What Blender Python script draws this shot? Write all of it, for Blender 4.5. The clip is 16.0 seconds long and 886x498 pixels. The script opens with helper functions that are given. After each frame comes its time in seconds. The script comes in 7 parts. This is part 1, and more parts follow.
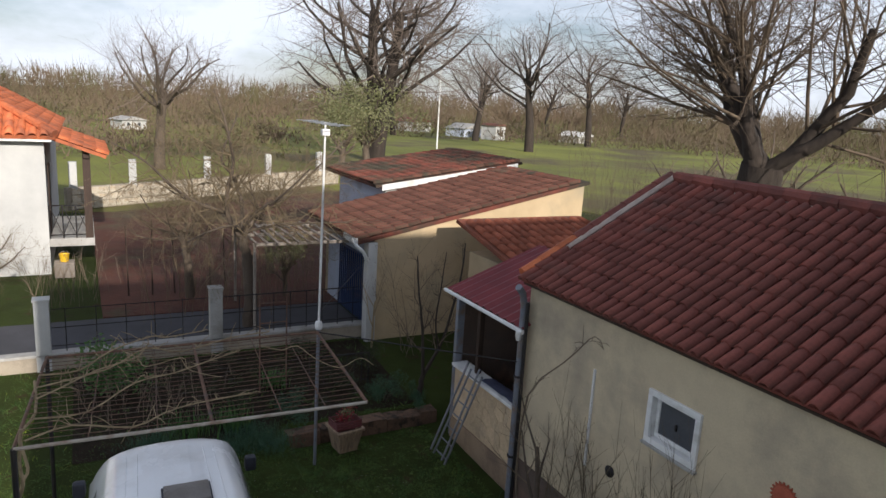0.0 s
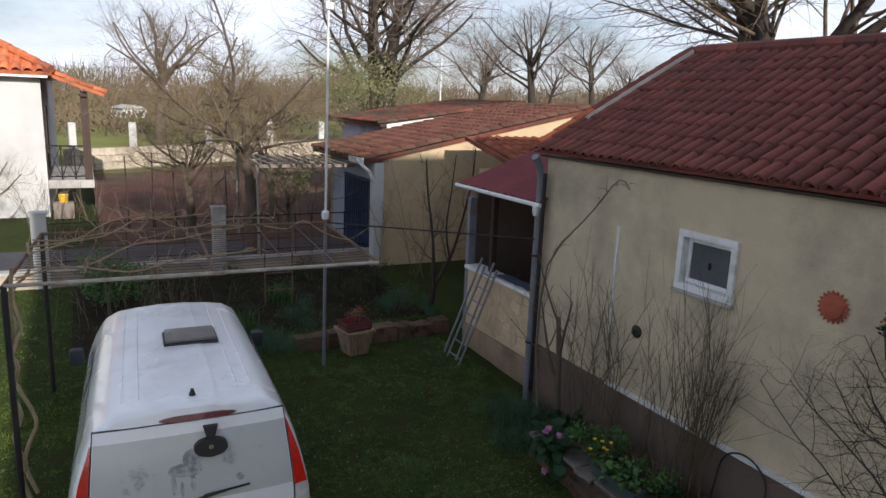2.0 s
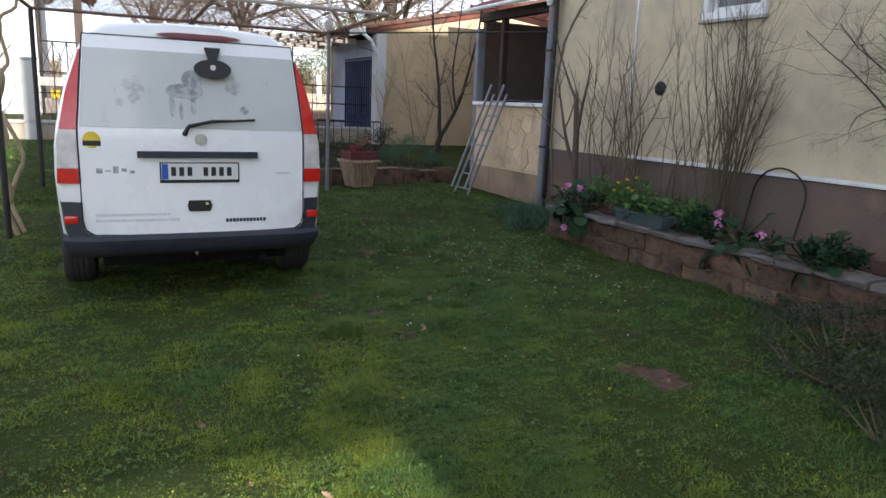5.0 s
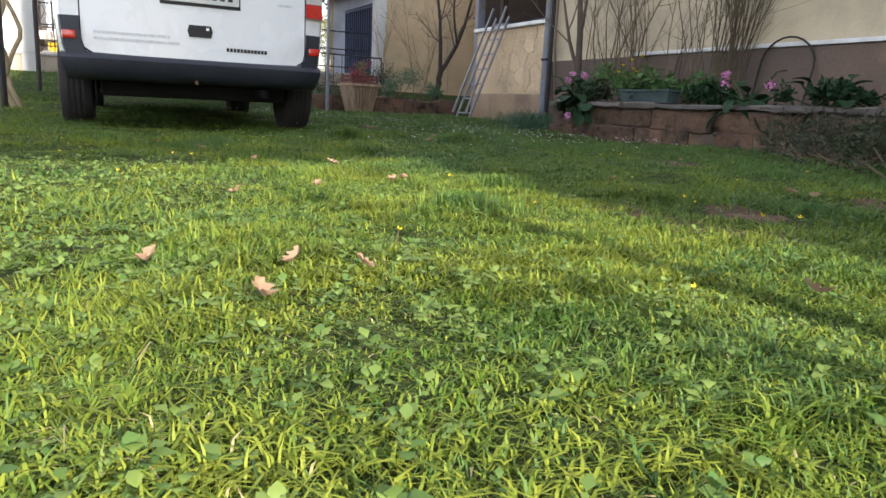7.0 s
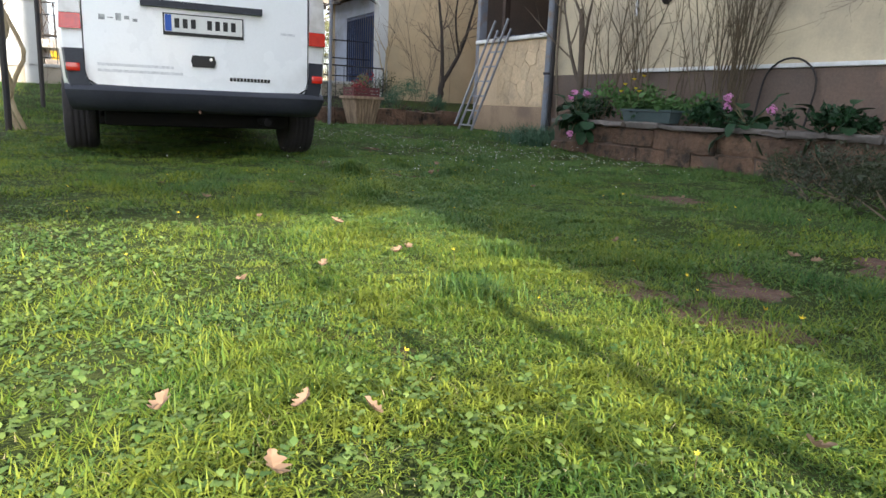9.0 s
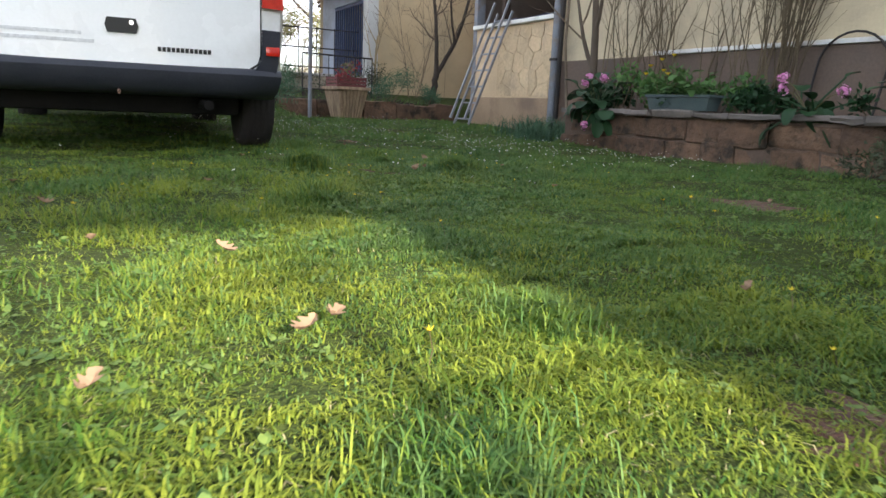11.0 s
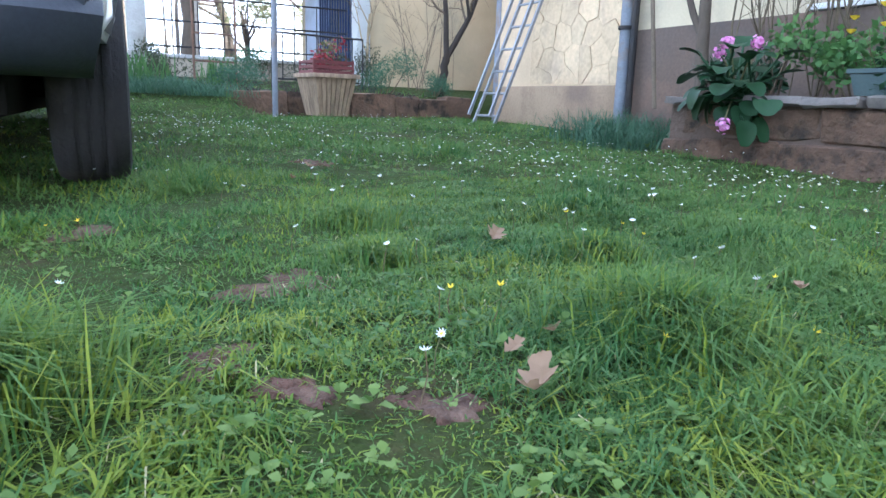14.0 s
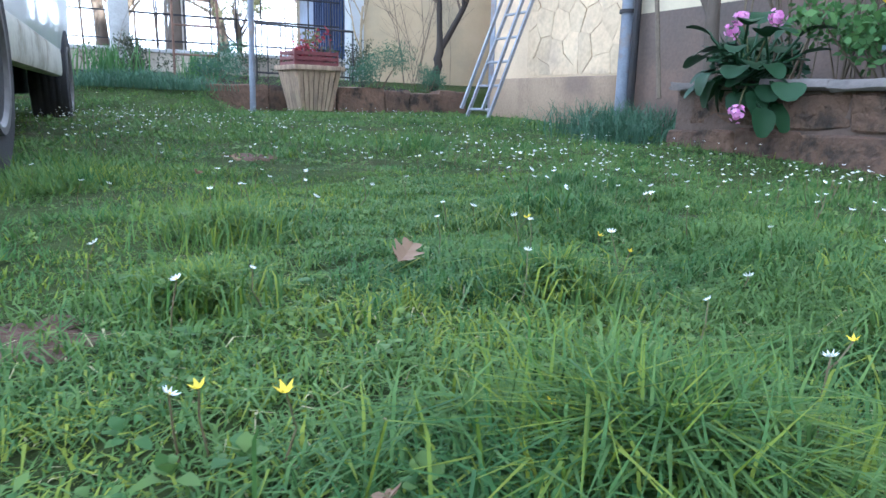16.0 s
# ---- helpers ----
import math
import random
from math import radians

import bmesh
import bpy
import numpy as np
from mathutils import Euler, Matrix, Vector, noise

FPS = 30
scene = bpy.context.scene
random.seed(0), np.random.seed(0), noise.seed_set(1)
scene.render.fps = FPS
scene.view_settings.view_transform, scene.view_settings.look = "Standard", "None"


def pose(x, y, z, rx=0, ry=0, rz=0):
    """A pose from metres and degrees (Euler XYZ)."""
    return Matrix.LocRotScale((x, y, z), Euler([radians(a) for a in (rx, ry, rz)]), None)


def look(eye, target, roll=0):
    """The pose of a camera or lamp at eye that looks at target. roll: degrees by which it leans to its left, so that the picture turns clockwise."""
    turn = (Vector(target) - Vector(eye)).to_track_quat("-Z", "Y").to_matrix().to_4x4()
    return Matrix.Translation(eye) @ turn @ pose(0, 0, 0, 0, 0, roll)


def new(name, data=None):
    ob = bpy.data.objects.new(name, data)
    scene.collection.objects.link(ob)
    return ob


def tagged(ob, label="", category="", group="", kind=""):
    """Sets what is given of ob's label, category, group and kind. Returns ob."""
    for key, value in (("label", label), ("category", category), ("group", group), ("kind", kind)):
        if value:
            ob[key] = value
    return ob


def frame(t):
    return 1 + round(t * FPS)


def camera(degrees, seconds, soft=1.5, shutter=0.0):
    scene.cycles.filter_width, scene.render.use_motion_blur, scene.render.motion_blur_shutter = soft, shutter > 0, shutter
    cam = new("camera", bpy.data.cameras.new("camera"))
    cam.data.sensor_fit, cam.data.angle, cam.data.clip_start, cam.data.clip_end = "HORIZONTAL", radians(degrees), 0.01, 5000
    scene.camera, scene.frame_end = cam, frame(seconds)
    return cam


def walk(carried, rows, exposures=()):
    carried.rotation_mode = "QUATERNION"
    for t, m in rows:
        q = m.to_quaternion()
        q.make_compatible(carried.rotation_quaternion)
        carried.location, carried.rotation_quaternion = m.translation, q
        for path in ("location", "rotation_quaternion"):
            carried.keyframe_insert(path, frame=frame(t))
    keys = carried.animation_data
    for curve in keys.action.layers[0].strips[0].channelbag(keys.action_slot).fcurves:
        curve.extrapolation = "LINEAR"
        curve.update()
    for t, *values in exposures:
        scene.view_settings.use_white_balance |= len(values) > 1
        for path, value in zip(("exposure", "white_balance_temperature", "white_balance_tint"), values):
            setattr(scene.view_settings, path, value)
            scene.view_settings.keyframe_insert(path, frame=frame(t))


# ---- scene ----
cam = camera(66.0, 16.0, shutter=0.13)
PATH = [
    (0, (0.269, 1.39, 6.16), (0.134, 3.342, 5.748), 3.4),
    (0.5, (0.252, 1.404, 5.651), (0.109, 3.355, 5.238), 3.0),
    (1, (0.224, 1.412, 5.176), (0.081, 3.363, 4.761), 2.8),
    (1.5, (0.212, 1.442, 4.755), (0.069, 3.392, 4.335), 2.5),
    (2, (0.216, 1.486, 4.346), (0.072, 3.436, 3.925), 2.3),
    (2.5, (0.217, 1.463, 3.921), (0.072, 3.413, 3.5), 2.1),
    (3, (0.239, 1.427, 3.451), (0.092, 3.377, 3.032), 2.0),
    (5.5, (0.107, 1.288, 1.009), (-0.017, 3.241, 0.599), 2.5),
    (6, (0.088, 1.236, 0.544), (-0.031, 3.191, 0.14), 2.6),
    (6.5, (0.115, 1.18, 0.221), (-0.005, 3.135, -0.183), 2.7),
    (7, (0.157, 1.166, 0.25), (0.033, 3.121, -0.157), 2.7),
    (7.5, (0.176, 1.166, 0.38), (0.05, 3.12, -0.027), 2.5),
    (8, (0.168, 1.156, 0.442), (0.041, 3.109, 0.034), 2.5),
    (8.5, (0.15, 1.154, 0.465), (0.02, 3.108, 0.054), 2.5),
    (11, (0.104, 2.295, 0.33), (-0.017, 4.249, -0.077), 2.5),
    (11.5, (0.073, 2.832, 0.257), (-0.045, 4.787, -0.149), 2.3),
    (12, (0.013, 3.412, 0.195), (-0.106, 5.365, -0.217), 2.1),
    (12.5, (-0.086, 4.186, 0.179), (-0.206, 6.139, -0.235), 2.1),
    (13, (-0.192, 4.673, 0.227), (-0.308, 6.626, -0.187), 2.0),
    (13.5, (-0.261, 4.85, 0.268), (-0.374, 6.803, -0.148), 1.9),
    (14, (-0.306, 4.953, 0.291), (-0.418, 6.906, -0.127), 1.8),
    (14.5, (-0.315, 5.064, 0.316), (-0.431, 7.017, -0.101), 1.8),
    (15, (-0.304, 5.164, 0.267), (-0.425, 7.117, -0.15), 1.7),
    (15.5, (-0.241, 5.31, 0.226), (-0.367, 7.263, -0.19), 1.7),
    (16, (-0.168, 5.42, 0.235), (-0.302, 7.371, -0.185), 1.5),
]
walk(cam, [(t, look(eye, target, roll)) for t, eye, target, roll in PATH],
     exposures=[(0, 0.2, 6080, 12), (3, 0.54, 5980, 14), (5.5, 1.5, 6000, 13), (6.5, 1.72, 6350, 13), (8.5, 1.8, 6200, 10), (11, 1.95, 6350, 10), (12, 2.0, 6080, 8), (12.5, 2.32, 5650, 6), (13, 2.62, 5300, 6), (13.6, 3.0, 5180, 8), (16, 3.1, 5080, 8)])

# ---- world and sun ----
# the yard's own axes: x runs along the house wall away from the camera, y to the left of it
YARD = pose(1.995, 9.417, 0, 0, 0, 122)
SUN_EL, SUN_AZ = radians(21.8), radians(122 + 180)


def make_world():
    world = bpy.data.worlds.new("sky")
    scene.world = world
    world.use_nodes = True
    nt = world.node_tree
    nt.nodes.clear()
    out = nt.nodes.new("ShaderNodeOutputWorld")
    bg = nt.nodes.new("ShaderNodeBackground")
    sky = nt.nodes.new("ShaderNodeTexSky")
    sky.sky_type = "NISHITA"
    sky.sun_disc = False
    sky.sun_elevation = SUN_EL
    sky.sun_rotation = radians(90) - SUN_AZ
    coord = nt.nodes.new("ShaderNodeTexCoord")
    stretch = nt.nodes.new("ShaderNodeMapping")
    stretch.inputs["Scale"].default_value = (1, 1, 2.6)
    noise_tex = nt.nodes.new("ShaderNodeTexNoise")
    noise_tex.inputs["Scale"].default_value = 2.3
    noise_tex.inputs["Detail"].default_value = 7
    noise_tex.inputs["Roughness"].default_value = 0.58
    ramp = nt.nodes.new("ShaderNodeValToRGB")
    ramp.color_ramp.elements[0].position = 0.33
    ramp.color_ramp.elements[1].position = 0.56
    mix = nt.nodes.new("ShaderNodeMix")
    mix.data_type = "RGBA"
    mix.inputs["B"].default_value = (14.2, 14.7, 15.6, 1)
    nt.links.new(coord.outputs["Generated"], stretch.inputs["Vector"])
    nt.links.new(stretch.outputs["Vector"], noise_tex.inputs["Vector"])
    nt.links.new(noise_tex.outputs["Fac"], ramp.inputs["Fac"])
    split = nt.nodes.new("ShaderNodeSeparateXYZ")
    nt.links.new(coord.outputs["Generated"], split.inputs["Vector"])
    high = nt.nodes.new("ShaderNodeMapRange")
    high.inputs["From Min"].default_value, high.inputs["From Max"].default_value = 0.16, 0.6
    high.inputs["To Min"].default_value, high.inputs["To Max"].default_value = 0.92, 0.45
    nt.links.new(split.outputs["Z"], high.inputs["Value"])
    cover = nt.nodes.new("ShaderNodeMath")
    cover.operation = "MULTIPLY"
    nt.links.new(ramp.outputs["Color"], cover.inputs[0])
    nt.links.new(high.outputs["Result"], cover.inputs[1])
    nt.links.new(cover.outputs[0], mix.inputs["Factor"])
    nt.links.new(sky.outputs["Color"], mix.inputs["A"])
    nt.links.new(mix.outputs["Result"], bg.inputs["Color"])
    bg.inputs["Strength"].default_value = 0.063
    nt.links.new(bg.outputs["Background"], out.inputs["Surface"])


make_world()
sun = new("sun", bpy.data.lights.new("sun", "SUN"))
sun.data.energy, sun.data.angle, sun.data.color = 5.0, radians(0.53), (1.0, 0.9, 0.76)
sun.matrix_world = look((0, 0, 0), (-math.cos(SUN_EL) * math.cos(SUN_AZ), -math.cos(SUN_EL) * math.sin(SUN_AZ), -math.sin(SUN_EL)))


# ---- materials ----
def mat(name, a, b, scale=6.0, rough=0.8, bump=0.2, metal=0.0, fine=60.0, stain=None, stain_scale=1.2, per_piece=0.0, spec=0.4, coat=0.0, stretch=(1, 1, 1), bump_dist=0.01, stain_at=(0.5, 0.68), grit=0.28):
    """Two tones by a broad noise, a fine grain in tone and relief, and stains with a shape of their own."""
    m = bpy.data.materials.new(name)
    m.use_nodes = True
    nt = m.node_tree
    bsdf = nt.nodes["Principled BSDF"]
    coord = nt.nodes.new("ShaderNodeTexCoord")
    mp = nt.nodes.new("ShaderNodeMapping")
    mp.inputs["Scale"].default_value = stretch
    nt.links.new(coord.outputs["Object"], mp.inputs["Vector"])

    def tex(sc, detail):
        n = nt.nodes.new("ShaderNodeTexNoise")
        n.inputs["Scale"].default_value = sc
        n.inputs["Detail"].default_value = detail
        n.inputs["Roughness"].default_value = 0.62
        nt.links.new(mp.outputs["Vector"], n.inputs["Vector"])
        return n

    def blend(fac, x, y, mode="MIX"):
        mx = nt.nodes.new("ShaderNodeMix")
        mx.data_type, mx.blend_type = "RGBA", mode
        for sock, val in (("Factor", fac), ("A", x), ("B", y)):
            if hasattr(val, "is_output"):
                nt.links.new(val, mx.inputs[sock])
            else:
                mx.inputs[sock].default_value = val if sock == "Factor" else (*val[:3], 1)
        return mx.outputs["Result"]

    def ramp(sock, lo, hi):
        r = nt.nodes.new("ShaderNodeMapRange")
        r.inputs["From Min"].default_value, r.inputs["From Max"].default_value = lo, hi
        nt.links.new(sock, r.inputs["Value"])
        return r.outputs["Result"]

    broad, grain = tex(scale, 5), tex(fine, 3)
    col = blend(ramp(broad.outputs["Fac"], 0.34, 0.66), a, b)
    if stain:
        col = blend(ramp(tex(stain_scale, 6).outputs["Fac"], *stain_at), col, stain)
    g = nt.nodes.new("ShaderNodeMapRange")
    g.inputs["To Min"].default_value, g.inputs["To Max"].default_value = 1 - grit, 1 + grit
    nt.links.new(grain.outputs["Fac"], g.inputs["Value"])
    col = blend(1.0, col, g.outputs["Result"], "MULTIPLY")
    if per_piece:
        info = nt.nodes.new("ShaderNodeObjectInfo")
        geo = nt.nodes.new("ShaderNodeNewGeometry")
        add = nt.nodes.new("ShaderNodeMath")
        add.operation = "ADD"
        nt.links.new(info.outputs["Random"], add.inputs[0])
        nt.links.new(geo.outputs["Random Per Island"], add.inputs[1])
        fr = nt.nodes.new("ShaderNodeMath")
        fr.operation = "FRACT"
        nt.links.new(add.outputs[0], fr.inputs[0])
        k = nt.nodes.new("ShaderNodeMapRange")
        k.inputs["To Min"].default_value, k.inputs["To Max"].default_value = 1 - per_piece, 1 + per_piece
        nt.links.new(fr.outputs[0], k.inputs["Value"])
        col = blend(1.0, col, k.outputs["Result"], "MULTIPLY")
    nt.links.new(col, bsdf.inputs["Base Color"])
    bsdf.inputs["Metallic"].default_value = metal
    bsdf.inputs["Specular IOR Level"].default_value = spec
    bsdf.inputs["Coat Weight"].default_value = coat
    rr = nt.nodes.new("ShaderNodeMapRange")
    rr.inputs["To Min"].default_value, rr.inputs["To Max"].default_value = max(0.02, rough - 0.1), min(1, rough + 0.1)
    nt.links.new(broad.outputs["Fac"], rr.inputs["Value"])
    nt.links.new(rr.outputs["Result"], bsdf.inputs["Roughness"])
    if bump:
        bp = nt.nodes.new("ShaderNodeBump")
        bp.inputs["Strength"].default_value, bp.inputs["Distance"].default_value = bump, bump_dist
        nt.links.new(grain.outputs["Fac"], bp.inputs["Height"])
        nt.links.new(bp.outputs["Normal"], bsdf.inputs["Normal"])
    return m


PLASTER_CREAM = mat("cream_plaster", (0.58, 0.49, 0.335), (0.49, 0.41, 0.285), 1.6, 0.9, 0.3, fine=45, stain=(0.33, 0.28, 0.215), stain_scale=0.8, stain_at=(0.46, 0.72), grit=0.12)
PLASTER_OCHRE = mat("stained_ochre_plaster", (0.36, 0.26, 0.17), (0.27, 0.19, 0.125), 1.4, 0.92, 0.35, fine=45, stain=(0.2, 0.14, 0.1), stain_scale=1.1)
PLASTER_WARM = mat("warm_cream_plaster", (0.6, 0.46, 0.3), (0.5, 0.38, 0.25), 1.3, 0.92, 0.3, fine=40, stain=(0.38, 0.28, 0.19), stain_scale=1.4, stain_at=(0.5, 0.72), grit=0.12)
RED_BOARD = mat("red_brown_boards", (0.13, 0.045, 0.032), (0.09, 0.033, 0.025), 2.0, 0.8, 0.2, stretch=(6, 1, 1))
PLASTER_YELLOW = mat("yellow_plaster", (0.52, 0.4, 0.25), (0.43, 0.33, 0.2), 0.9, 0.9, 0.25, fine=45, stain=(0.36, 0.3, 0.2), stain_scale=0.7, grit=0.1)
PLASTER_WHITE = mat("white_plaster", (0.52, 0.52, 0.5), (0.43, 0.43, 0.42), 1.0, 0.9, 0.2, fine=50, stain=(0.4, 0.41, 0.42), stain_scale=0.7, stain_at=(0.55, 0.8), grit=0.1)
PLASTER_BLUE = mat("pale_blue_plaster", (0.45, 0.5, 0.6), (0.4, 0.45, 0.55), 1.0, 0.9, 0.2, stain=(0.3, 0.32, 0.36), grit=0.1)
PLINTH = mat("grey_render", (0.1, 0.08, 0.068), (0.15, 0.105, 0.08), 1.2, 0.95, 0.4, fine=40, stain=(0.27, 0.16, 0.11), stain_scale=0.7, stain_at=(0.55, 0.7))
CONCRETE = mat("concrete", (0.42, 0.41, 0.39), (0.34, 0.33, 0.31), 2.0, 0.92, 0.35, fine=50, stain=(0.24, 0.23, 0.2))
ROOF_TILE = mat("dark_red_roof_tile", (0.215, 0.058, 0.041), (0.135, 0.042, 0.032), 3.0, 0.72, 0.25, fine=35, stain=(0.085, 0.05, 0.04), stain_scale=0.9, per_piece=0.22)
ROOF_ORANGE = mat("orange_roof_tile", (0.55, 0.16, 0.06), (0.44, 0.12, 0.05), 3.0, 0.75, 0.2, fine=35, stain=(0.25, 0.09, 0.05), stain_scale=1.5, per_piece=0.2)
# weathered tile, darker than the orange one to carry some of the shed's shade
ROOF_RED = mat("shade_toned_red_roof_tile", (0.34, 0.1, 0.05), (0.24, 0.072, 0.04), 3.0, 0.8, 0.3, fine=30, stain=(0.12, 0.06, 0.04), stain_scale=1.1, stain_at=(0.45, 0.65), per_piece=0.25)
ROOF_MOSS = mat("mossy_red_roof_tile", (0.22, 0.062, 0.04), (0.12, 0.045, 0.032), 5.0, 0.9, 0.4, fine=25, stain=(0.06, 0.05, 0.034), stain_scale=0.7, stain_at=(0.42, 0.6), per_piece=0.25)
SHEET_RED = mat("red_roof_sheet", (0.2, 0.03, 0.035), (0.15, 0.025, 0.03), 2.0, 0.6, 0.1)
MORTAR = mat("mortar", (0.5, 0.42, 0.36), (0.38, 0.3, 0.26), 4.0, 0.95, 0.4)
WHITE_PAINT = mat("white_paint", (0.74, 0.74, 0.73), (0.68, 0.68, 0.67), 3.0, 0.5, 0.08, stain=(0.52, 0.51, 0.48), stain_scale=3, grit=0.1)
GREY_PIPE = mat("grey_painted_pipe", (0.2, 0.215, 0.25), (0.15, 0.16, 0.19), 4.0, 0.55, 0.1, stain=(0.2, 0.14, 0.1), stain_scale=5)
DARK_IRON = mat("dark_iron", (0.03, 0.03, 0.034), (0.05, 0.042, 0.038), 5.0, 0.6, 0.2, metal=0.6)
RUSTY = mat("rusty_iron", (0.22, 0.13, 0.09), (0.15, 0.09, 0.065), 8.0, 0.85, 0.3, metal=0.3, stain=(0.1, 0.09, 0.085), stain_scale=5)
GALVANISED = mat("galvanised_steel", (0.55, 0.56, 0.57), (0.42, 0.43, 0.44), 6.0, 0.45, 0.1, metal=0.8)
BLUE_IRON = mat("blue_painted_iron", (0.035, 0.058, 0.14), (0.028, 0.044, 0.1), 5.0, 0.55, 0.1)
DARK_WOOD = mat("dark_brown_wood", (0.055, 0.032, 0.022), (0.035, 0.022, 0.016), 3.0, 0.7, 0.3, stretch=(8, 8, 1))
WOOD_SLAT = mat("weathered_wood_slats", (0.36, 0.26, 0.17), (0.25, 0.18, 0.12), 3.0, 0.8, 0.3, stretch=(6, 6, 1), stain=(0.2, 0.14, 0.1), stain_scale=3, per_piece=0.15)
BARK = mat("grey_brown_bark", (0.13, 0.1, 0.075), (0.075, 0.058, 0.045), 3.0, 0.95, 0.8, fine=18, stretch=(1, 1, 0.35), bump_dist=0.03)
BARK_DARK = mat("dark_bark", (0.05, 0.038, 0.03), (0.032, 0.025, 0.02), 3.0, 0.95, 0.8, fine=14, stretch=(1, 1, 0.35), bump_dist=0.03)
TWIG = mat("bare_twigs", (0.19, 0.145, 0.1), (0.13, 0.1, 0.075), 2.0, 0.9, 0.0)
TWIG_DARK = mat("dark_bare_twigs", (0.15, 0.11, 0.075), (0.1, 0.075, 0.052), 2.0, 0.9, 0.0)
TWIG_PALE = mat("pale_brown_twigs", (0.2, 0.15, 0.09), (0.13, 0.1, 0.06), 2.0, 0.9, 0.0)
TWIG_GREY = mat("far_grey_twigs", (0.2, 0.155, 0.125), (0.14, 0.11, 0.09), 0.3, 0.95, 0.0)
CANE = mat("shrub_canes", (0.13, 0.1, 0.06), (0.08, 0.062, 0.04), 5.0, 0.85, 0.1, per_piece=0.25)
VINE = mat("pale_vine_wood", (0.36, 0.28, 0.17), (0.24, 0.18, 0.11), 6.0, 0.9, 0.5, fine=30)
STONE_BROWN = mat("brown_stone", (0.16, 0.095, 0.06), (0.095, 0.06, 0.042), 5.0, 0.95, 0.9, fine=22, stain=(0.04, 0.03, 0.022), stain_scale=6, stain_at=(0.5, 0.64), per_piece=0.24, bump_dist=0.03)
STONE_PALE = mat("pale_cream_stone", (0.5, 0.45, 0.36), (0.4, 0.35, 0.27), 3.0, 0.85, 0.35, fine=24, stain=(0.42, 0.31, 0.2), stain_scale=2.5, per_piece=0.16)
STONE_FACE = mat("flat_cream_facing_stone", (0.62, 0.48, 0.31), (0.52, 0.39, 0.25), 2.2, 0.9, 0.3, fine=24, stain=(0.42, 0.32, 0.22), stain_scale=2.5, per_piece=0.1)
MORTAR_PALE = mat("pale_mortar", (0.36, 0.31, 0.24), (0.28, 0.24, 0.19), 3.0, 0.95, 0.4)
SLATE = mat("grey_slate_slab", (0.16, 0.135, 0.12), (0.1, 0.088, 0.08), 4.0, 0.85, 0.5, fine=30, per_piece=0.2)
SOIL = mat("red_brown_soil", (0.12, 0.06, 0.04), (0.065, 0.034, 0.024), 14.0, 0.98, 1.0, fine=70, stain=(0.16, 0.1, 0.07), stain_scale=9.0, bump_dist=0.02, grit=0.45)
EARTH = mat("ploughed_red_earth", (0.11, 0.038, 0.022), (0.065, 0.026, 0.018), 0.8, 0.98, 0.8, fine=8, stain=(0.075, 0.07, 0.035), stain_scale=0.35, bump_dist=0.05)
ASPHALT = mat("asphalt", (0.065, 0.065, 0.075), (0.05, 0.05, 0.057), 0.9, 0.9, 0.3, fine=60)
FIELD = mat("meadow", (0.21, 0.22, 0.035), (0.12, 0.13, 0.025), 0.06, 0.97, 0.5, fine=3.0, stain=(0.1, 0.08, 0.035), stain_scale=0.05, bump_dist=0.1, stain_at=(0.5, 0.62))


def leafy(name, a, b, rough=0.6, trans=0.25, scale=0.9, spec=0.3):
    """Leaf or blade: two tones by place and by piece, a little light let through."""
    m = bpy.data.materials.new(name)
    m.use_nodes = True
    nt = m.node_tree
    bsdf = nt.nodes["Principled BSDF"]
    geo = nt.nodes.new("ShaderNodeNewGeometry")
    coord = nt.nodes.new("ShaderNodeTexCoord")
    n = nt.nodes.new("ShaderNodeTexNoise")
    n.inputs["Scale"].default_value = scale
    n.inputs["Detail"].default_value = 4
    nt.links.new(coord.outputs["Object"], n.inputs["Vector"])
    add = nt.nodes.new("ShaderNodeMath")
    add.operation = "MULTIPLY_ADD"
    nt.links.new(geo.outputs["Random Per Island"], add.inputs[0])
    add.inputs[1].default_value = 0.38
    nt.links.new(n.outputs["Fac"], add.inputs[2])
    r = nt.nodes.new("ShaderNodeMapRange")
    r.inputs["From Min"].default_value, r.inputs["From Max"].default_value = 0.42, 0.9
    nt.links.new(add.outputs[0], r.inputs["Value"])
    mx = nt.nodes.new("ShaderNodeMix")
    mx.data_type = "RGBA"
    mx.inputs["A"].default_value, mx.inputs["B"].default_value = (*a, 1), (*b, 1)
    nt.links.new(r.outputs["Result"], mx.inputs["Factor"])
    nt.links.new(mx.outputs["Result"], bsdf.inputs["Base Color"])
    bsdf.inputs["Roughness"].default_value = rough
    bsdf.inputs["Specular IOR Level"].default_value = spec
    tr = nt.nodes.new("ShaderNodeBsdfTranslucent")
    nt.links.new(mx.outputs["Result"], tr.inputs["Color"])
    sh = nt.nodes.new("ShaderNodeMixShader")
    sh.inputs["Fac"].default_value = trans
    nt.links.new(bsdf.outputs["BSDF"], sh.inputs[1])
    nt.links.new(tr.outputs["BSDF"], sh.inputs[2])
    nt.links.new(sh.outputs["Shader"], nt.nodes["Material Output"].inputs["Surface"])
    return m


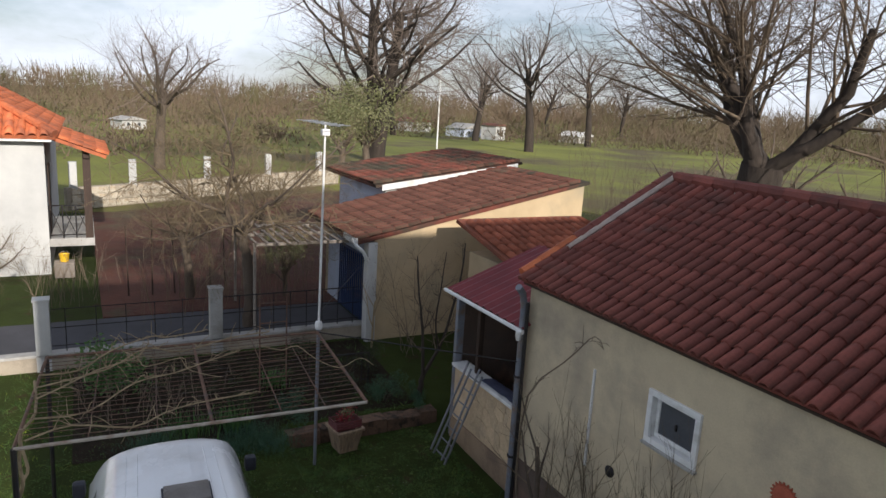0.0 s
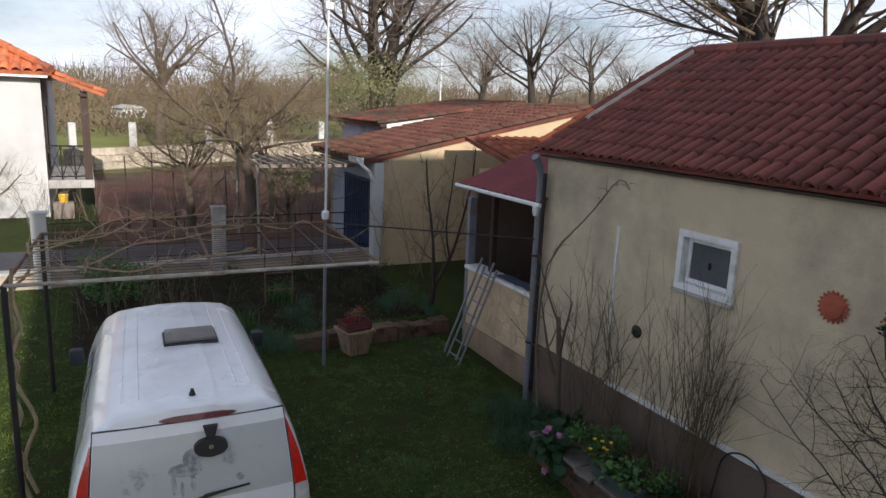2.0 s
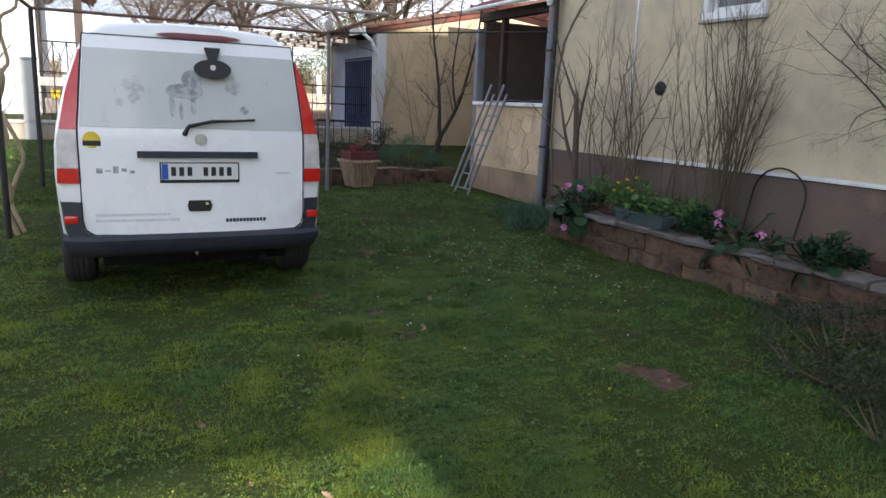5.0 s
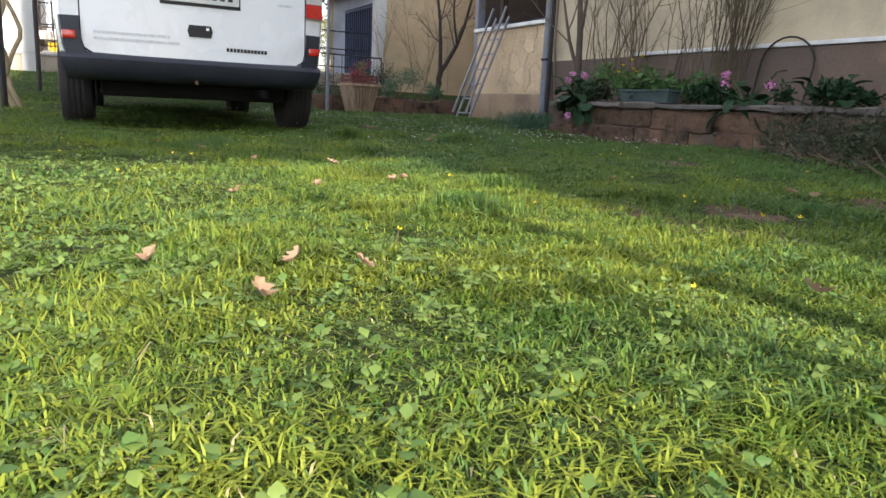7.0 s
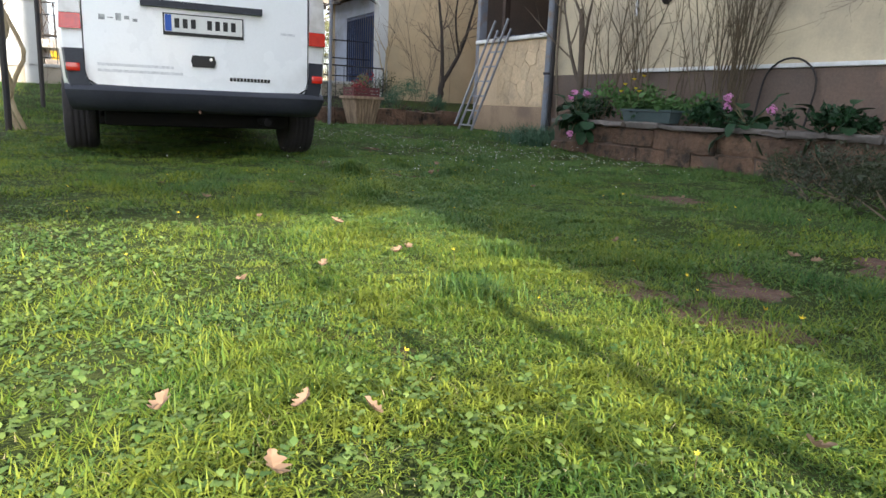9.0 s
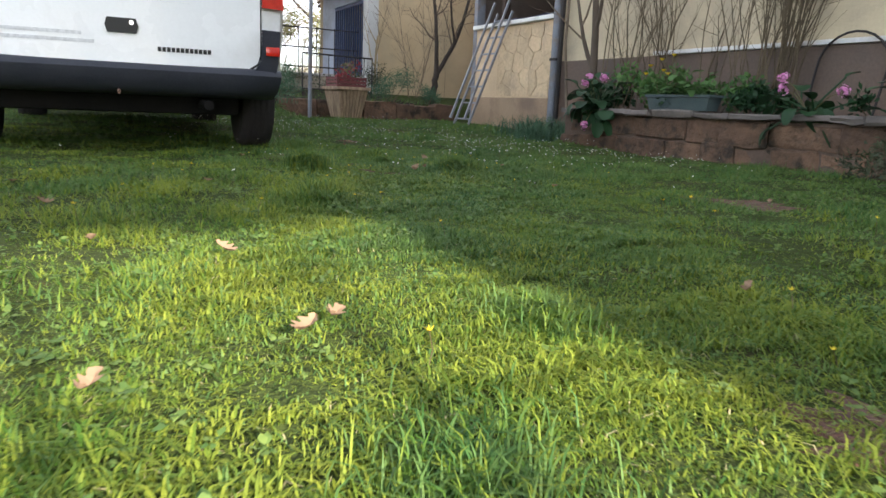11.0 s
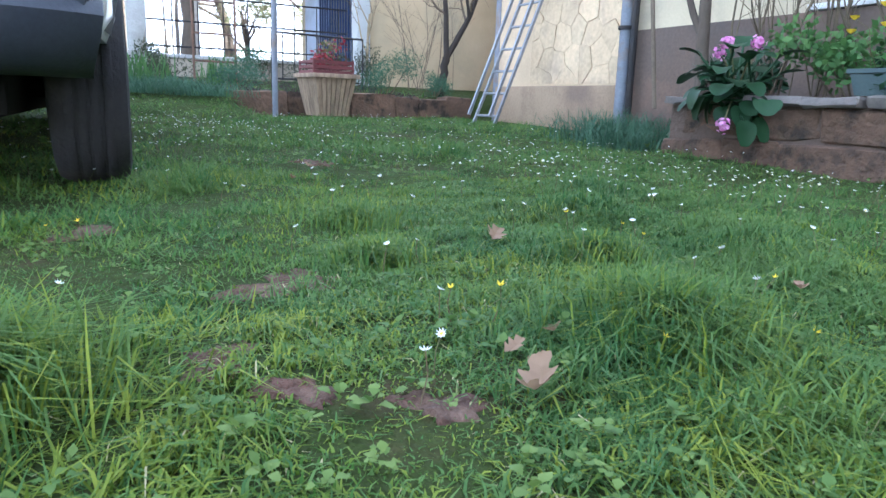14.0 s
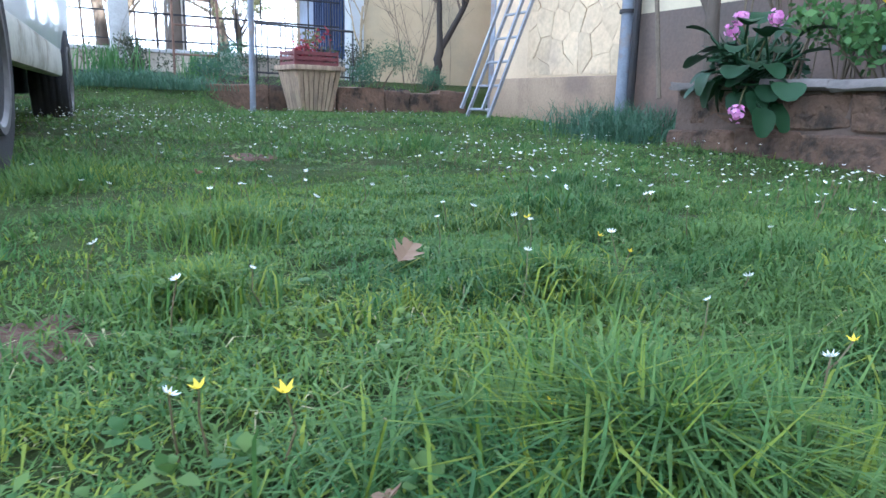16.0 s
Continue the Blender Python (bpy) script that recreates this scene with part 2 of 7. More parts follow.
GRASS = leafy("grass_blades", (0.058, 0.132, 0.017), (0.25, 0.29, 0.036), rough=0.6, trans=0.38, scale=3.2, spec=0.25)
GRASS_BLUE = leafy("blue_green_grass", (0.043, 0.112, 0.028), (0.125, 0.2, 0.05), rough=0.6, trans=0.35, scale=3.0, spec=0.25)
STRAW = leafy("dry_grass", (0.3, 0.26, 0.13), (0.42, 0.37, 0.2))
WEED = leafy("weed_leaves", (0.05, 0.11, 0.026), (0.15, 0.21, 0.05), rough=0.6, trans=0.3, scale=2.5, spec=0.25)
OLIVE = leafy("olive_leaves", (0.13, 0.14, 0.06), (0.22, 0.22, 0.11))
BIG_LEAF = leafy("glossy_dark_green_leaves", (0.009, 0.032, 0.012), (0.024, 0.062, 0.024), rough=0.5, trans=0.12, spec=0.22)
BRIGHT_LEAF = leafy("bright_green_leaves", (0.05, 0.125, 0.035), (0.11, 0.2, 0.055))
BLUE_BLADE = leafy("blue_green_blades", (0.04, 0.095, 0.055), (0.08, 0.15, 0.08))
DEAD_LEAF = leafy("dry_oak_leaves", (0.16, 0.09, 0.055), (0.34, 0.23, 0.15), rough=0.8)
PINK = leafy("pink_flower_petals", (0.55, 0.16, 0.4), (0.75, 0.38, 0.62), scale=20)
WHITE_PETAL = leafy("white_petals", (0.75, 0.75, 0.75), (0.85, 0.85, 0.86))
YELLOW_PETAL = leafy("yellow_petals", (0.75, 0.5, 0.02), (0.8, 0.62, 0.05))
RED_PETAL = leafy("red_flower_petals", (0.22, 0.025, 0.035), (0.4, 0.07, 0.08))

# ---- building helpers ----


def thing(name, m, label="", category="", group="", kind=""):
    """An empty at its base, in the yard's axes, that holds a thing's parts."""
    ob = new(name)
    ob.empty_display_size = 0.1
    ob.matrix_world = YARD @ m
    return tagged(ob, label, category, group, kind)


def smooth_by_angle(me, degrees=35):
    me.shade_smooth()
    bm = bmesh.new()
    bm.from_mesh(me)
    lim = radians(degrees)
    for e in bm.edges:
        e.smooth = len(e.link_faces) == 2 and e.calc_face_angle(4) < lim
    bm.to_mesh(me)
    bm.free()


def part(name, bm, material, parent=None, label="", m=None, smooth=True):
    me = bpy.data.meshes.new(name)
    bmesh.ops.recalc_face_normals(bm, faces=bm.faces)
    bm.to_mesh(me)
    bm.free()
    if smooth:
        smooth_by_angle(me)
    me.materials.append(material)
    ob = new(name, me)
    if parent is not None:
        ob.parent = parent
    if m is not None:
        ob.matrix_basis = m
    return tagged(ob, label)


def raw(name, verts, faces, material, parent=None, label="", smooth=False):
    me = bpy.data.meshes.new(name)
    me.from_pydata(verts, [], faces)
    if smooth:
        me.shade_smooth()
    me.materials.append(material)
    ob = new(name, me)
    if parent is not None:
        ob.parent = parent
    return tagged(ob, label)


def box(bm, x0, x1, y0, y1, z0, z1, bevel=0.0):
    vs = [bm.verts.new((x, y, z)) for x in (x0, x1) for y in (y0, y1) for z in (z0, z1)]
    fs = [bm.faces.new([vs[i] for i in q]) for q in ((0, 1, 3, 2), (4, 6, 7, 5), (0, 4, 5, 1), (2, 3, 7, 6), (0, 2, 6, 4), (1, 5, 7, 3))]
    if bevel:
        es = list({e for f in fs for e in f.edges})
        bmesh.ops.bevel(bm, geom=es, offset=bevel, segments=2, affect="EDGES", profile=0.6)
    return bm


def boxed(*a, bevel=0.0):
    return box(bmesh.new(), *a, bevel=bevel)


def prism(bm, poly, axis, lo, hi):
    """A polygon in two axes drawn out along the third."""
    def put(p, k):
        return {"x": (k, *p), "y": (p[0], k, p[1]), "z": (*p, k)}[axis]
    a = [bm.verts.new(put(p, lo)) for p in poly]
    b = [bm.verts.new(put(p, hi)) for p in poly]
    bm.faces.new(a)
    bm.faces.new(list(reversed(b)))
    for i in range(len(poly)):
        j = (i + 1) % len(poly)
        bm.faces.new((a[i], b[i], b[j], a[j]))
    return bm


def tube(bm, pts, radii, n=8, cap=True):
    """A round bar along points."""
    pts = [Vector(p) for p in pts]
    if not hasattr(radii, "__len__"):
        radii = [radii] * len(pts)
    rings = []
    side = None
    for i, p in enumerate(pts):
        d = (pts[min(i + 1, len(pts) - 1)] - pts[max(i - 1, 0)]).normalized()
        if side is None:
            side = d.orthogonal().normalized()
        else:
            side = (side - d * side.dot(d)).normalized()
        w = d.cross(side)
        rings.append([bm.verts.new(p + radii[i] * (side * math.cos(a) + w * math.sin(a))) for a in (2 * math.pi * k / n for k in range(n))])
    for r0, r1 in zip(rings, rings[1:]):
        for k in range(n):
            bm.faces.new((r0[k], r0[(k + 1) % n], r1[(k + 1) % n], r1[k]))
    if cap:
        bm.faces.new(list(reversed(rings[0])))
        bm.faces.new(rings[-1])
    return bm


def bar(p0, p1, r, n=8):
    return tube(bmesh.new(), (p0, p1), r, n)


def lathe(bm, prof, n=24, center=(0, 0, 0), axis="z"):
    rings = []
    for r, h in prof:
        ring = []
        for k in range(n):
            a = 2 * math.pi * k / n
            c, s = r * math.cos(a), r * math.sin(a)
            p = {"z": (c, s, h), "y": (c, h, s), "x": (h, c, s)}[axis]
            ring.append(bm.verts.new(Vector(center) + Vector(p)))
        rings.append(ring)
    for r0, r1 in zip(rings, rings[1:]):
        for k in range(n):
            bm.faces.new((r0[k], r0[(k + 1) % n], r1[(k + 1) % n], r1[k]))
    bm.faces.new(list(reversed(rings[0])))
    bm.faces.new(rings[-1])
    return bm


# ---- ground ----
def lift(u, v):
    """Height of the ground in the yard's axes: it rises a little away from the camera."""
    k = min(max((u + 1.0) / 6.5, 0), 1)
    h = 0.11 * k * k * (3 - 2 * k)
    w = 0.3 if v < 2.75 else 1.6
    k = min(max((u - (5.3 - w)) / w, 0), 1)
    h += 0.24 * k
    k = min(max((u - 5.4) / 3.4, 0), 1)
    h += 0.2 * k
    k = min(max((u - 8.92) / 0.2, 0), 1)
    h += 0.22 * k
    near = max(0.0, 1 - max(abs(u), abs(v - 3)) / 14)
    return h + near * 0.03 * noise.noise(Vector((u * 0.7, v * 0.7, 3.1))) + near * (0.018 * noise.noise(Vector((u * 2.9, v * 2.9, 1.7))) + 0.007 * noise.noise(Vector((u * 6.5, v * 6.5, 4.2))))


def make_ground():
    def steps(lo, hi, fine_lo, fine_hi, fine):
        a = list(np.arange(fine_lo, fine_hi + 1e-6, fine))
        s, x = fine, fine_hi
        while x < hi:
            s *= 1.35
            x += s
            a.append(min(x, hi))
        s, x = fine, fine_lo
        while x > lo:
            s *= 1.35
            x -= s
            a.insert(0, max(x, lo))
        return a
    us, vs = steps(-900, 900, -8, 10, 0.12), steps(-900, 900, -1, 8, 0.12)
    verts = [(u, v, lift(u, v)) for u in us for v in vs]
    n = len(vs)
    faces = [(i * n + j, (i + 1) * n + j, (i + 1) * n + j + 1, i * n + j + 1) for i in range(len(us) - 1) for j in range(n - 1)]
    ob = raw("ground", verts, faces, GROUND, smooth=True)
    ob.matrix_world = YARD
    tagged(ob, "uneven grassy ground with bare reddish soil patches", "ground", kind="structure")


def ground_material():
    m = mat("grassy_ground", (0.042, 0.058, 0.014), (0.03, 0.04, 0.011), 0.9, 0.97, 0.9, fine=34, stain=(0.055, 0.035, 0.02), stain_scale=2.6, bump_dist=0.03, stain_at=(0.58, 0.7))
    m.node_tree.nodes["Principled BSDF"].inputs["Specular IOR Level"].default_value = 0.1
    return m


GROUND = ground_material()
make_ground()


def sheet(name, pts, z, material, label, category):
    """A flat layer on the ground, in the yard's axes."""
    bm = bmesh.new()
    prism(bm, pts, "z", z - 0.05, z)
    ob = part(name, bm, material, smooth=False)
    ob.matrix_world = YARD
    return tagged(ob, label, category, kind="structure")


sheet("road", [(9.2, -0.15), (9.3, 40), (11.6, 40), (11.2, -0.15)], 0.8, ASPHALT, "narrow grey asphalt lane beyond the fence", "road")
sheet("earth_field", [(11.1, 0.0), (11.3, 5.5), (26.5, 5.6), (36, -12), (20, -14), (12.3, -9)], 0.815, EARTH, "bare reddish earth plot beyond the lane", "field")
sheet("meadow", [(26.6, 30), (26.6, 4.5), (36, -14), (16, -22), (-20, -60), (-100, -400), (500, -600), (700, 100), (300, 400), (60, 200)], 0.82, FIELD, "green winter meadow with dry patches", "meadow")


def terrace_soil():
    """Dug dark garden soil over the terrace, following the ground."""
    us, vs = np.arange(5.24, 8.9, 0.25), np.arange(0.1, 6.3, 0.25)
    n = len(vs)
    verts = [(u, v, lift(u, v) + 0.012 + 0.02 * noise.noise(Vector((u * 5, v * 5, 0)))) for u in us for v in vs]
    faces = [(i * n + j, (i + 1) * n + j, (i + 1) * n + j + 1, i * n + j + 1) for i in range(len(us) - 1) for j in range(n - 1)]
    ob = raw("garden_soil", verts, faces, GARDEN, smooth=True)
    ob.matrix_world = YARD
    tagged(ob, "dark dug garden soil of the planted terrace", "soil", kind="structure")


GARDEN = mat("dark_garden_soil", (0.035, 0.026, 0.018), (0.022, 0.017, 0.012), 5.0, 0.98, 1.0, fine=40, stain=(0.03, 0.035, 0.014), stain_scale=1.5, bump_dist=0.03, spec=0.1)
terrace_soil()


# ---- tiled roofs ----
def tile_mesh(length, width, rise):
    """One barrel roof tile: an arched shell with a thick front lip, length along x, upslope."""
    bm = bmesh.new()
    n, th = 5, 0.014
    for top in (1,):
        rows = []
        for x, k in ((0, 1.0), (length, 0.84)):
            outer = [bm.verts.new((x, k * width / 2 * math.cos(a), rise * k * math.sin(a) + (0.012 if x == 0 else 0))) for a in (math.pi * i / n for i in range(n + 1))]
            rows.append(outer)
        lip = [bm.verts.new((0, v.co.y * 0.86, max(v.co.z - th, 0) * 0.9)) for v in rows[0]]
        for i in range(n):
            bm.faces.new((rows[0][i], rows[0][i + 1], rows[1][i + 1], rows[1][i]))
            bm.faces.new((rows[0][i + 1], rows[0][i], lip[i], lip[i + 1]))
    me = bpy.data.meshes.new("tile")
    bm.to_mesh(me)
    bm.free()
    me.shade_smooth()
    return me


def slope(parent, origin, along, up, run, rise_len, material, pitch_w=0.24, pitch_l=0.34, near=None, seed=1, board=0.09, cut=(0, 0), limit=290):
    """A tiled roof slope: a board under it, valleys and barrel tiles. The tiles close to near are parts of their own; the rest is one mesh."""
    rng = random.Random(seed)
    o, a, b = Vector(origin), Vector(along).normalized(), Vector(up).normalized()
    nrm = a.cross(b).normalized()
    if nrm.z < 0:
        nrm = -nrm
    bm = bmesh.new()
    lo = [o, o + a * run, o + a * (run - cut[1]) + b * rise_len, o + a * cut[0] + b * rise_len]
    top = [bm.verts.new(p) for p in lo]
    bot = [bm.verts.new(p - nrm * board) for p in lo]
    bm.faces.new(top)
    bm.faces.new(list(reversed(bot)))
    for i in range(4):
        bm.faces.new((top[i], bot[i], bot[(i + 1) % 4], top[(i + 1) % 4]))
    deck = part("roof_deck", bm, material, parent, smooth=False)
    me = tile_mesh(pitch_l * 1.12, pitch_w * 0.84, pitch_w * 0.42)
    me.materials.append(material)
    cols, rows = int(run / pitch_w), int(rise_len / pitch_l)
    rot = Matrix((b, -a if a.cross(b).z < 0 else a, nrm)).transposed()
    if rot.determinant() < 0:
        rot = Matrix((b, -Vector(rot.col[1]), nrm)).transposed()
    spots = []
    for r in range(rows):
        for c in range(cols):
            f, g = pitch_w * (c + 0.5), (r + 0.4) / rows
            if f < cut[0] * g or f > run - cut[1] * g:
                continue
            p = o + a * (pitch_w * (c + 0.5) + (run - cols * pitch_w) / 2) + b * (pitch_l * r - 0.03) + nrm * (0.012 + 0.01 * rng.random())
            spots.append((p, rng.uniform(-0.035, 0.035), rng.uniform(-0.015, 0.015)))
    if near is not None:
        spots.sort(key=lambda s: (s[0] - Vector(near)).length)
        own, rest = spots[:limit], spots[limit:]
    else:
        own, rest = [], spots
    for p, yaw, pit in own:
        ob = new("tile", me)
        ob.parent = parent
        ob.matrix_basis = Matrix.Translation(p) @ (rot @ Euler((0, pit, yaw)).to_matrix()).to_4x4()
    if rest:
        verts, faces = [], []
        base = [v.co.copy() for v in me.vertices]
        polys = [tuple(f.vertices) for f in me.polygons]
        for p, yaw, pit in rest:
            m = rot @ Euler((0, pit, yaw)).to_matrix()
            k = len(verts)
            verts.extend([m @ q + p for q in base])
            faces.extend([tuple(i + k for i in f) for f in polys])
        ob = raw("roof_tiles", verts, faces, material, parent, smooth=True)
        tagged(ob, kind="stuff")
    return deck


# ---- the cream house along the yard ----
def window(parent, u0, u1, z0, z1, v, name="window"):
    """A small white window with a surround, a sash standing ajar and a dim pane."""
    w = new(name)
    w.parent = parent
    bm = bmesh.new()
    for a in ((u0, u1, z0, z0 + 0.07), (u0, u1, z1 - 0.07, z1), (u0, u0 + 0.07, z0 + 0.07, z1 - 0.07), (u1 - 0.07, u1, z0 + 0.07, z1 - 0.07)):
        box(bm, a[0], a[1], v - 0.16, v + 0.035, a[2], a[3], bevel=0.006)
    part("window_frame", bm, WHITE_PAINT, w)
    part("window_sill", boxed(u0 - 0.02, u1 + 0.02, v - 0.1, v + 0.06, z0 - 0.035, z0 - 0.002, bevel=0.006), CONCRETE, w)
    a0, a1, b0, b1 = u0 + 0.075, u1 - 0.075, z0 + 0.075, z1 - 0.075
    bm = bmesh.new()
    for a in ((a0, a1, b0, b0 + 0.05), (a0, a1, b1 - 0.05, b1), (a0, a0 + 0.05, b0 + 0.05, b1 - 0.05), (a1 - 0.05, a1, b0 + 0.05, b1 - 0.05)):
        box(bm, a[0], a[1], v - 0.09, v - 0.05, a[2], a[3], bevel=0.004)
    part("sash", bm, WHITE_PAINT, w)
    part("pane", boxed(a0 + 0.05, a1 - 0.05, v - 0.074, v - 0.066, b0 + 0.05, b1 - 0.05), DIM_GLASS, w, "dim grey pane")
    part("catch", boxed((a0 + a1) / 2 - 0.012, (a0 + a1) / 2 + 0.012, v - 0.06, v - 0.035, (b0 + b1) / 2 - 0.05, (b0 + b1) / 2 + 0.02, bevel=0.004), DARK_IRON, w)
    return w


DIM_GLASS = mat("dim_glass", (0.1, 0.105, 0.115), (0.075, 0.08, 0.09), 2.0, 0.12, 0.0, spec=0.5)


def make_house():
    h = thing("house", pose(0, 0, 0), "cream plastered low house with a dark red barrel-tile roof", "house")
    U0, U1, D, EAVE = -9.0, 2.02, -5.3, 3.69
    # wall to the yard, with the hole of its window
    wu0, wu1, wz0, wz1 = -1.27, -0.5, 2.45, 3.1
    bm = bmesh.new()
    for a in ((U0, wu0, 0, EAVE), (wu1, U1, 0, EAVE), (wu0, wu1, 0, wz0), (wu0, wu1, wz1, EAVE)):
        box(bm, a[0], a[1], -0.25, 0, a[2], a[3])
    bmesh.ops.remove_doubles(bm, verts=bm.verts, dist=1e-5)
    part("wall", bm, PLASTER_CREAM, h, smooth=False)
    ridge_v, ridge_z = -2.65, EAVE + 1.4
    bm = prism(bmesh.new(), [(-0.25, 0), (-0.25, EAVE), (ridge_v, ridge_z), (D, EAVE), (D, 0)], "x", U1 - 0.25, U1)
    part("gable_wall", bm, PLASTER_CREAM, h, smooth=False)
    part("back_wall", boxed(U0, U1 - 0.25, D, D + 0.25, 0, EAVE), PLASTER_CREAM, h, smooth=False)
    bm = prism(bmesh.new(), [(-0.25, 0), (-0.25, EAVE), (ridge_v, ridge_z), (D, EAVE), (D, 0)], "x", U0 - 0.25, U0)
    part("gable_wall", bm, PLASTER_CREAM, h, smooth=False)
    part("plinth", boxed(U0, U1 - 0.02, 0.002, 0.05, 0, 0.94, bevel=0.01), PLINTH, h, "grey-brown rendered plinth, flaking to reddish brown")
    part("plinth_ledge", boxed(U0, 0.4, 0.002, 0.075, 0.945, 0.985, bevel=0.008), WHITE_PAINT, h, "thin white ledge on the plinth")
    window(h, wu0, wu1, wz0, wz1, 0)
    part("room_lining", boxed(wu0 - 0.3, wu1 + 0.3, -1.2, -1.15, wz0 - 0.4, EAVE - 0.1), PLINTH, h, smooth=False)
    # roof
    rise = Vector((0, ridge_v - 0.12, ridge_z + 0.1 - (EAVE + 0.04)))
    slope(h, (U0 - 0.3, 0.12, EAVE + 0.05), (1, 0, 0), rise, U1 + 0.2 - (U0 - 0.3), rise.length, ROOF_TILE, near=(-1.5, 0.3, EAVE), seed=3, pitch_w=0.17, pitch_l=0.3, board=0.035)
    fall = Vector((0, ridge_v - (D - 0.3), ridge_z + 0.1 - (EAVE + 0.02)))
    slope(h, (U0 - 0.3, D - 0.36, EAVE + 0.04), (1, 0, 0), fall, U1 + 0.2 - (U0 - 0.3), fall.length, ROOF_TILE, seed=4)
    bm = bmesh.new()
    tube(bm, [(U0 - 0.3, ridge_v, ridge_z + 0.1), (U1 + 0.2, ridge_v, ridge_z + 0.1)], 0.1, 10)
    part("ridge_mortar", bm, MORTAR, h)
    for i in range(29):
        x = U0 - 0.3 + i * 0.39
        bm = tube(bmesh.new(), [(x, ridge_v, ridge_z + 0.13), (x + 0.42, ridge_v, ridge_z + 0.145)], [0.125, 0.112], 10)
        part("ridge_tile", bm, ROOF_TILE, h)
    # mortar line and verge tiles on the slope's end
    e0, e1 = Vector((U1 + 0.02, 0.06, EAVE + 0.14)), Vector((U1 + 0.02, ridge_v, ridge_z + 0.18))
    part("verge_mortar", tube(bmesh.new(), [e0.lerp(e1, 0.25), e0.lerp(e1, 0.6), e1], [0.045, 0.05, 0.05], 6), MORTAR, h, "pale mortar seam along the roof's end")
    for i in range(9):
        p, q = e0.lerp(e1, i / 9), e0.lerp(e1, (i + 1.12) / 9)
        off = Vector((0.13, 0, -0.03))
        part("verge_tile", tube(bmesh.new(), [p + off, q + off], [0.1, 0.088], 8), ROOF_ORANGE if i < 3 else ROOF_TILE, h)
    part("eave_board", boxed(U0, U1 + 0.1, 0.003, 0.07, EAVE - 0.03, EAVE - 0.0), DARK_WOOD, h)
    # two old iron wall anchors and a conduit
    part("iron_anchor", lathe(bmesh.new(), [(0.075, 0), (0.08, 0.02), (0.04, 0.05)], 10, (0.0, 0.0, 1.76), "y"), DARK_IRON, h, "dark rusted round cover on the wall")
    part("wall_conduit", boxed(0.45, 0.48, 0.0, 0.025, 1.6, 2.95), WHITE_PAINT, h, "thin white conduit")
    return h


make_house()


def make_downpipe():
    d = thing("downpipe", pose(2.02, 0.1, lift(2.1, 0.1)), "grey painted steel downpipe at the house corner", "pipe")
    part("pipe", tube(bmesh.new(), [(0, 0, 0), (0.0, 0.0, 3.3), (0.0, 0.04, 3.5), (-0.05, 0.16, 3.62)], 0.053, 12), GREY_PIPE, d)
    for z in (0.9, 2.2):
        part("bracket", lathe(bmesh.new(), [(0.07, z), (0.07, z + 0.03)], 12), DARK_IRON, d)
    part("pipe", tube(bmesh.new(), [(-0.12, 0.02, 0.2), (-0.12, 0.02, 3.4)], 0.028, 8), DARK_IRON, d, "thin black pipe beside it")
    return d


make_downpipe()


# ---- porch between the house and the outhouse ----
def make_porch():
    p = thing("porch", pose(0, 0, 0), "small open porch with a low stone-faced wall and red sheet roof", "porch")
    bm = boxed(2.25, 4.4, -0.38, -0.17, 0, 1.5)
    part("low_wall", bm, PLASTER_WARM, p, "cream low wall with a grey base", smooth=False)
    part("coping", boxed(2.2, 4.42, -0.42, -0.1, 1.502, 1.56, bevel=0.012), WHITE_PAINT, p)
    part("wall_base", boxed(2.25, 4.4, -0.168, -0.13, 0, 0.5, bevel=0.01), PLASTER_OCHRE, p)
    part("post", boxed(4.4, 4.5, -0.3, -0.16, 0, 2.75, bevel=0.008), GREY_PIPE, p)
    part("post", boxed(3.76, 3.84, -0.34, -0.24, 1.56, 2.9, bevel=0.006), DARK_WOOD, p)
    part("beam", boxed(2.05, 4.5, -0.36, -0.22, 2.86, 3.0, bevel=0.006), DARK_WOOD, p)
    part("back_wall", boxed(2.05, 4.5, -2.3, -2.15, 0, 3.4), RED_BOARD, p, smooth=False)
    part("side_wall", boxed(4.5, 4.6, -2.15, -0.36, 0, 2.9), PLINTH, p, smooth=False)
    # ribbed red sheets falling to the yard
    bm = bmesh.new()
    n = 44
    rows = []
    for k in range(n + 1):
        x = 1.95 + 2.35 * k / n
        z = 0.02 * math.sin(k * math.pi / 2)
        rows.append((bm.verts.new((x, 0.14, 3.03 + z)), bm.verts.new((x, -1.75, 3.72 + z)), bm.verts.new((x, 0.14, 3.02 + z)), bm.verts.new((x, -1.75, 3.71 + z))))
    for r0, r1 in zip(rows, rows[1:]):
        bm.faces.new((r0[0], r1[0], r1[1], r0[1]))
        bm.faces.new((r0[2], r0[3], r1[3], r1[2]))
        bm.faces.new((r0[0], r0[2], r1[2], r1[0]))
    part("roof_sheet", bm, SHEET_RED, p, "ribbed dark red roof sheets")
    part("gutter", tube(bmesh.new(), [(1.9, 0.17, 2.99), (4.35, 0.17, 2.985)], 0.032, 10), WHITE_PAINT, p, "white gutter")
    part("gutter_outlet", lathe(bmesh.new(), [(0.035, 2.84), (0.05, 2.9), (0.05, 2.98)], 10, (2.0, 0.17, 0)), WHITE_PAINT, p)
    return p


make_porch()


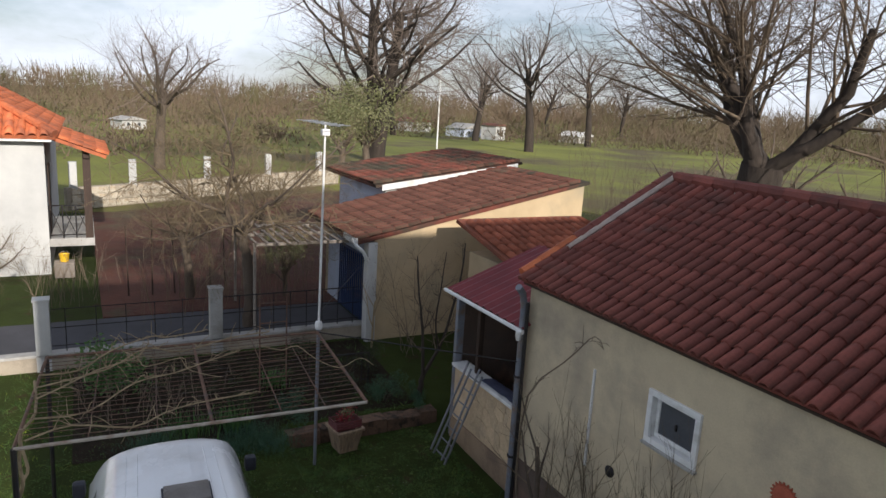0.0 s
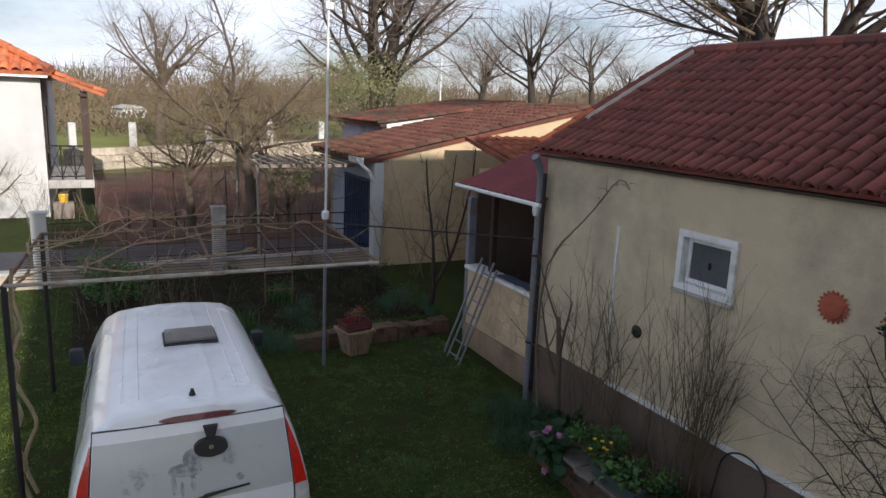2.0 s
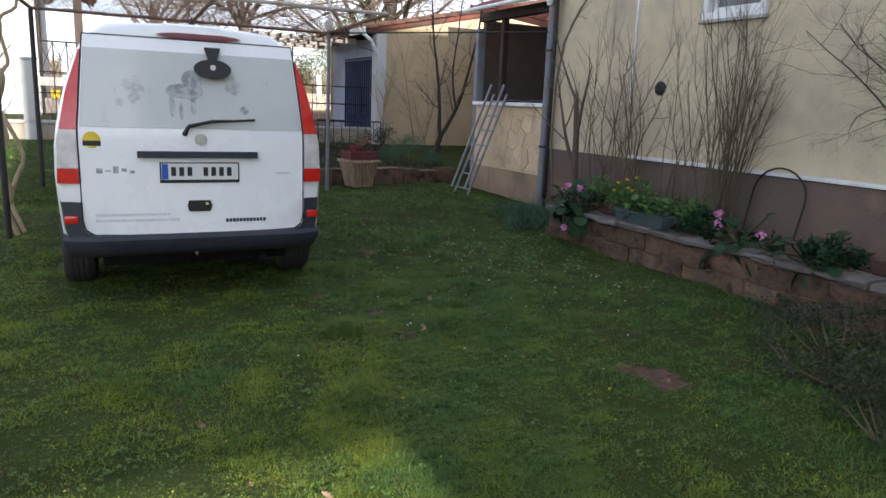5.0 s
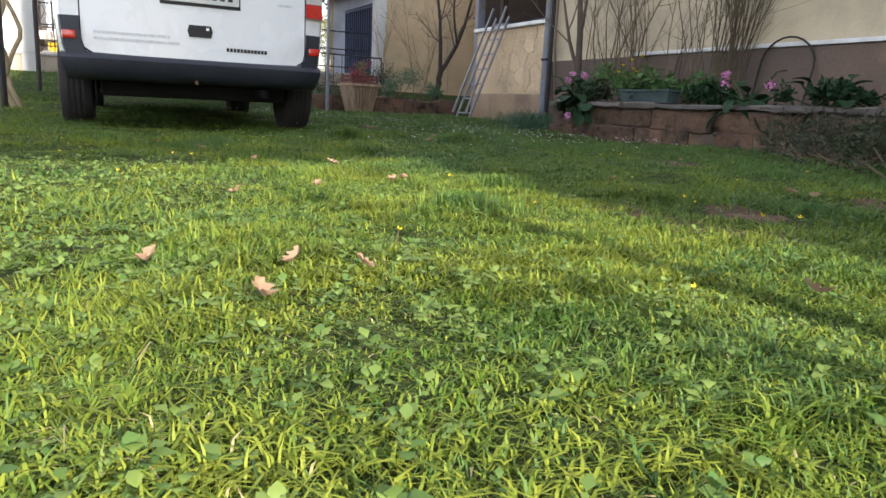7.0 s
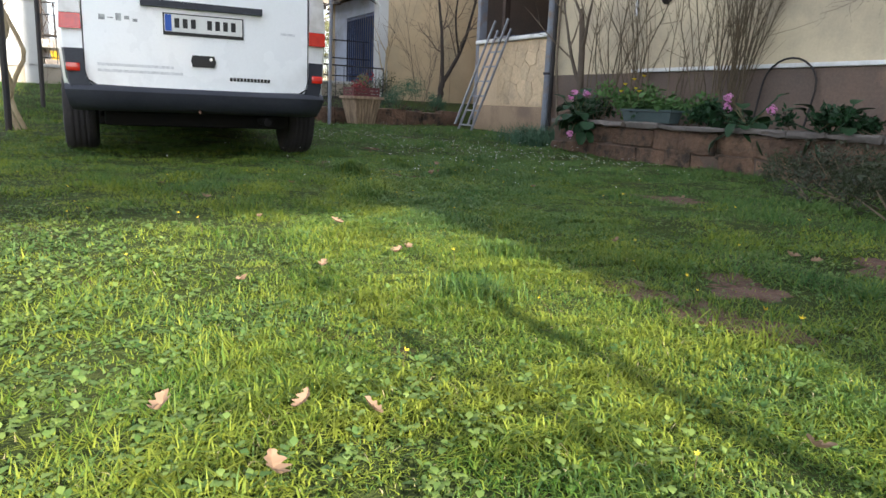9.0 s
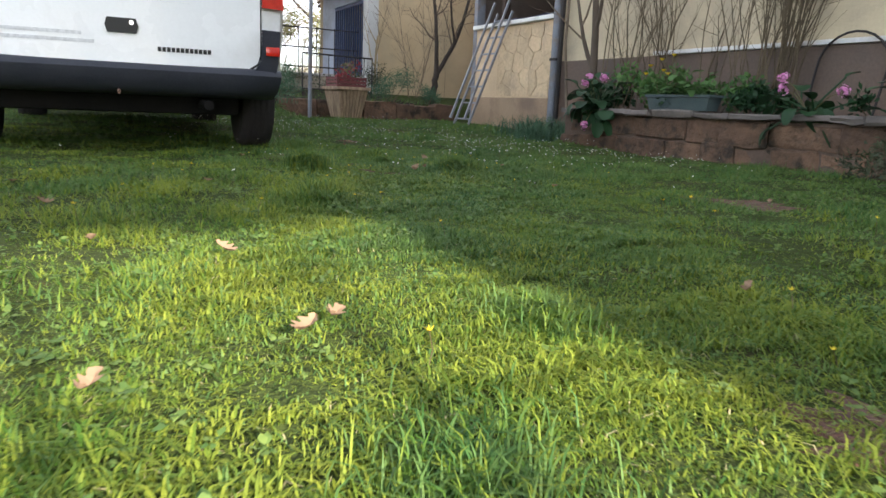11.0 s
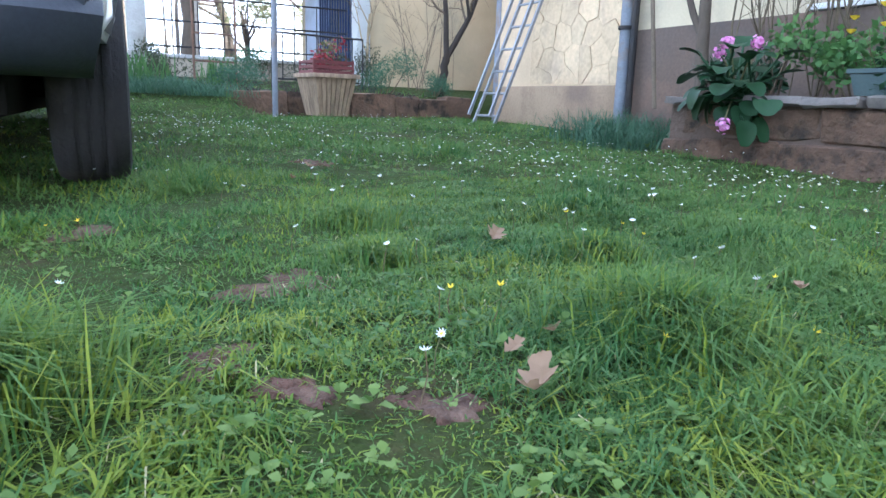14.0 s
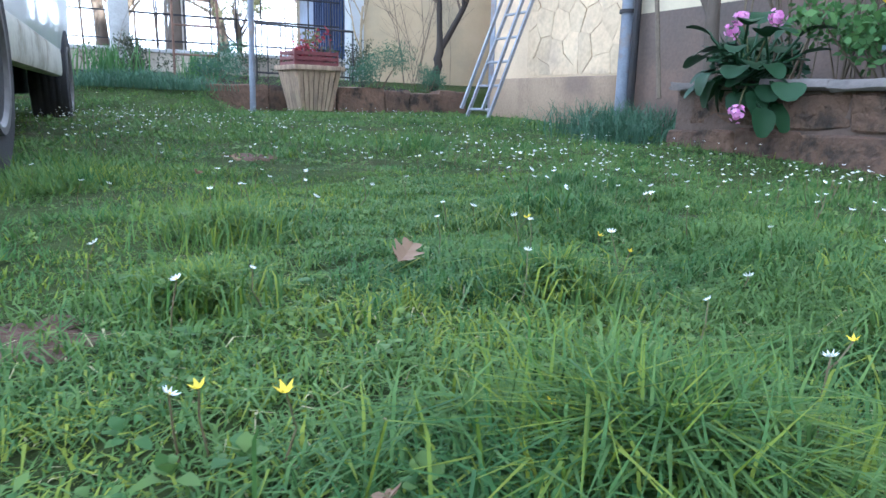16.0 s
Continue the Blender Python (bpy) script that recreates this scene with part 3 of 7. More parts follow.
def make_shed():
    s = thing("shed", pose(0, 0, 0), "lean-to behind the porch, its weathered red-orange tile roof toned down for shade", "shed")
    part("wall", boxed(4.75, 7.2, -5.0, -1.95, 0, 2.95), PLASTER_YELLOW, s, smooth=False)
    up = Vector((1.6, 0, 0.34))
    slope(s, (4.7, -5.3, 3.0), (0, 1, 0), up, 3.5, 3.0, ROOF_RED, seed=8, near=(5, -2, 3))
    return s


make_shed()


# ---- outhouses beyond ----
def make_outhouse():
    o = thing("outhouse", pose(0, 0, 0), "yellow plastered outhouse with a mossy low-pitched tile roof and barred opening", "outhouse")
    A, B = 8.6, 12.2
    z0, z1 = 3.02, 4.28
    bm = prism(bmesh.new(), [(-0.2, 0), (-0.2, z0), (-6.2, z1), (-6.2, 0)], "x", A, A + 0.22)
    part("wall", bm, PLASTER_YELLOW, o, smooth=False)
    bm = prism(bmesh.new(), [(-0.2, 0), (-0.2, z0), (-6.2, z1), (-6.2, 0)], "x", B - 0.22, B)
    part("wall", bm, PLASTER_YELLOW, o, smooth=False)
    part("wall", boxed(A + 0.22, B - 0.22, -6.2, -6.0, 0, z1 - 0.05), PLASTER_YELLOW, o, smooth=False)
    # front with its opening
    bm = bmesh.new()
    box(bm, A + 0.22, A + 0.42, -0.42, -0.2, 0, 2.9)
    box(bm, 11.1, B - 0.22, -0.42, -0.2, 0, 2.9)
    box(bm, A + 0.42, 11.1, -0.42, -0.2, 2.5, 2.9)
    box(bm, A + 0.42, 11.1, -0.42, -0.2, 0, 0.35)
    part("front_wall", bm, PLASTER_BLUE, o, "pale blue-white front wall", smooth=False)
    part("corner_pier", boxed(A - 0.06, A + 0.22, -0.25, -0.02, 0, 2.95, bevel=0.01), PLASTER_WHITE, o, "pale pier at the corner")
    # dark sheet standing in for the shade inside the opening
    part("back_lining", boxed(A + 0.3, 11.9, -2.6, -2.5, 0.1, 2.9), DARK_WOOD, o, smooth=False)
    g = new("window_grille")
    g.parent = o
    part("frame", boxed(9.04, 11.08, -0.24, -0.2, 2.42, 2.48), BLUE_IRON, g)
    part("frame", boxed(9.04, 11.08, -0.24, -0.2, 0.37, 0.43), BLUE_IRON, g)
    for i in range(15):
        x = 9.06 + i * 2.0 / 14
        part("bar", boxed(x - 0.016, x + 0.016, -0.235, -0.205, 0.43, 2.42), BLUE_IRON, g, smooth=False)
    part("grille_panel", boxed(9.04, 11.08, -0.3, -0.28, 0.4, 1.15), BLUE_IRON, g, smooth=False)
    up = Vector((0, -6.6, 1.386))
    slope(o, (A - 0.05, 0.25, z0 - 0.02), (1, 0, 0), up, B + 0.3 - A, 6.72, ROOF_MOSS, seed=11, near=(9, 0, 3))
    part("eave_edge", boxed(A - 0.05, 9.4, 0.24, 0.3, z0 - 0.1, z0 + 0.04), WHITE_PAINT, o)
    part("gutter_outlet", tube(bmesh.new(), [(8.75, 0.3, z0 - 0.02), (8.55, 0.28, z0 - 0.12), (8.45, 0.15, z0 - 0.25), (8.5, 0.0, z0 - 0.5)], 0.04, 8), WHITE_PAINT, o)
    return o


make_outhouse()


def make_far_shed():
    o = thing("far_outhouse", pose(0, 0, 0), "second outhouse with red tile roof and white sunlit fascia", "outhouse")
    z0, z1 = 3.55, 4.25
    bm = prism(bmesh.new(), [(-2.7, 0), (-2.7, z0), (-7.4, z1), (-7.4, 0)], "x", 14.0, 14.2)
    part("wall", bm, PLASTER_WHITE, o, smooth=False)
    bm = bmesh.new()
    box(bm, 14.2, 15.1, -2.9, -2.7, 0, z0)
    box(bm, 15.1, 16.3, -2.9, -2.7, 0, 1.2)
    box(bm, 15.1, 16.3, -2.9, -2.7, 2.6, z0)
    box(bm, 16.3, 18.4, -2.9, -2.7, 0, z0)
    part("front_wall", bm, PLASTER_BLUE, o, "pale blue front wall with a dark opening", smooth=False)
    part("inner_wall", boxed(14.2, 18.2, -4.2, -4.1, 0, 3.4), DARK_WOOD, o, smooth=False)
    part("end_wall", boxed(18.2, 18.4, -7.4, -2.9, 0, z0), PLASTER_WHITE, o, smooth=False)
    up = Vector((0, -5.4, 0.8))
    slope(o, (13.85, -2.3, z0 + 0.05), (1, 0, 0), up, 5.2, 5.46, ROOF_MOSS, seed=15)
    bm = prism(bmesh.new(), [(-2.5, z0 - 0.12), (-2.5, z0 + 0.06), (-7.5, z1 + 0.09), (-7.5, z1 - 0.1)], "x", 13.8, 13.86)
    part("fascia", bm, WHITE_PAINT, o, "white fascia board")
    return o


make_far_shed()


# ---- white house with the balcony ----
def make_white_house():
    h = thing("white_house", pose(16, 0, 0), "white two-storey house with an orange tile roof and balcony", "house")
    part("wall", boxed(0, 0.3, 6.7, 15, 0, 4.55), PLASTER_WHITE, h, smooth=False)
    part("wall", boxed(0.3, 9, 6.7, 7.0, 0, 4.55), PLASTER_WHITE, h, smooth=False)
    part("wall", boxed(8.7, 9, 7.0, 15, 0, 4.55), PLASTER_WHITE, h, smooth=False)
    part("ceiling", boxed(0.3, 8.7, 7.0, 15, 4.3, 4.5), PLASTER_WHITE, h, smooth=False)
    part("eave", boxed(-0.35, 9.2, 6.5, 15.2, 4.56, 4.68), WHITE_PAINT, h, smooth=False)
    # hipped roof, the slope to the camera and the one over the balcony side
    up = Vector((3.2, 0, 1.75))
    slope(h, (-0.4, 6.4, 4.7), (0, 1, 0), up, 8.9, up.length, ROOF_ORANGE, seed=21, pitch_w=0.27, cut=(3.2, 0))
    up = Vector((0, 3.2, 1.75))
    slope(h, (-0.4, 6.4, 4.7), (1, 0, 0), up, 9.6, up.length, ROOF_ORANGE, seed=22, pitch_w=0.27, cut=(3.2, 0))
    for i in range(10):
        p, q = Vector((-0.4, 6.4, 4.78)).lerp(Vector((2.8, 9.6, 6.53)), i / 10), Vector((-0.4, 6.4, 4.78)).lerp(Vector((2.8, 9.6, 6.53)), (i + 1.1) / 10)
        part("hip_tile", tube(bmesh.new(), [p, q], [0.12, 0.1], 8), ROOF_ORANGE, h)
    b = new("balcony")
    b.parent = h
    part("slab", boxed(0.1, 4.0, 5.55, 6.7, 1.55, 1.78, bevel=0.01), CONCRETE, b, "pale concrete balcony slab")
    for x, y in ((0.2, 5.68), (0.85, 5.68), (2.3, 5.68), (3.8, 5.68)):
        part("post", boxed(x - 0.1, x + 0.1, y - 0.1, y + 0.1, 1.78, 4.1), DARK_WOOD, b)
    part("roof_beam", boxed(0.0, 4.0, 5.6, 5.76, 4.1, 4.22), DARK_WOOD, b)

    def rail(p0, p1):
        p0, p1 = Vector(p0), Vector(p1)
        for z in (0.1, 0.95):
            part("rail", tube(bmesh.new(), [p0 + Vector((0, 0, z)), p1 + Vector((0, 0, z))], 0.022, 6), DARK_IRON, b, "black iron rail")
        n = 3
        for i in range(n + 1):
            q = p0.lerp(p1, i / n)
            part("baluster", tube(bmesh.new(), [q, q + Vector((0, 0, 0.95))], 0.018, 6), DARK_IRON, b)
        for i in range(n):
            q, r = p0.lerp(p1, i / n), p0.lerp(p1, (i + 1) / n)
            part("cross_bar", tube(bmesh.new(), [q + Vector((0, 0, 0.1)), r + Vector((0, 0, 0.95))], 0.012, 5), DARK_IRON, b)
            part("cross_bar", tube(bmesh.new(), [q + Vector((0, 0, 0.95)), r + Vector((0, 0, 0.1))], 0.012, 5), DARK_IRON, b)

    rail((0.15, 6.68, 1.78), (0.15, 5.68, 1.78))
    rail((0.2, 5.62, 1.78), (3.8, 5.62, 1.78))
    up = Vector((0, 1.75, 0.65))
    slope(b, (-0.25, 5.15, 4.2), (1, 0, 0), up, 4.4, up.length, ROOF_ORANGE, seed=23, pitch_w=0.27)
    part("balcony_door", boxed(0.8, 1.8, 6.66, 6.69, 1.8, 3.8), DARK_WOOD, b, "dark door")
    return h


make_white_house()


# ---- unseen walls added behind the yard to cast its shade, with a gap for sun ----
def make_shade_walls():
    h = thing("shade_walls", pose(-16.0, 0, 0), "plain white unseen wall added to shade the yard, with a sun gap", "house")
    part("wall", boxed(-0.4, 0, -9, 4.7, 0, 12.95), PLASTER_WHITE, h, smooth=False)
    part("lintel_wall", boxed(-0.4, 0, 4.7, 6.5, 5.24, 12.95), PLASTER_WHITE, h, smooth=False)
    part("wall", boxed(-0.4, 0, 6.5, 6.75, 0, 12.95), PLASTER_WHITE, h, smooth=False)


make_shade_walls()


# ---- the parked van ----
VAN_WHITE = mat("white_car_paint", (0.88, 0.89, 0.9), (0.86, 0.87, 0.88), 0.7, 0.28, 0.0, coat=0.6, stain=(0.72, 0.72, 0.71), stain_scale=1.3, grit=0.04)
VAN_SILL = mat("dusty_white_paint", (0.55, 0.52, 0.44), (0.42, 0.39, 0.31), 3.0, 0.6, 0.1, stain=(0.24, 0.2, 0.14), stain_scale=3)
RIM = mat("dull_wheel_steel", (0.16, 0.145, 0.135), (0.1, 0.09, 0.085), 7.0, 0.6, 0.1, metal=0.3)
VAN_TRIM = mat("dark_grey_plastic", (0.025, 0.028, 0.04), (0.035, 0.038, 0.05), 6.0, 0.55, 0.15, fine=90)
VAN_FILM = mat("pale_grey_window_film", (0.56, 0.58, 0.565), (0.5, 0.52, 0.5), 1.6, 0.22, 0.0, coat=0.5, stain=(0.16, 0.17, 0.18), stain_scale=3.2, stain_at=(0.6, 0.75), grit=0.04)
LAMP_RED = mat("red_lamp_lens", (0.66, 0.022, 0.012), (0.5, 0.016, 0.01), 20.0, 0.15, 0.0, coat=1.0, fine=140, grit=0.04)
LAMP_CLEAR = mat("clear_lamp_lens", (0.7, 0.68, 0.67), (0.55, 0.52, 0.5), 12.0, 0.15, 0.0, coat=1.0, fine=120, grit=0.04)
RUBBER = mat("black_rubber", (0.022, 0.02, 0.023), (0.034, 0.03, 0.031), 8.0, 0.85, 0.4, stain=(0.05, 0.042, 0.036), stain_scale=5)
PLATE = mat("white_plate", (0.72, 0.72, 0.7), (0.68, 0.68, 0.66), 8.0, 0.4, 0.0, grit=0.04)
PLATE_BLUE = mat("blue_plate_band", (0.02, 0.1, 0.45), (0.02, 0.08, 0.4), 8.0, 0.4, 0.0, grit=0.04)
BLACK = mat("black_paint", (0.015, 0.015, 0.016), (0.02, 0.02, 0.02), 8.0, 0.45, 0.0, grit=0.04)
FADED = mat("faded_grey_print", (0.6, 0.61, 0.63), (0.68, 0.69, 0.71), 30.0, 0.4, 0.0)
CHROME = mat("chrome", (0.75, 0.75, 0.76), (0.68, 0.68, 0.7), 8.0, 0.15, 0.0, metal=1.0, grit=0.04)
YELLOW_STICKER = mat("yellow_sticker", (0.75, 0.55, 0.04), (0.7, 0.5, 0.04), 9.0, 0.45, 0.0)


def rear_x(y, z):
    """How far the tail stands in from the bumper line, by height and width."""
    a = max(0.0, z - 1.2)
    return 0.05 + 0.25 * a ** 1.25 + 0.06 * (abs(y) / 0.9) ** 4


def front_x(y, z):
    t = [(0.3, 4.62), (0.6, 4.74), (0.85, 4.7), (1.02, 4.5), (1.2, 4.05), (1.5, 3.72), (1.8, 3.36), (1.97, 3.1)]
    for (za, xa), (zb, xb) in zip(t, t[1:]):
        if z <= zb:
            x = xa + (xb - xa) * max(0, (z - za)) / (zb - za)
            break
    else:
        x = t[-1][1]
    return x - 0.35 * (abs(y) / 0.95) ** 3


def half_width(z):
    t = [(0.3, 0.84), (0.5, 0.915), (0.85, 0.945), (1.15, 0.93), (1.5, 0.85), (1.75, 0.76), (1.86, 0.69), (1.93, 0.57), (1.955, 0.34), (1.965, 0.0)]
    for (za, wa), (zb, wb) in zip(t, t[1:]):
        if z <= zb:
            return wa + (wb - wa) * max(0, (z - za)) / (zb - za)
    return 0.0


def tail_half(z):
    """Half the body's width at the tail, whose corners are drawn in."""
    return 0.955 * half_width(z)


def gate_half(z):
    """Half the tailgate's width at a height: leaning in above, with round lower corners."""
    k = max(0.0, 0.6 - z) / 0.115
    return 0.755 - max(0, z - 1.2) * 0.09 - 0.1 * (1 - math.sqrt(max(0.0, 1 - min(k, 1.0) ** 2)))


def tail_patch(y0, y1, z0, z1, proud=0.004, thick=0.012, ny=8, nz=4, edge=None):
    """A piece that lies on the tail; edge(z) may give its two ends at each height."""
    bm = bmesh.new()
    def grid(off):
        out = []
        for j in range(nz + 1):
            z = z0 + (z1 - z0) * j / nz
            a, b = edge(z) if edge else (y0, y1)
            out.append([bm.verts.new((rear_x(y, z) - off, y, z)) for y in (a + (b - a) * i / ny for i in range(ny + 1))])
        return out
    f, k = grid(proud), grid(proud - thick)
    for j in range(nz):
        for i in range(ny):
            bm.faces.new((f[j][i], f[j][i + 1], f[j + 1][i + 1], f[j + 1][i]))
            bm.faces.new((k[j][i], k[j + 1][i], k[j + 1][i + 1], k[j][i + 1]))
    rim = [(0, i) for i in range(ny)] + [(j, ny) for j in range(nz)] + [(nz, i) for i in range(ny, 0, -1)] + [(j, 0) for j in range(nz, 0, -1)]
    for (a, b), (c, d) in zip(rim, rim[1:] + rim[:1]):
        bm.faces.new((f[a][b], k[a][b], k[c][d], f[c][d]))
    return bm


def make_van():
    van = thing("van", pose(-0.775, 5.118, 0.0, 0, 0, -3.0), "white panel van with dark bumper, parked on the grass", "van")
    # body: rings of one cross section from tail to nose
    zs = [0.43, 0.5, 0.7, 0.9, 1.1, 1.24, 1.4, 1.55, 1.68, 1.78, 1.85, 1.9, 1.93, 1.95, 1.96]
    right = [(half_width(z), z) for z in zs]
    sect = right + [(0.2, 1.966), (0, 1.968), (-0.2, 1.966)] + [(-y, z) for y, z in reversed(right)]
    bm = bmesh.new()
    stations = [0, 0.012, 0.04, 0.1, 0.2, 0.35, 0.5, 0.65, 0.8, 0.9, 0.96, 0.985, 1]
    rings = []
    for s in stations:
        k = 0.985 if s in (0, 1) else 1.0
        ring = []
        for y, z in sect:
            yy, zz = y * k, 0.36 + (z - 0.36) * (1 - (1 - k) * 0.6)
            x0, x1 = rear_x(y, z), front_x(y, z)
            yy *= 0.955 + 0.045 * min(s / 0.1, 1) ** 0.5
            yy *= 1 - 0.07 * max(0.0, s - 0.35) * min(max((z - 1.2) / 0.6, 0), 1)
            ring.append(bm.verts.new((x0 + (x1 - x0) * s, yy, zz)))
        rings.append(ring)
    n = len(sect)
    for r0, r1 in zip(rings, rings[1:]):
        for i in range(n - 1):
            bm.faces.new((r0[i], r0[i + 1], r1[i + 1], r1[i]))
        bm.faces.new((r0[n - 1], r0[0], r1[0], r1[n - 1]))
    half = n // 2
    for ring, flip, fx in ((rings[0], 1, rear_x), (rings[-1], 0, front_x)):
        # caps as strips from side to side
        prev = None
        for i in range(half + 1):
            a, b = ring[i], ring[n - 1 - i]
            if a is b:
                row = [a]
            else:
                row = [a] + [bm.verts.new((fx(a.co.y * (1 - 2 * t / 8), a.co.z), a.co.y * (1 - 2 * t / 8), a.co.z)) for t in range(1, 8)] + [b]
            if prev:
                for t in range(len(prev) - 1):
                    if len(row) > 1:
                        bm.faces.new((prev[t], prev[t + 1], row[t + 1], row[t]))
                    else:
                        bm.faces.new((prev[t], prev[t + 1], row[0]))
            prev = row
    bmesh.ops.remove_doubles(bm, verts=bm.verts, dist=1e-5)
    part("body", bm, VAN_WHITE, van)
    # tailgate: upper glass under pale film, seam and lower panel
    part("tailgate_seam", tail_patch(-0.775, 0.775, 0.47, 1.86, 0.001, 0.01, edge=lambda z: (-gate_half(z) - 0.009, gate_half(z) + 0.009), nz=24), BLACK, van)
    gate = part("tailgate", tail_patch(-0.76, 0.76, 0.485, 1.85, 0.006, 0.016, ny=12, nz=26, edge=lambda z: (-gate_half(z), gate_half(z))), VAN_WHITE, van)
    part("rear_window", tail_patch(-0.75, 0.75, 1.245, 1.765, 0.012, 0.012, ny=12, nz=12, edge=lambda z: (-gate_half(z) + 0.006, gate_half(z) - 0.006)), VAN_FILM, van, "rear window covered with pale grey film")
    part("plate_recess", tail_patch(-0.36, 0.3, 0.84, 1.06, 0.008, 0.008), VAN_WHITE, van)
    plate = part("number_plate", tail_patch(-0.27, 0.25, 0.885, 1.0, 0.022, 0.014), PLATE, van, "white number plate in a black holder")
    part("plate_holder", tail_patch(-0.28, 0.26, 0.862, 1.008, 0.014, 0.012), BLACK, van)
    part("plate_band", tail_patch(0.205, 0.247, 0.888, 0.997, 0.024, 0.004, 2, 2), PLATE_BLUE, plate)
    for k in range(8):
        if k == 3:
            continue
        y = 0.17 - k * 0.054
        part("plate_bar", tail_patch(y - 0.016, y + 0.016, 0.912, 0.975, 0.0245, 0.004, 2, 2), BLACK, plate)
    part("grip_strip", tail_patch(-0.41, 0.4, 1.04, 1.085, 0.045, 0.045, 10, 3), VAN_TRIM, van, "dark grip strip above the plate")
    hd = part("handle", tail_patch(-0.085, 0.085, 0.655, 0.735, 0.016, 0.012, 6, 4, edge=lambda z: (-(0.085 - abs(z - 0.695) * 0.3), 0.085 - abs(z - 0.695) * 0.3)), BLACK, van, "black recessed handle")
    part("keyhole", lathe(bmesh.new(), [(0.012, -0.004), (0.012, 0.008)], 10, (rear_x(0, 0.71) - 0.018, -0.05, 0.712), "x"), CHROME, hd)
    # tail lamps
    for s in (1, -1):
        lamp = new("tail_lamp")
        lamp.parent = van
        def ends(z, s=s):
            inner = gate_half(z) + 0.012
            outer = max(inner + 0.008, tail_half(z) - 0.003)
            return (inner, outer) if s > 0 else (-outer, -inner)
        for name, z0, z1, m, l in (("lens", 1.222, 1.75, LAMP_RED, "red lens"), ("lens", 0.962, 1.219, LAMP_CLEAR, "clear lens"), ("lens", 0.86, 0.959, LAMP_RED, "red lens")):
            part(name, tail_patch(0, 0, z0, z1, 0.018, 0.04, 6, 8, edge=ends), m, lamp, l)
    # bumper with its corners and reflectors
    bm = bmesh.new()
    prof = [(0.325, -0.16), (0.335, -0.05), (0.37, 0.0), (0.42, 0.03), (0.465, 0.04), (0.492, 0.022), (0.505, -0.01)]
    rows = []
    for k in range(33):
        y = -0.888 + 1.776 * k / 32
        e = max(0.0, abs(y) - 0.62) / 0.305
        back = 0.12 * e ** 2.5
        rows.append([bm.verts.new((rear_x(0, 0.5) + back - d, y * (1 - 0.3 * max(0, 0.45 - z)), z)) for z, d in prof] + [bm.verts.new((rear_x(0, 0.5) + back + 0.25, y * 0.97, 0.505)), bm.verts.new((rear_x(0, 0.5) + back + 0.25, y * 0.9, 0.33))])
    for r0, r1 in zip(rows, rows[1:]):
        for i in range(len(r0)):
            j = (i + 1) % len(r0)
            bm.faces.new((r0[i], r1[i], r1[j], r0[j]))
    bm.faces.new(rows[0])
    bm.faces.new(list(reversed(rows[-1])))
    bumper = part("bumper", bm, VAN_TRIM, van, "dark blue-grey plastic bumper")
    for s in (1, -1):
        bm = bmesh.new()
        rows = []
        for z in (0.45, 0.55, 0.65, 0.72, 0.735):
            w = tail_half(z) + 0.006
            inner = gate_half(max(z, 0.49)) + 0.006
            rows.append([bm.verts.new((x, s * y, z)) for x, y in ((rear_x(inner, z) - 0.03, inner), (rear_x(w, z) - 0.035, (inner + w) / 2), (rear_x(w, z) - 0.02, w - 0.02), (rear_x(w, z) + 0.08, w + 0.006), (rear_x(w, z) + 0.4, half_width(z) + 0.006))])
        for r0, r1 in zip(rows, rows[1:]):
            for i in range(4):
                bm.faces.new((r0[i], r0[i + 1], r1[i + 1], r1[i]))
        part("bumper_corner", bm, VAN_TRIM, bumper)
        part("reflector", boxed(rear_x(0.86, 0.6) - 0.045, rear_x(0.86, 0.6) - 0.02, *sorted((s * 0.785, s * 0.87)), 0.585, 0.64, bevel=0.008), LAMP_RED, bumper, "red reflector")
        # side windows, cheek trim and door seams
        bm = bmesh.new()
        zz = (1.26, 1.4, 1.55, 1.68)
        for x0, x1 in ((0.55, 1.75), (1.85, 2.75)):
            rows = [[bm.verts.new((x, s * (half_width(z) + 0.004), z)) for x in (x0, (x0 + x1) / 2, x1)] for z in zz]
            for r0, r1 in zip(rows, rows[1:]):
                for i in range(2):
                    bm.faces.new((r0[i], r0[i + 1], r1[i + 1], r1[i]))
        part("side_window", bm, VAN_FILM, van)
        part("sill_trim", boxed(1.2, 3.55, *sorted((s * 0.84, s * 0.925)), 0.33, 0.5, bevel=0.03), VAN_SILL, van, "dusty pale sill")
        part("rub_strip", boxed(1.35, 3.45, *sorted((s * 0.94, s * 0.965)), 0.79, 0.85, bevel=0.01), VAN_TRIM, van)
        mir = part("wing_mirror", boxed(3.45, 3.58, *sorted((s * 0.95, s * 1.1)), 1.18, 1.38, bevel=0.045), VAN_TRIM, van, "dark wing mirror")
        # wheels
        for x in (0.86, 3.96):
            wheel = new("wheel")
            wheel.parent = van
            wheel.location = (x, s * 0.83, 0.325)
            prof = [(0.19, -0.1), (0.28, -0.112), (0.31, -0.105), (0.325, -0.08), (0.327, 0), (0.325, 0.08), (0.31, 0.105), (0.28, 0.112), (0.19, 0.1)]
            tyre = part("tyre", lathe(bmesh.new(), prof, 40, axis="y"), RUBBER, wheel, "worn black tyre")
            bm = bmesh.new()
            for q in (-0.055, -0.018, 0.018, 0.055):
                lathe(bm, [(0.3285, q - 0.014), (0.331, q - 0.01), (0.331, q + 0.01), (0.3285, q + 0.014)], 40, axis="y")
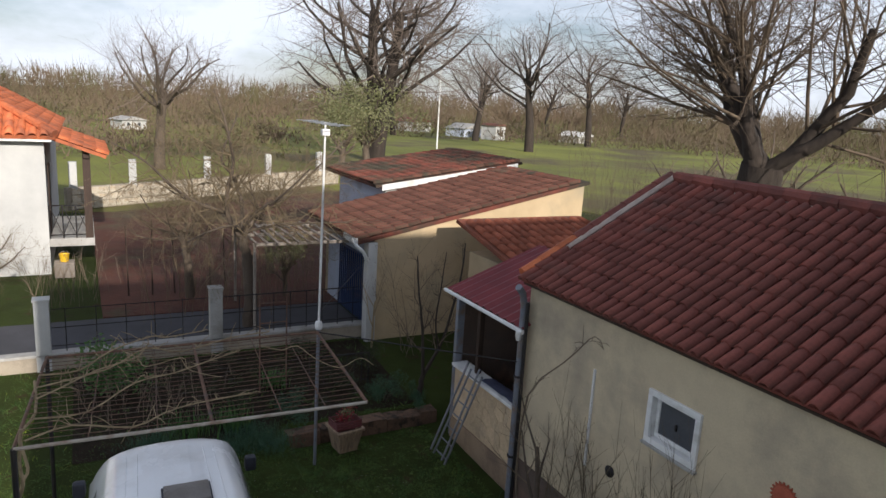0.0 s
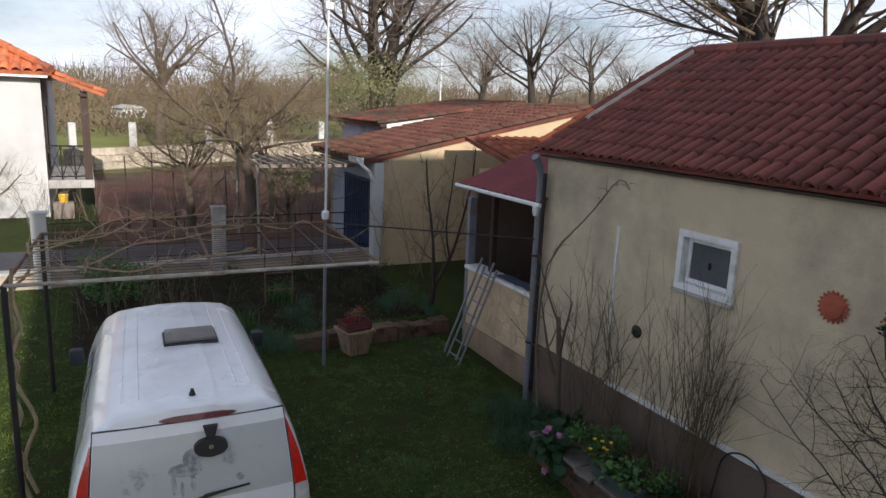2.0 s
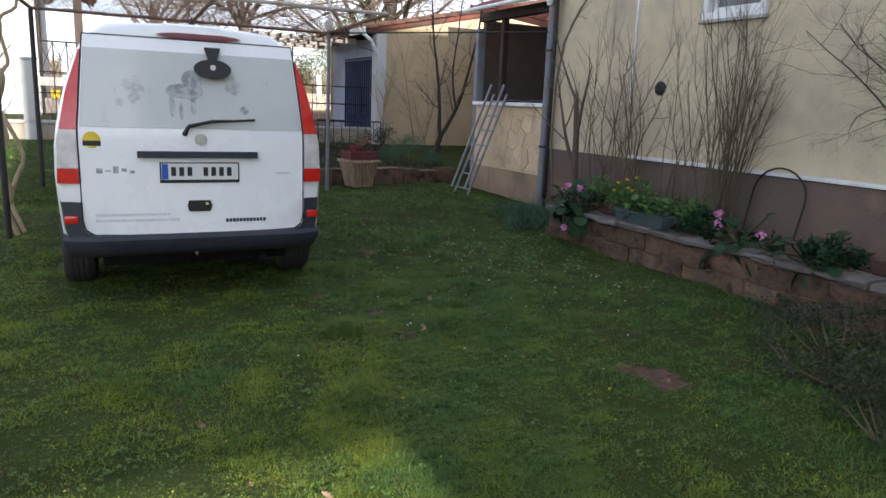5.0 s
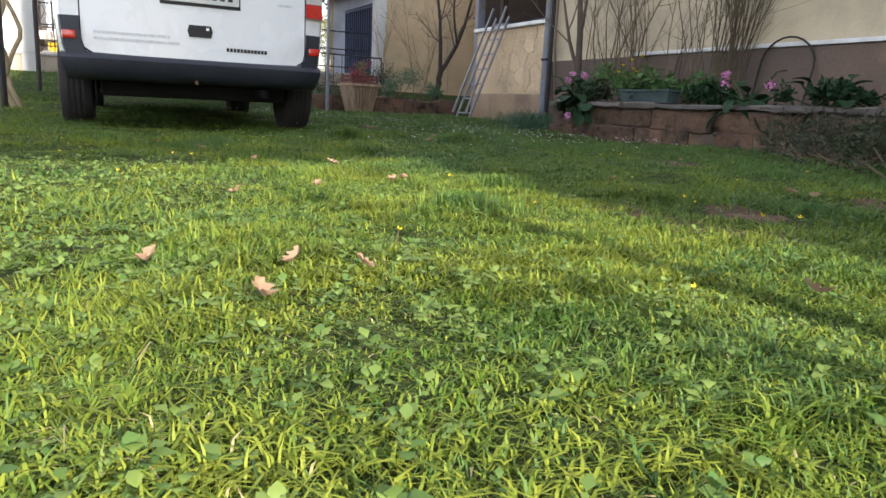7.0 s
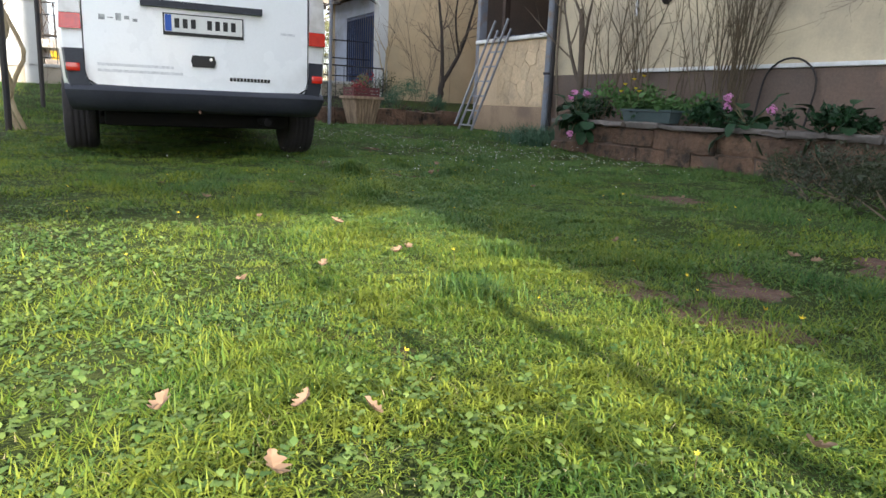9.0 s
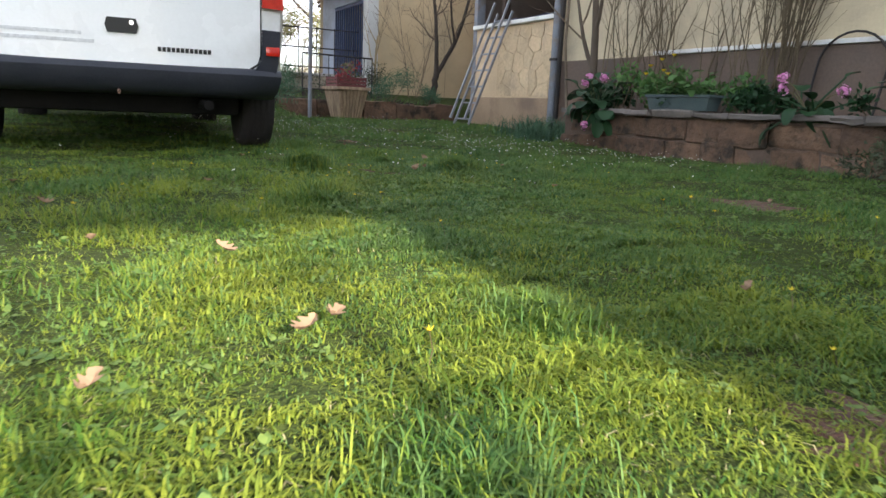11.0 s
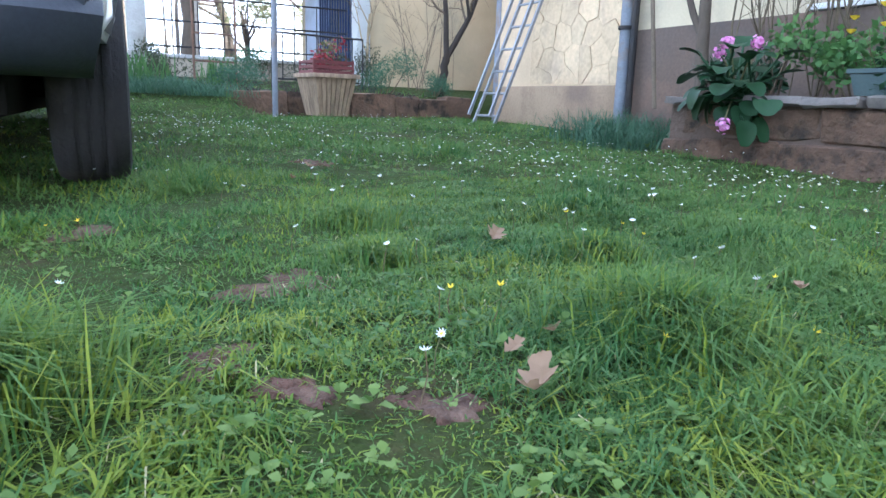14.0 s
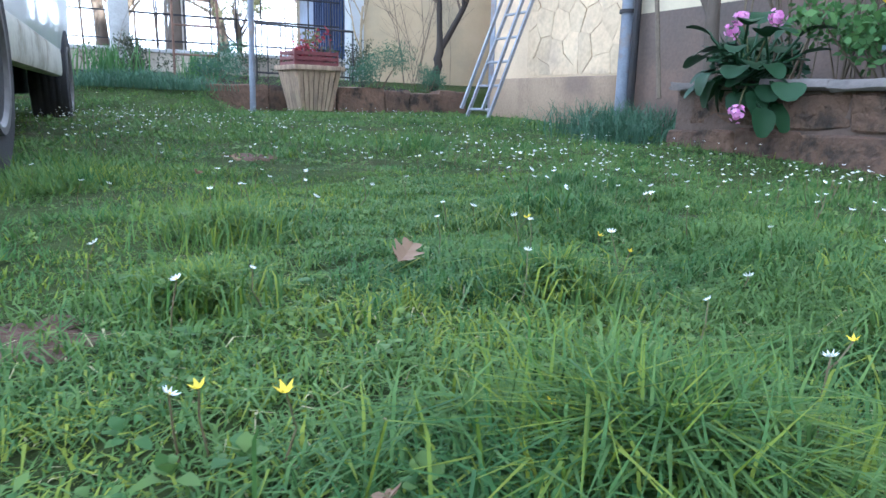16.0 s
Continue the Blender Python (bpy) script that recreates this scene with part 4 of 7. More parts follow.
            part("tread", bm, RUBBER, wheel)
            part("rim", lathe(bmesh.new(), [(0.02, s * 0.08), (0.1, s * 0.085), (0.15, s * 0.07), (0.19, s * 0.112), (0.21, s * 0.114), (0.21, s * 0.06)], 28, axis="y"), RIM, wheel, "dull brown-grey steel rim")
    # underbody, its near-black colour holding the shade beneath the van
    part("underbody", boxed(0.3, 4.4, -0.66, 0.66, 0.22, 0.44, bevel=0.03), UNDER, van)
    part("spare_wheel", lathe(bmesh.new(), [(0.2, 0.22), (0.3, 0.22), (0.31, 0.3), (0.2, 0.3)], 24, (0.7, 0, 0)), UNDER, van)
    part("tow_eye", bar((0.09, 0.03, 0.35), (0.04, 0.03, 0.335), 0.01), RUSTY, van)
    part("axle", bar((0.86, -0.7, 0.32), (0.86, 0.7, 0.32), 0.05), UNDER, van)
    part("exhaust", bar((0.05, -0.45, 0.28), (1.2, -0.4, 0.3), 0.03), UNDER, van)
    # roof: hatch, ribs, aerial, brake light, seams
    hatch = new("roof_hatch")
    hatch.parent = van
    part("hatch_frame", boxed(1.62, 2.02, -0.36, 0.14, 1.962, 1.985, bevel=0.008), VAN_TRIM, hatch)
    part("hatch_lid", boxed(1.64, 2.0, -0.34, 0.12, 1.986, 2.02, bevel=0.012), HATCH, hatch, "smoked brown plastic roof hatch")
    for y, z in ((-0.5, 1.934), (-0.38, 1.947), (0.38, 1.947), (0.5, 1.934)):
        part("roof_rib", tube(bmesh.new(), [(0.5, y, z), (1.8, y * 0.985, z), (2.9, y * 0.95, z)], 0.009, 6), VAN_WHITE, van)
    part("brake_light", tail_patch(-0.33, 0.24, 1.862, 1.9, 0.02, 0.024, 12, 4, edge=lambda z: (-0.045 - 0.285 * math.sqrt(max(0.35, 1 - ((z - 1.881) / 0.021) ** 2)), -0.045 + 0.285 * math.sqrt(max(0.35, 1 - ((z - 1.881) / 0.021) ** 2)))), LAMP_DULL, van, "dull red high brake light")
    aer = part("aerial", lathe(bmesh.new(), [(0.03, 1.955), (0.024, 1.98), (0.012, 2.02)], 12, (0.42, -0.02, 0)), BLACK, van)
    # wiper and its mount at the top
    def oval(z):
        w = 0.125 * math.sqrt(max(0.02, 1 - ((z - 1.66) / 0.068) ** 2))
        return -0.12 - w, -0.12 + w
    part("rear_camera", tail_patch(0, 0, 1.593, 1.727, 0.07, 0.05, 10, 12, edge=oval), BLACK, van, "black oval housing on the rear window")
    part("camera_eye", lathe(bmesh.new(), [(0.02, -0.006), (0.014, 0.006)], 12, (rear_x(0, 1.67) - 0.074, -0.12, 1.67), "x"), CHROME, van)
    part("camera_mount", tail_patch(-0.18, -0.08, 1.728, 1.81, 0.05, 0.04, 4, 3, edge=lambda z: (-0.125 - 0.03 - (z - 1.728) * 0.3, -0.125 + 0.03 + (z - 1.728) * 0.3)), BLACK, van)
    wp = bmesh.new()
    tube(wp, [(rear_x(0, 1.2) - 0.02, 0.09, 1.2), (rear_x(0, 1.25) - 0.05, 0.06, 1.26), (rear_x(0, 1.3) - 0.055, -0.1, 1.3), (rear_x(0, 1.3) - 0.04, -0.22, 1.305)], [0.02, 0.016, 0.012, 0.009], 6)
    tube(wp, [(rear_x(0, 1.28) - 0.03, -0.05, 1.29), (rear_x(0, 1.31) - 0.025, -0.4, 1.315)], 0.009, 5)
    part("wiper", wp, BLACK, van, "black rear wiper")
    # badge, sticker, faded print
    part("badge", lathe(bmesh.new(), [(0.042, -0.006), (0.042, 0.004), (0.034, 0.006)], 24, (rear_x(0, 1.17) - 0.012, -0.02, 1.17), "x"), CHROME, van, "round chrome badge")
    st = part("sticker", tail_patch(0.62, 0.73, 1.1, 1.21, 0.0085, 0.004, 6, 6, edge=lambda z: (0.675 - math.sqrt(max(0.0003, 0.055 ** 2 - (z - 1.155) ** 2)), 0.675 + math.sqrt(max(0.0003, 0.055 ** 2 - (z - 1.155) ** 2)))), YELLOW_STICKER, van, "round yellow and blue sticker")
    part("sticker_band", tail_patch(0.62, 0.73, 1.115, 1.15, 0.0105, 0.003, 6, 2), BLACK, st)
    for z, y0, y1 in ((0.64, 0.2, 0.68), (0.6, 0.14, 0.68)):
        part("faded_print", tail_patch(y0, y1, z - 0.009, z + 0.009, 0.0085, 0.003, 6, 1), FADED, van)
    for k in range(12):
        part("lettering_bar", tail_patch(-0.468 + k * 0.0245, -0.449 + k * 0.0245, 0.57, 0.595, 0.009, 0.004, 1, 1), BLACK, van)
    part("model_badge", tail_patch(-0.66, -0.55, 0.92, 0.935, 0.009, 0.004, 2, 1), FADED, van)
    # dark printed motif on the film, as plain smudges
    def blob(yc, zc, ry, rz):
        return lambda z: (yc - ry * math.sqrt(max(0.01, 1 - ((z - zc) / rz) ** 2)), yc + ry * math.sqrt(max(0.01, 1 - ((z - zc) / rz) ** 2)))
    for yc, zc, ry, rz in ((0.02, 1.58, 0.07, 0.07), (0.1, 1.5, 0.1, 0.05), (0.03, 1.5, 0.08, 0.06), (0.16, 1.4, 0.018, 0.08), (0.02, 1.4, 0.018, 0.07), (0.1, 1.36, 0.014, 0.06), (-0.33, 1.38, 0.03, 0.03)):
        part("smudge", tail_patch(0, 0, zc - rz, zc + rz, 0.0135, 0.003, 4, 8, edge=blob(yc, zc, ry, rz)), SMUDGE, van)
    for k in range(5):
        part("scuff", tail_patch(0.42 + k * 0.05, 0.45 + k * 0.052, 0.93 + 0.012 * (k % 2), 0.95 + 0.014 * (k % 3), 0.0085, 0.003, 2, 1), SMUDGE, van)
    return van


UNDER = mat("shade_black_underbody", (0.008, 0.008, 0.008), (0.012, 0.011, 0.01), 6.0, 0.95, 0.2, spec=0.1)
SMUDGE = mat("faded_dark_print", (0.3, 0.31, 0.32), (0.2, 0.21, 0.22), 14.0, 0.35, 0.0, stain=(0.44, 0.46, 0.46), stain_scale=22, stain_at=(0.42, 0.6), grit=0.04)
HATCH = mat("smoked_plastic", (0.1, 0.085, 0.075), (0.2, 0.18, 0.16), 2.0, 0.3, 0.1, coat=0.3)
LAMP_DULL = mat("dull_red_lens", (0.17, 0.012, 0.022), (0.12, 0.01, 0.016), 20.0, 0.25, 0.0, coat=0.5, grit=0.04)
make_van()


def mesh_np(name, verts, tris, material, parent=None):
    me = bpy.data.meshes.new(name)
    me.vertices.add(len(verts))
    me.vertices.foreach_set("co", np.ascontiguousarray(verts, dtype=np.float32).ravel())
    me.loops.add(len(tris) * 3)
    me.polygons.add(len(tris))
    me.loops.foreach_set("vertex_index", np.ascontiguousarray(tris, dtype=np.int32).ravel())
    me.polygons.foreach_set("loop_start", np.arange(0, len(tris) * 3, 3, dtype=np.int32))
    me.update(calc_edges=True)
    me.materials.append(material)
    ob = new(name, me)
    if parent is not None:
        ob.parent = parent
    return ob


# ---- bare trees ----
def skin(lines, n, verts, faces):
    """Open tubes round lines of (points, radii), into lists."""
    for pts, radii in lines:
        side, k0 = None, None
        for i, p in enumerate(pts):
            d = pts[min(i + 1, len(pts) - 1)] - pts[max(i - 1, 0)]
            if d.length < 1e-6:
                d = Vector((0, 0, 1))
            d.normalize()
            side = d.orthogonal() if side is None else side - d * side.dot(d)
            if side.length < 1e-6:
                side = d.orthogonal()
            side.normalize()
            w = d.cross(side)
            k = len(verts)
            for q in range(n):
                a = 2 * math.pi * q / n
                verts.append(p + radii[i] * (side * math.cos(a) + w * math.sin(a)))
            if k0 is not None:
                for q in range(n):
                    faces.append((k0 + q, k0 + (q + 1) % n, k + (q + 1) % n, k + q))
            k0 = k


def grow(out, p, d, length, r, level, rng, cfg):
    segs = cfg.get("segs", (6, 6, 5, 4, 3))[min(level, 4)]
    pts, radii = [p.copy()], [r]
    d = d.copy()
    for i in range(segs):
        d = (d + Vector((rng.gauss(0, 1), rng.gauss(0, 1), rng.gauss(0, 1))) * cfg["wiggle"] * (0.35 if level == 0 else 1) + Vector((0, 0, cfg["up"][min(level, len(cfg["up"]) - 1)]))).normalized()
        p = p + d * length / segs
        pts.append(p.copy())
        end = cfg["taper"] if level == 0 else 0.3 if level < cfg["levels"] else 0.25
        radii.append(r * (1 - (1 - end) * (i + 1) / segs))
    out.append((level, pts, radii))
    if level >= cfg["levels"]:
        return
    kids = cfg["kids"][level]
    kids = max(1, int(kids * rng.uniform(0.8, 1.2) + 0.5))
    for k in range(kids):
        t = cfg["from"][level] + (1 - cfg["from"][level]) * (k + rng.random()) / kids
        f = t * segs
        i = min(int(f), segs - 1)
        q = pts[i].lerp(pts[i + 1], f - i)
        dd = (pts[i + 1] - pts[i]).normalized()
        az = 2.4 * k + rng.uniform(-0.6, 0.6)
        s = dd.orthogonal().normalized()
        s = (Matrix.Rotation(az, 3, dd) @ s)
        an = radians(cfg["angle"][level] * rng.uniform(0.7, 1.25))
        nd = (dd * math.cos(an) + s * math.sin(an)).normalized()
        rr = radii[i] * cfg["thin"][level] * rng.uniform(0.8, 1.15)
        grow(out, q, nd, length * cfg["ratio"][level] * rng.uniform(0.7, 1.2) * (1.15 - 0.5 * t), rr, level + 1, rng, cfg)


def bare_tree(name, u, v, z, height, radius, seed, label, bark, twig, cfg, lean=(0, 0), category="tree", split=True, sides=(10, 7, 4, 3, 3), group=""):
    rng = random.Random(seed)
    t = thing(name, pose(u, v, z - 0.1), label, category, group)
    out = []
    for s in cfg.get("stems", [(0, 0, 1)]):
        grow(out, Vector((s[0] * 0.25, s[1] * 0.25, 0)), Vector((lean[0] + s[0], lean[1] + s[1], s[2])).normalized(), height * cfg["trunk"], radius, 0, rng, cfg)
    def emit(nm, levels, material, kind=""):
        verts, faces = [], []
        for lv, pts, rad in out:
            if lv in levels:
                skin([(pts, rad)], sides[min(lv, 4)], verts, faces)
        if verts:
            tagged(raw(nm, verts, faces, material, t, smooth=True), kind=kind)
    emit("trunk", (0,), bark)
    if split:
        for lv, pts, rad in out:
            if lv == 1:
                verts, faces = [], []
                skin([(pts, rad)], sides[1], verts, faces)
                raw("limb", verts, faces, bark, t, smooth=True)
    else:
        emit("limbs", (1,), bark, "stuff")
    emit("crown", (2, 3, 4, 5), twig, "stuff")
    return t


POLLARD = dict(trunk=0.31, levels=4, wiggle=0.13, up=(0.1, 0.13, 0.03, -0.02, -0.03), taper=0.78, kids=(7, 12, 11, 9), angle=(42, 42, 46, 46), ratio=(1.4, 1.05, 0.6, 0.5), thin=(0.46, 0.32, 0.36, 0.55))
POLLARD["from"] = (0.86, 0.3, 0.15, 0.15)
PLANE = dict(trunk=0.4, levels=4, wiggle=0.1, up=(0.1, 0.07, 0.03, 0.02, 0.0), taper=0.5, kids=(11, 10, 10, 8), angle=(50, 48, 46, 45), ratio=(0.95, 0.62, 0.52, 0.48), thin=(0.42, 0.4, 0.42, 0.55))
PLANE["from"] = (0.5, 0.25, 0.2, 0.2)
FRUIT = dict(trunk=0.36, levels=4, wiggle=0.19, up=(0.05, 0.09, 0.06, 0.05, 0.03), taper=0.6, kids=(9, 11, 9, 6), angle=(56, 54, 52, 50), ratio=(1.25, 0.66, 0.55, 0.5), thin=(0.42, 0.36, 0.4, 0.55), segs=(6, 6, 5, 3, 2))
FRUIT["from"] = (0.62, 0.2, 0.15, 0.15)
BUSHY = dict(trunk=0.45, levels=3, wiggle=0.12, up=(0.1, 0.1, 0.05, 0.02), taper=0.45, kids=(9, 7, 6), angle=(45, 42, 42), ratio=(0.85, 0.55, 0.5), thin=(0.5, 0.45, 0.45))
BUSHY["from"] = (0.2, 0.2, 0.2)

bare_tree("plane_tree", 6.55, -9.8, 0.0, 17.0, 0.68, 5, "huge pollarded bare tree with dark thick limbs", BARK_DARK, TWIG_DARK, POLLARD, (0.0, 0.03), sides=(14, 8, 4, 3, 3))
bare_tree("bare_tree", 9.5, -14.5, 0.3, 9, 0.22, 16, "slender bare tree with a tangle of twigs", BARK, TWIG, BUSHY, sides=(8, 6, 4, 3, 3))
bare_tree("bare_tree", 4.5, -13.5, 0.3, 8, 0.2, 17, "slender bare tree with a tangle of twigs", BARK, TWIG, BUSHY, sides=(8, 6, 4, 3, 3))
bare_tree("bare_tree", 13.0, -15.0, 0.3, 7, 0.2, 18, "slender bare tree with a tangle of twigs", BARK, TWIG, BUSHY, sides=(8, 6, 4, 3, 3))
P2 = dict(PLANE, stems=[(0.12, 0.08, 1), (-0.1, -0.12, 1)], wiggle=0.16, kids=(13, 9, 8, 5), angle=(60, 52, 50, 48), ratio=(0.85, 0.62, 0.55, 0.5), up=(0.1, 0.05, 0.0, 0.0, 0.0), segs=(7, 6, 4, 3, 2))
P2["from"] = (0.3, 0.2, 0.2, 0.2)
bare_tree("plane_tree", 51.5, -17.5, 0.8, 33, 0.72, 6, "tall bare double-stemmed tree in the meadow", BARK_DARK, TWIG_GREY, P2, sides=(10, 6, 4, 3, 3))
for i, (u, v, h, r, sd) in enumerate(((69, -46, 27, 0.65, 31), (84, -68, 28, 0.6, 32), (90, -50, 23, 0.6, 33), (110, -62, 24, 0.5, 34), (120, -85, 26, 0.5, 35), (100, -40, 22, 0.5, 36), (112, -100, 26, 0.5, 37))):
    bare_tree("meadow_tree", u, v, 0.8, h, r, sd, "bare pollarded tree standing in the meadow", BARK_DARK, TWIG_GREY, dict(PLANE, kids=(11, 9, 8, 3), wiggle=0.15, segs=(6, 5, 3, 2, 2), thin=(0.42, 0.4, 0.45, 0.7)), sides=(9, 5, 3, 3, 3), group="meadow trees")
bare_tree("bare_tree", 44, 1.2, 0.8, 15, 0.4, 41, "spreading bare tree by the white wall", BARK, TWIG_GREY, dict(FRUIT, kids=(9, 9, 8, 4)), sides=(9, 6, 4, 3, 3))
bare_tree("fruit_tree", 12.5, 3.4, 0.8, 5.4, 0.13, 44, "small bare fruit tree with tangled twigs", BARK, TWIG_PALE, FRUIT, sides=(8, 6, 4, 3, 3))
bare_tree("fruit_tree", 14.5, 0.8, 0.8, 5.6, 0.14, 45, "small bare fruit tree with tangled twigs", BARK, TWIG_PALE, FRUIT, sides=(8, 6, 4, 3, 3))
bare_tree("fruit_tree", 12.6, 8.2, 0.8, 3.6, 0.1, 46, "small bare fruit tree before the white house", BARK, TWIG_PALE, FRUIT, sides=(8, 6, 4, 3, 3))


def far_woods():
    """The band of bare woods round the meadow, too far off to count."""
    rng = np.random.default_rng(77)
    n, k = 4600, 50
    a = np.radians(rng.uniform(-110, 62, n))
    dist = rng.uniform(150, 340, n)
    near = rng.random(n) < 0.25
    dist[near] = rng.uniform(105, 170, near.sum())
    h = rng.uniform(6, 14, n) * (0.75 + dist / 800)
    h[near] *= 0.45
    low = (a > np.radians(-12)) & (rng.random(n) < 0.25)
    dist[low] = rng.uniform(52, 110, low.sum())
    h[low] = rng.uniform(1.2, 3.2, low.sum())
    A, D, H = np.repeat(a, k), np.repeat(dist, k), np.repeat(h, k)
    m = n * k
    az, el = rng.uniform(0, 6.28, m), rng.uniform(-0.2, 1.45, m)
    q = np.stack((D * np.cos(A) + rng.normal(0, 1.3, m), D * np.sin(A) + rng.normal(0, 1.3, m), 0.5 + rng.uniform(0, 0.62, m) * H), 1)
    L = H * rng.uniform(0.15, 0.45, m)
    tip = q + L[:, None] * np.stack((np.cos(el) * np.cos(az), np.cos(el) * np.sin(az), np.sin(el)), 1)
    w = np.stack((-np.sin(A), np.cos(A), np.zeros(m)), 1) * rng.uniform(0.03, 0.13, m)[:, None]
    P = np.stack((q - w, q + w, tip), 1).reshape(-1, 3)
    ob = mesh_np("far_woods", P, np.arange(3 * m).reshape(-1, 3), TWIG_FAR)
    ob.matrix_world = YARD
    tagged(ob, "bare grey-brown winter woods along the horizon", "woods", kind="stuff")


TWIG_FAR = mat("hazy_bare_woods", (0.15, 0.105, 0.07), (0.09, 0.07, 0.045), 0.03, 1.0, 0.0, fine=0.2, stain=(0.1, 0.1, 0.04), stain_scale=0.05, stain_at=(0.5, 0.62))
far_woods()


def brush(name, u, v, z, w, h, count, seed, label, material, fan=0.13):
    """A thicket of thin stems fanning up, one mesh of twigs."""
    rng = random.Random(seed)
    t = thing(name, pose(u, v, z), label, "shrub")
    for i in range(count):
        verts, faces = [], []
        p = Vector((rng.gauss(0, w * 0.35), rng.gauss(0, w * 0.35), 0))
        d = Vector((rng.gauss(0, fan), rng.gauss(0, fan), 1)).normalized()
        L = h * rng.uniform(0.5, 1.05)
        pts = [p]
        for k in range(4):
            d = (d + Vector((rng.gauss(0, 0.7 * fan), rng.gauss(0, 0.7 * fan), rng.gauss(0, 0.05)))).normalized()
            pts.append(pts[-1] + d * L / 4)
        r = 0.0035 + 0.004 * rng.random()
        skin([(pts, [r, r, r * 0.8, r * 0.6, r * 0.3])], 4, verts, faces)
        for k in range(9):
            i = rng.randint(1, 3)
            q = pts[i].lerp(pts[i + 1], rng.random())
            dd = (d + Vector((rng.gauss(0, 3.4 * fan), rng.gauss(0, 3.4 * fan), rng.gauss(0.1, 0.4)))).normalized()
            LL = L * rng.uniform(0.12, 0.35)
            skin([([q, q + dd * LL * 0.5, q + dd * LL + Vector((0, 0, 0.04 * LL))], [r * 0.5, r * 0.4, r * 0.2])], 3, verts, faces)
        raw("cane", verts, faces, material, t)
    return t


brush("cane_shrub", 0.25, 0.34, 0.4, 0.75, 2.0, 26, 51, "clump of thin bare upright canes against the wall", CANE)
brush("cane_shrub", -1.25, 0.36, 0.4, 0.28, 2.2, 40, 52, "dense clump of bare canes before the plinth", CANE)
brush("cane_shrub", -0.45, 0.35, 0.4, 0.6, 1.5, 12, 53, "thin bare canes against the wall", CANE)
brush("bare_shrub", 7.9, -0.9, 0.45, 0.7, 3.0, 12, 54, "tall sparse bare shrub before the outhouse", TWIG, 0.2)
brush("bare_shrub", 6.6, 5.0, 0.4, 1.6, 1.2, 40, 57, "low tangle of bare stems on the terrace", TWIG)
brush("bare_shrub", 11.8, 3.0, 0.8, 2.4, 2.0, 60, 58, "grey tangle of bare stems beyond the lane", TWIG_PALE)
brush("bare_shrub", 12.3, 0.9, 0.8, 2.0, 2.0, 60, 59, "grey tangle of bare stems beyond the lane", TWIG_PALE)
brush("bare_shrub", 13.2, 6.2, 0.8, 1.6, 1.4, 40, 60, "grey tangle of bare stems before the white house", TWIG)
ROSE = dict(trunk=0.55, levels=3, wiggle=0.2, up=(0.1, 0.03, 0.0, 0.0), taper=0.6, kids=(10, 11, 8), angle=(55, 55, 55), ratio=(0.75, 0.55, 0.45), thin=(0.6, 0.55, 0.55))
ROSE["from"] = (0.45, 0.2, 0.2)
bare_tree("rose_bush", -3.25, 0.45, 0.3, 3.6, 0.02, 61, "bare thorny rose bush spreading before the wall", BARK_DARK, BARK_DARK, ROSE, category="shrub", sides=(6, 5, 4, 3, 3))
bare_tree("rose_bush", -4.0, 0.5, 0.3, 3.4, 0.02, 62, "bare thorny rose bush spreading before the wall", BARK_DARK, BARK_DARK, ROSE, category="shrub", sides=(6, 5, 4, 3, 3))


def make_arching_cane():
    """The long cane that climbs past the house corner and hooks over below the eave."""
    t = thing("climbing_cane", pose(1.2, 0.42, 0.3), "long thorny bare cane arching up by the house corner", "shrub")
    line = [(0.1, 0.0, 0.0), (0.22, 0.0, 0.8), (0.2, 0.0, 1.5), (0.1, 0.0, 2.0), (-0.16, 0.0, 2.36), (-0.58, 0.0, 2.73), (-0.8, 0.0, 2.95), (-1.02, 0.0, 3.2), (-1.12, 0.0, 3.27), (-1.22, 0.0, 3.26), (-1.32, 0.02, 3.18)]
    part("cane", tube(bmesh.new(), [Vector(p) for p in line], [0.016, 0.015, 0.014, 0.013, 0.012, 0.01, 0.009, 0.008, 0.007, 0.006, 0.004], 6), TWIG, t)
    rng = random.Random(70)
    for i in range(16):
        k = rng.randint(2, 9)
        p = Vector(line[k]).lerp(Vector(line[k + 1]), rng.random())
        d = Vector((rng.gauss(0, 1), rng.gauss(0, 0.7), rng.gauss(0.2, 0.8))).normalized() * rng.uniform(0.06, 0.3)
        part("side_twig", tube(bmesh.new(), [p, p + d * 0.5 + Vector((0, 0, 0.02)), p + d], [0.005, 0.004, 0.002], 4), TWIG, t)


make_arching_cane()
SLIM = dict(trunk=0.55, levels=3, wiggle=0.07, up=(0.05, 0.15, 0.1, 0.05), taper=0.6, kids=(4, 4, 4), angle=(32, 38, 40), ratio=(1.0, 0.6, 0.5), thin=(0.62, 0.5, 0.5))
SLIM["from"] = (0.35, 0.3, 0.3)


